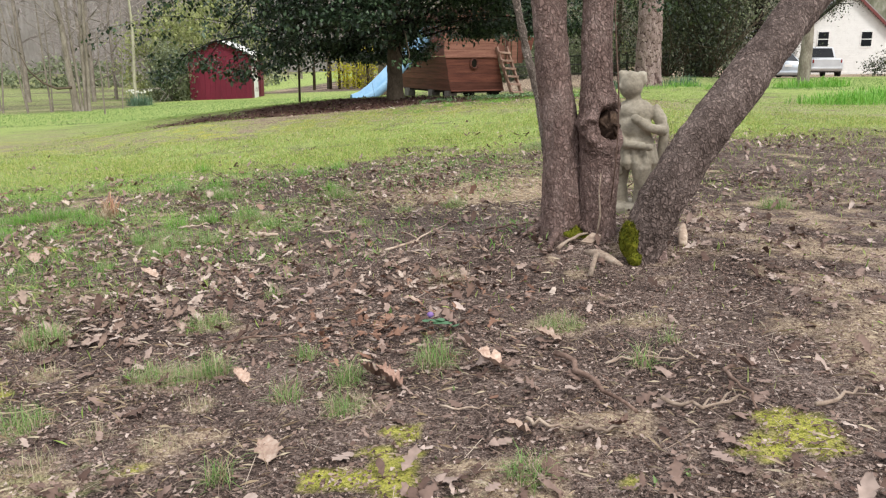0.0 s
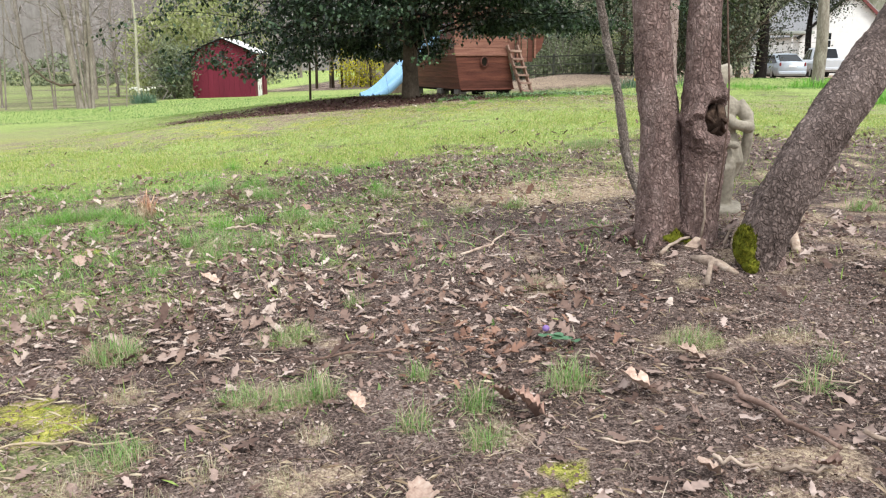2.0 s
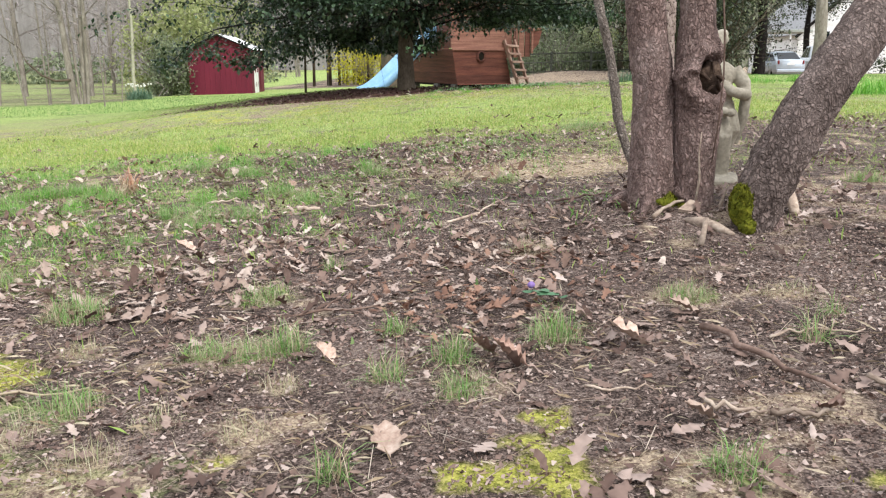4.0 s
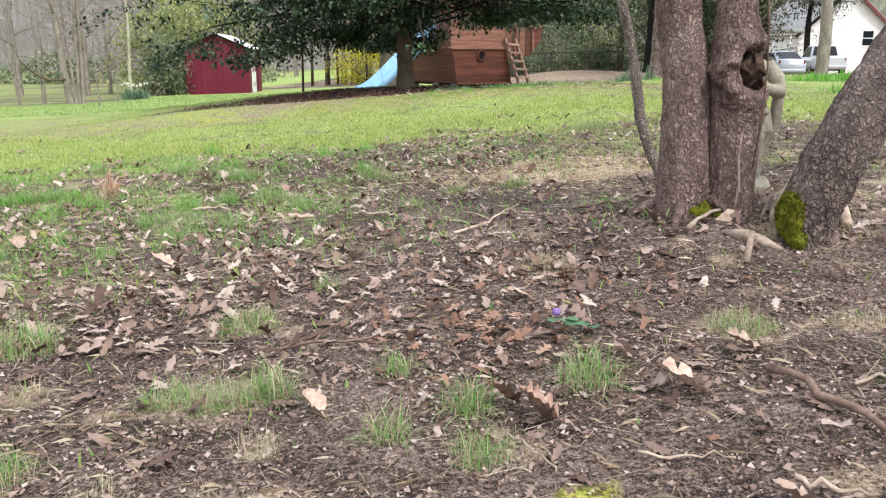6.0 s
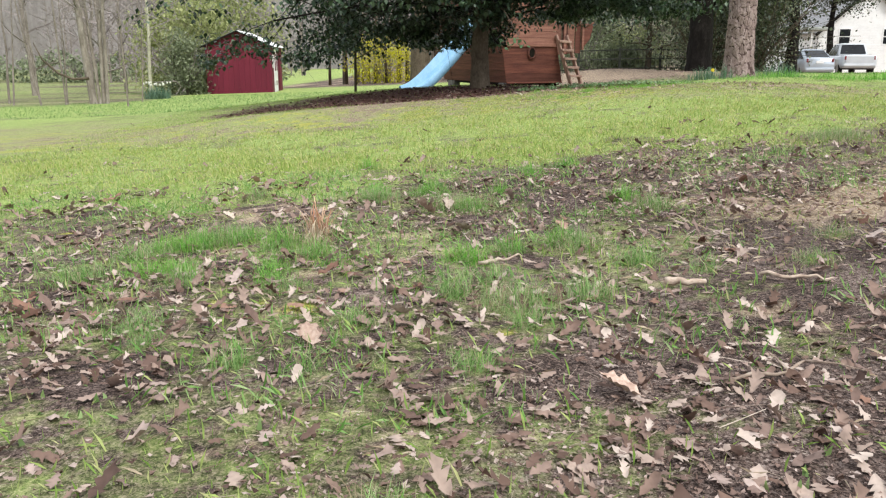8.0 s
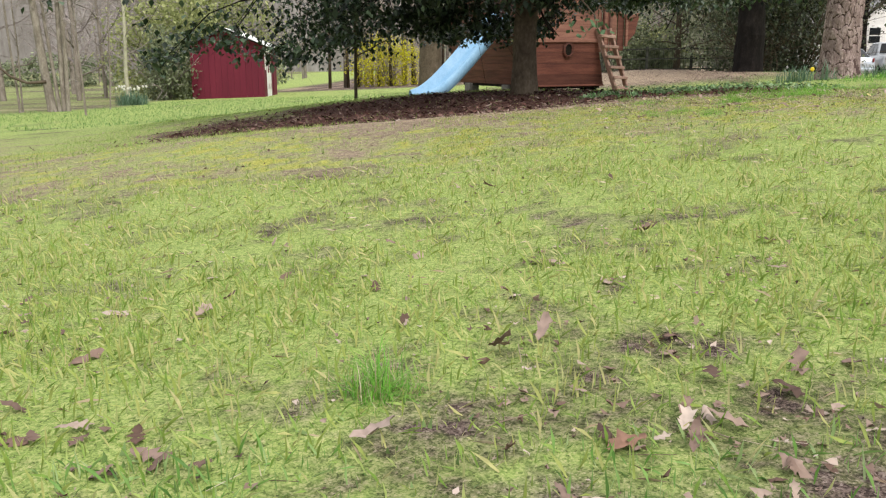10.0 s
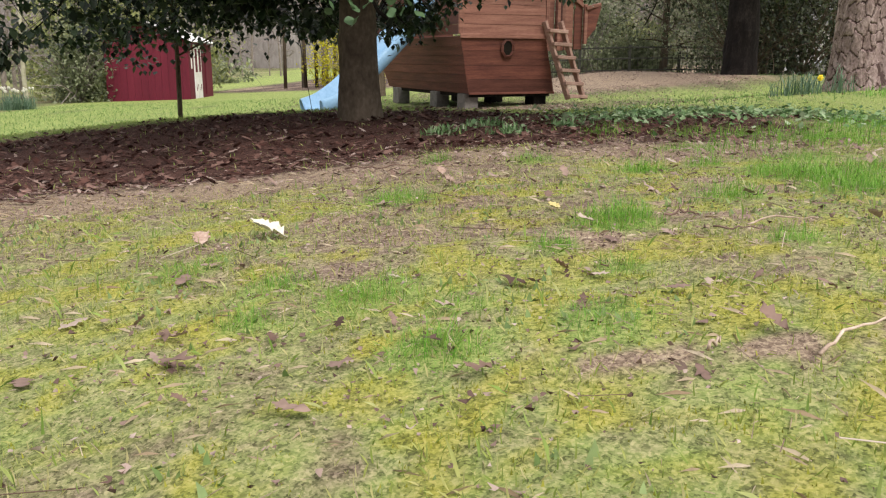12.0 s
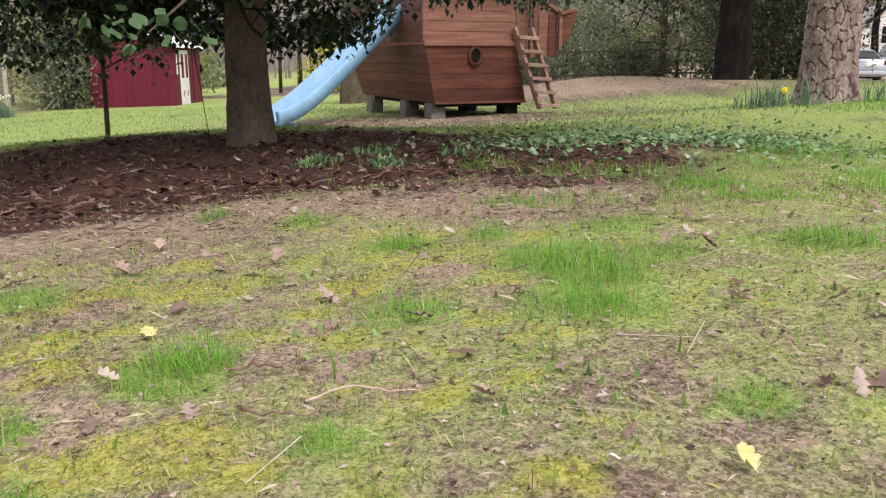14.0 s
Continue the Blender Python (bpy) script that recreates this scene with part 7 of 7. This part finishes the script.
rw = np.random.default_rng(77)
spots = []
for k in range(64):                      # behind the field on the left
    spots.append((rw.uniform(-75, -14), rw.uniform(62, 105)))
for k in range(9):                       # the strip of saplings beside the field
    spots.append((rw.uniform(-30, -15), rw.uniform(32, 55)))
for k in range(18):                      # behind the shed and playhouse
    spots.append((rw.uniform(-9, 3), rw.uniform(48, 75)))
for k in range(12):                      # behind the fence
    spots.append((rw.uniform(2, 13), rw.uniform(46, 80)))
for i, (x, y) in enumerate(spots):
    wood_tree(x, y, i % 5, rw.uniform(0, 360), rw.uniform(0.6, 1.15), "leafless grey woodland tree")
for i in range(26):                      # straight thin poles at the edge of the wood
    x, y = -7.0 + 0.27 * i + rw.normal(0, 0.12), 47 + rw.normal(0, 1.6) + (3 if i > 14 else 0)
    root = thing("pole_sapling", "straight thin grey-brown sapling at the wood's edge", "tree", (x, y, gz(x, y)), group="thin saplings at the wood edge")
    part("trunk", Mesh().tube([(0, 0, -0.2), (rw.normal(0, 0.05), 0, 3), (rw.normal(0, 0.1), 0, 7)], [0.085, 0.07, 0.04], 7), BARK_GREY if i % 2 else BARK_HOLLY, root, "", True)

for i, (x, y, w, h, mt) in enumerate(((1.5, 47, 4, 3.2, SPRING), (5.5, 50, 5, 2.6, GREY_GREEN), (9.0, 48, 4.5, 3.0, SPRING), (12.5, 46, 4.5, 5.0, GREY_GREEN), (3.0, 43.5, 2.4, 1.6, GREY_GREEN), (8.0, 43.0, 3.0, 1.5, GREY_GREEN), (-18, 64, 9, 2.4, GREY_GREEN), (-30, 68, 10, 2.4, GREY_GREEN), (-42, 70, 10, 2.4, GREY_GREEN), (16.0, 52, 5, 6.0, OAK_DARK))):
    shrub("undergrowth", "dense green undergrowth at the edge of the wood" if mt is not SPRING else "yellow-green spring undergrowth at the wood edge", x, y, w, h, mt, 600 + i, 0.19 if y < 60 else 0.34, 220, 13)

# a plain ring of distant woodland
BACKWOOD = surface("distant_woodland", [(0.085, 0.077, 0.07), (0.17, 0.155, 0.146), (0.245, 0.228, 0.22), (0.35, 0.33, 0.325)], 0.12, 10, 0.95, 0.0, 1.5, (1, 1, 0.25))
def belt(a0, a1, n, seed, material, label):
    """A stretch of the far belt of woodland, by compass angles from the +x axis."""
    vs, fs = [], []
    for k in range(n + 1):
        a = math.radians(a0 + (a1 - a0) * k / n)
        top = 17 + 4 * float(fbm(k * 0.35, seed, 0, 5)) + 2.5 * float(fbm(k * 1.3, seed + 3, 0, 6))
        vs += [(150 * math.cos(a), 20 + 150 * math.sin(a), -6), (150 * math.cos(a), 20 + 150 * math.sin(a), top)]
    single("backdrop", Mesh().add(vs, [(2 * k, 2 * k + 1, 2 * k + 3, 2 * k + 2) for k in range(n)]), material, label, "woods", kind="structure")


BACKGREEN = surface("distant_evergreen_woodland", [(0.06, 0.068, 0.042), (0.14, 0.15, 0.10), (0.25, 0.255, 0.19), (0.42, 0.42, 0.36)], 0.25, 10, 0.95, 0.0, 2.5, (1, 1, 0.35))
belt(92, 250, 60, 1, BACKWOOD, "far belt of bare grey-brown woodland")
belt(-70, 92, 60, 9, BACKGREEN, "far belt of dark mixed woodland")

# ---- evergreens before the house ----
plain_tree("dark_evergreen", "dark evergreen tree with low heavy foliage by the driveway", 11.6, 37.5, 0.35, 8, BARK_DARK, 101, (0.02, 0), 0.1, 2.9, 28, OAK_DARK, 0.17, 11, 0.4, 2, 3.4, 0.3)
plain_tree("dark_evergreen", "dark evergreen tree with low heavy foliage by the driveway", 16.2, 42.5, 0.32, 9, BARK_DARK, 103, (-0.02, 0), 0.1, 4.2, 22, OAK_DARK, 0.18, 9, 0.42, 2, 3.6, 0.15)
plain_tree("dark_evergreen", "dark evergreen tree with hanging foliage before the white house", 25.0, 57.0, 0.25, 9, BARK_DARK, 105, (0.0, 0), 0.1, 4.6, 16, OAK_DARK, 0.16, 14, 0.42, 2, 4.2, 0.5)


for i, (x, y, h) in enumerate(((5.2, 43.5, 7), (8.8, 41.5, 8), (13.6, 44.0, 8), (18.5, 52.0, 9), (10.8, 36.2, 6))):
    plain_tree("dark_evergreen", "soft grey-green tree before the woods", x, y, 0.16, h, BARK_HOLLY, 110 + i, (0.01, 0), 0.1, 1.2, 22, GREY_GREEN if x < 12 else OAK_DARK, 0.16, 7, 0.5, 2, 3.2, 0.3)


# ---- fence ----
FENCE_WOOD = surface("weathered_grey_fence_wood", [(0.025, 0.025, 0.021), (0.05, 0.05, 0.044), (0.085, 0.085, 0.077)], 8, 6, 0.9, 0.3, vary=0.2)
fence = thing("fence", "low dark wooden rail fence before the undergrowth", "fence", (0, 0, 0))
for i in range(5):
    x, y = 3.2 + 1.9 * i, 39.5 + 0.05 * i
    z = gz(x, y)
    part("post", Mesh().box((x, y, z + 0.6), (0.10, 0.10, 1.35)), FENCE_WOOD, fence)
    if i < 4:
        x2, z2 = x + 1.9, gz(x + 1.9, y)
        for h in (0.35, 0.78, 1.18):
            part("rail", Mesh().box(((x + x2) / 2, y - 0.065, (z + z2) / 2 + h), (1.9, 0.03, 0.055), Matrix.Rotation(-math.atan2(z2 - z, 1.9), 3, "Y")), FENCE_WOOD, fence)
        for k in range(9):
            xx = x + 0.19 * (k + 0.5)
            part("picket", Mesh().box((xx, y - 0.09, z + (z2 - z) * k / 9 + 0.66), (0.016, 0.012, 1.15), None, 0.002), FENCE_WOOD, fence)


# ---- white house with a carport ----
SIDING = surface("white_lap_siding", [(0.66, 0.66, 0.65), (0.78, 0.78, 0.77), (0.82, 0.82, 0.81)], 2.5, 8, 0.6, 0.1, 25)
FASCIA_RED = surface("maroon_fascia_paint", [(0.12, 0.03, 0.03), (0.18, 0.05, 0.045)], 6, 5, 0.6, 0.1)
GLASS = bpy.data.materials.new("window_glass")
GLASS.use_nodes = True
gb = GLASS.node_tree.nodes["Principled BSDF"]
gb.inputs["Base Color"].default_value, gb.inputs["Roughness"].default_value, gb.inputs["Specular IOR Level"].default_value = (0.012, 0.014, 0.017, 1), 0.1, 0.25


def house():
    x0, x1, y0, y1 = 27.9, 35.3, 65.0, 75.0
    base = gz(32, 65) - 0.05
    root = thing("house", "white house with lap siding, a gable and maroon fascia", "house", (x0, y0, base))
    W, D, H, AP = x1 - x0, y1 - y0, 3.15, 6.4
    wall = Mesh()
    wall.panel([(0, 0, 0), (W, 0, 0), (W, 0, H), (W / 2, 0, AP), (0, 0, H)], 0.2)
    wall.box((0.1, D / 2 + 0.1, H / 2), (0.2, D - 0.2, H))
    wall.box((W - 0.1, D / 2 + 0.1, H / 2), (0.2, D - 0.2, H))
    wall.panel([(W, D, 0), (0, D, 0), (0, D, H), (W / 2, D, AP), (W, D, H)], 0.2)
    part("wall", wall, SIDING, root)
    lap = Mesh()
    z = 0.1
    while z < AP - 0.3:
        half = W / 2 if z < H else W / 2 * (AP - z) / (AP - H)
        lap.box((W / 2, -0.012, z + 0.08), (2 * half - 0.02, 0.024, 0.17), Matrix.Rotation(radians(4), 3, "X"), 0.004)
        z += 0.19
    part("siding", lap, SIDING, root)
    for s in (-1, 1):
        a, b = Vector((W / 2, 0, AP + 0.12)), Vector((W / 2 + s * (W / 2 + 0.4), 0, H - 0.22))
        pts = [(a.x, -0.4, a.z), (b.x, -0.4, b.z), (b.x, D + 0.4, b.z), (a.x, D + 0.4, a.z)]
        part("roof_slope", Mesh().panel(pts if s < 0 else pts[::-1], 0.12), ROOF_GREY, root)
        c = (a + b) / 2
        part("fascia", Mesh().box((c.x, -0.42, c.z - 0.10), ((b - a).length, 0.05, 0.22), Matrix.Rotation(math.atan2((a - b).z, abs((b - a).x)) * s, 3, "Y")), FASCIA_RED if s > 0 else BARK_DARK, root, "maroon fascia board" if s > 0 else "dark fascia board")
    for wx in (2.0, 5.4):
        win = part("window", Mesh().box((wx, -0.03, 2.75), (1.0, 0.07, 1.35), None, 0.01), WHITE_PAINT, root, "white-framed sash window")
        for dz in (-0.29, 0.29):
            part("pane", Mesh().box((wx, -0.075, 2.75 + dz), (0.8, 0.03, 0.5), None, 0.004), GLASS, win)
    # carport with a flat pale roof on slim posts
    cp = thing("carport", "open carport with a pale flat roof on white posts", "carport", (24.5, 61.6, gz(27, 62)))
    part("roof", Mesh().box((1.35, 1.6, 3.15), (3.1, 3.6, 0.22), None, 0.03), SHALE, cp, "pale green-grey flat roof")
    for px in (0.1, 1.35, 2.6):
        part("post", Mesh().box((px, 0.05, 1.52), (0.11, 0.11, 3.04)), WHITE_PAINT, cp)
    part("post", Mesh().box((0.1, 3.2, 1.52), (0.11, 0.11, 3.04)), WHITE_PAINT, cp)


SHALE = surface("pale_green_grey_roof", [(0.30, 0.32, 0.29), (0.42, 0.44, 0.40)], 3, 6, 0.8, 0.1)
house()

# ---- parked cars ----
SILVER = surface("silver_blue_car_paint", [(0.42, 0.47, 0.53), (0.52, 0.57, 0.62)], 2, 4, 0.28, 0.0, metal=0.25, coat=0.6)
WHITE_CAR = surface("silver_white_truck_paint", [(0.50, 0.52, 0.55), (0.62, 0.64, 0.66)], 2, 4, 0.3, 0.0, metal=0.15, coat=0.6)
RUBBER = surface("black_tyre_rubber", [(0.012, 0.012, 0.012), (0.03, 0.03, 0.03)], 20, 4, 0.85, 0.2)
RIM = surface("alloy_rim", [(0.35, 0.35, 0.36), (0.5, 0.5, 0.51)], 10, 4, 0.35, 0.0, metal=0.8)
TAIL_RED = surface("red_tail_light", [(0.14, 0.012, 0.012), (0.24, 0.03, 0.03)], 20, 4, 0.3, 0.0)
PLASTIC = surface("black_plastic_trim", [(0.015, 0.015, 0.016), (0.035, 0.035, 0.036)], 12, 4, 0.6, 0.1)


def loft(sections):
    """Closed rings of (y, half widths and heights) joined into a body; each section lists half-profile points from the sill up to the middle of the roof."""
    m = Mesh()
    v, k = [], None
    for y, prof in sections:
        ring = [(x, y, z) for x, z in prof] + [(-x, y, z) for x, z in prof[::-1]]
        k = len(ring)
        v += ring
    f = []
    for i in range(len(sections) - 1):
        for j in range(k):
            f.append((i * k + j, i * k + (j + 1) % k, (i + 1) * k + (j + 1) % k, (i + 1) * k + j))
    f += [tuple(range(k - 1, -1, -1)), tuple(range((len(sections) - 1) * k, len(sections) * k))]
    return m.add(v, f)


def wheel(parent, x, y, r, w):
    side = 1 if x > 0 else -1
    t = Mesh()
    t.tube([(x - w / 2, y, r), (x - w * 0.42, y, r), (x + w * 0.42, y, r), (x + w / 2, y, r)], [r * 0.9, r, r, r * 0.9], 22)
    tyre = part("wheel", t, RUBBER, parent, "black tyre", True)
    part("rim", Mesh().tube([(x + side * w * 0.35, y, r), (x + side * w * 0.53, y, r)], [r * 0.62, r * 0.56], 14), RIM, tyre, "alloy rim")


def car_body(root, paint, L, W, sill, belt, nose, tail, y_screen, y_roof0, y_roof1, y_back, roof, bed=None):
    """Body, cabin and windows of a car whose rear is at y = 0 and which points along y."""
    h = W / 2
    rows = []
    for y, s, top in ((0.0, 0.90, tail), (0.10, 0.97, tail + 0.03), (0.8, 1.0, belt), (L * 0.5, 1.0, belt), (L - 0.9, 0.98, nose + 0.08), (L - 0.25, 0.92, nose), (L, 0.78, nose - 0.14)):
        rows.append((y, [(h * s * 0.94, sill), (h * s, sill + 0.15), (h * s, (sill + top) / 2 + 0.05), (h * s * 0.96, top - 0.05), (h * s * 0.80, top), (0.001, top + 0.02)]))
    part("body", loft(rows), paint, root, "", True)
    cab = []
    for y, s, z in ((y_back, 0.82, belt - 0.02), (y_roof0, 0.70, roof), (y_roof1, 0.70, roof), (y_screen, 0.84, belt - 0.02)):
        cab.append((y, [(h * 0.90, belt - 0.06), (h * s, z - 0.04 if z > belt else z), (h * s * 0.7, z), (0.001, z + 0.015)]))
    part("cabin", loft(cab), paint, root, "", True)
    # glass set just outside the cabin
    for s in (-1, 1):
        x_b, x_t = s * (h * 0.885 + 0.006), s * (h * 0.725 + 0.010)
        mid = (y_roof0 + y_roof1) / 2
        for ya, yb, yc, yd in ((y_back + 0.25, mid - 0.04, mid - 0.04, y_roof0 + 0.10), (mid + 0.04, y_screen - 0.25, y_roof1 - 0.05, mid + 0.04)):
            pts = [(x_b, ya, belt + 0.0), (x_b, yb, belt + 0.0), (x_t, yc, roof - 0.10), (x_t, yd, roof - 0.10)]
            part("side_window", Mesh().panel(pts if s > 0 else pts[::-1], 0.006), GLASS, root, "dark side window")
    for ya, yb, sgn in ((y_back, y_roof0, -1), (y_screen, y_roof1, 1)):
        lo, hi = Vector((0, ya, belt)), Vector((0, yb, roof))
        p, q = lo.lerp(hi, 0.10), lo.lerp(hi, 0.86)
        out = Vector((0, sgn * 0.02, 0.015))
        pts = [p + out + Vector((-h * 0.74, 0, 0)), p + out + Vector((h * 0.74, 0, 0)), q + out + Vector((h * 0.62, 0, 0)), q + out + Vector((-h * 0.62, 0, 0))]
        part("rear_window" if sgn < 0 else "windscreen", Mesh().panel(pts if sgn < 0 else pts[::-1], 0.006), GLASS, root, "dark glass")
    part("bumper", Mesh().box((0, -0.02, sill + 0.16), (W * 0.9, 0.14, 0.16), None, 0.04), paint, root, "rear bumper")
    part("underside", Mesh().box((0, L / 2, sill - 0.02), (W * 0.82, L * 0.9, 0.12), None, 0.03), PLASTIC, root, "black underside")
    for s in (-1, 1):
        part("tail_light", Mesh().box((s * h * 0.80, -0.005, tail - 0.12), (0.10, 0.06, 0.20), None, 0.02), TAIL_RED, root, "red tail light")
    part("plate_recess", Mesh().box((0, -0.015, tail - 0.22), (0.42, 0.03, 0.13), None, 0.005), WHITE_PAINT, root, "plain pale plate")
    for y in (0.85, L - 0.85):
        for s in (-1, 1):
            wheel(root, s * (h - 0.11), y, 0.32 if not bed else 0.38, 0.21)


sx, sy = 19.75, 46.9
sedan = thing("car", "silver-blue hatchback car parked on the driveway", "car", (sx, sy, gz(sx, sy)), -3)
car_body(sedan, SILVER, 4.4, 1.74, 0.22, 0.92, 0.80, 0.98, 3.35, 1.15, 2.2, 0.12, 1.47)
tx, ty = 22.0, 47.0
truck = thing("pickup_truck", "silver-white pickup truck parked beside the car", "truck", (tx, ty, gz(tx, ty)), -12)
car_body(truck, WHITE_CAR, 5.3, 1.86, 0.42, 1.12, 1.08, 1.10, 3.75, 1.75, 2.9, 1.45, 1.80, bed=True)
part("tailgate", Mesh().box((0, -0.01, 0.86), (1.45, 0.05, 0.44), None, 0.02), WHITE_CAR, truck, "pale tailgate")
part("bed_liner", Mesh().box((0, 0.75, 1.125), (1.35, 1.2, 0.03), None, 0.01), PLASTIC, truck, "black load bed")

for i, (x, y, w, h) in enumerate(((9.3, 34.0, 3.0, 4.2), (10.9, 33.6, 2.2, 4.4), (5.6, 41.5, 3.0, 3.4))):
    shrub("evergreen_shrub", "tall dark evergreen shrub behind the dark tree", x, y, w, h, OAK_DARK if x > 8 else GREY_GREEN, 680 + i, 0.12, 300, 18)

# hedge and low wall of bushes at the right, before the house
for i, (x, y, w, h) in enumerate(((17.5, 30.5, 3.0, 0.9), (20.5, 31.5, 3.0, 1.0), (23.0, 33.0, 3.0, 1.1), (27.0, 44.0, 3.5, 1.3), (30.0, 50.0, 4.0, 1.6))):
    shrub("hedge_bush", "low grey-green hedge bush before the house", x, y, w, h, OAK_DARK, 700 + i, 0.10, 150, 16)
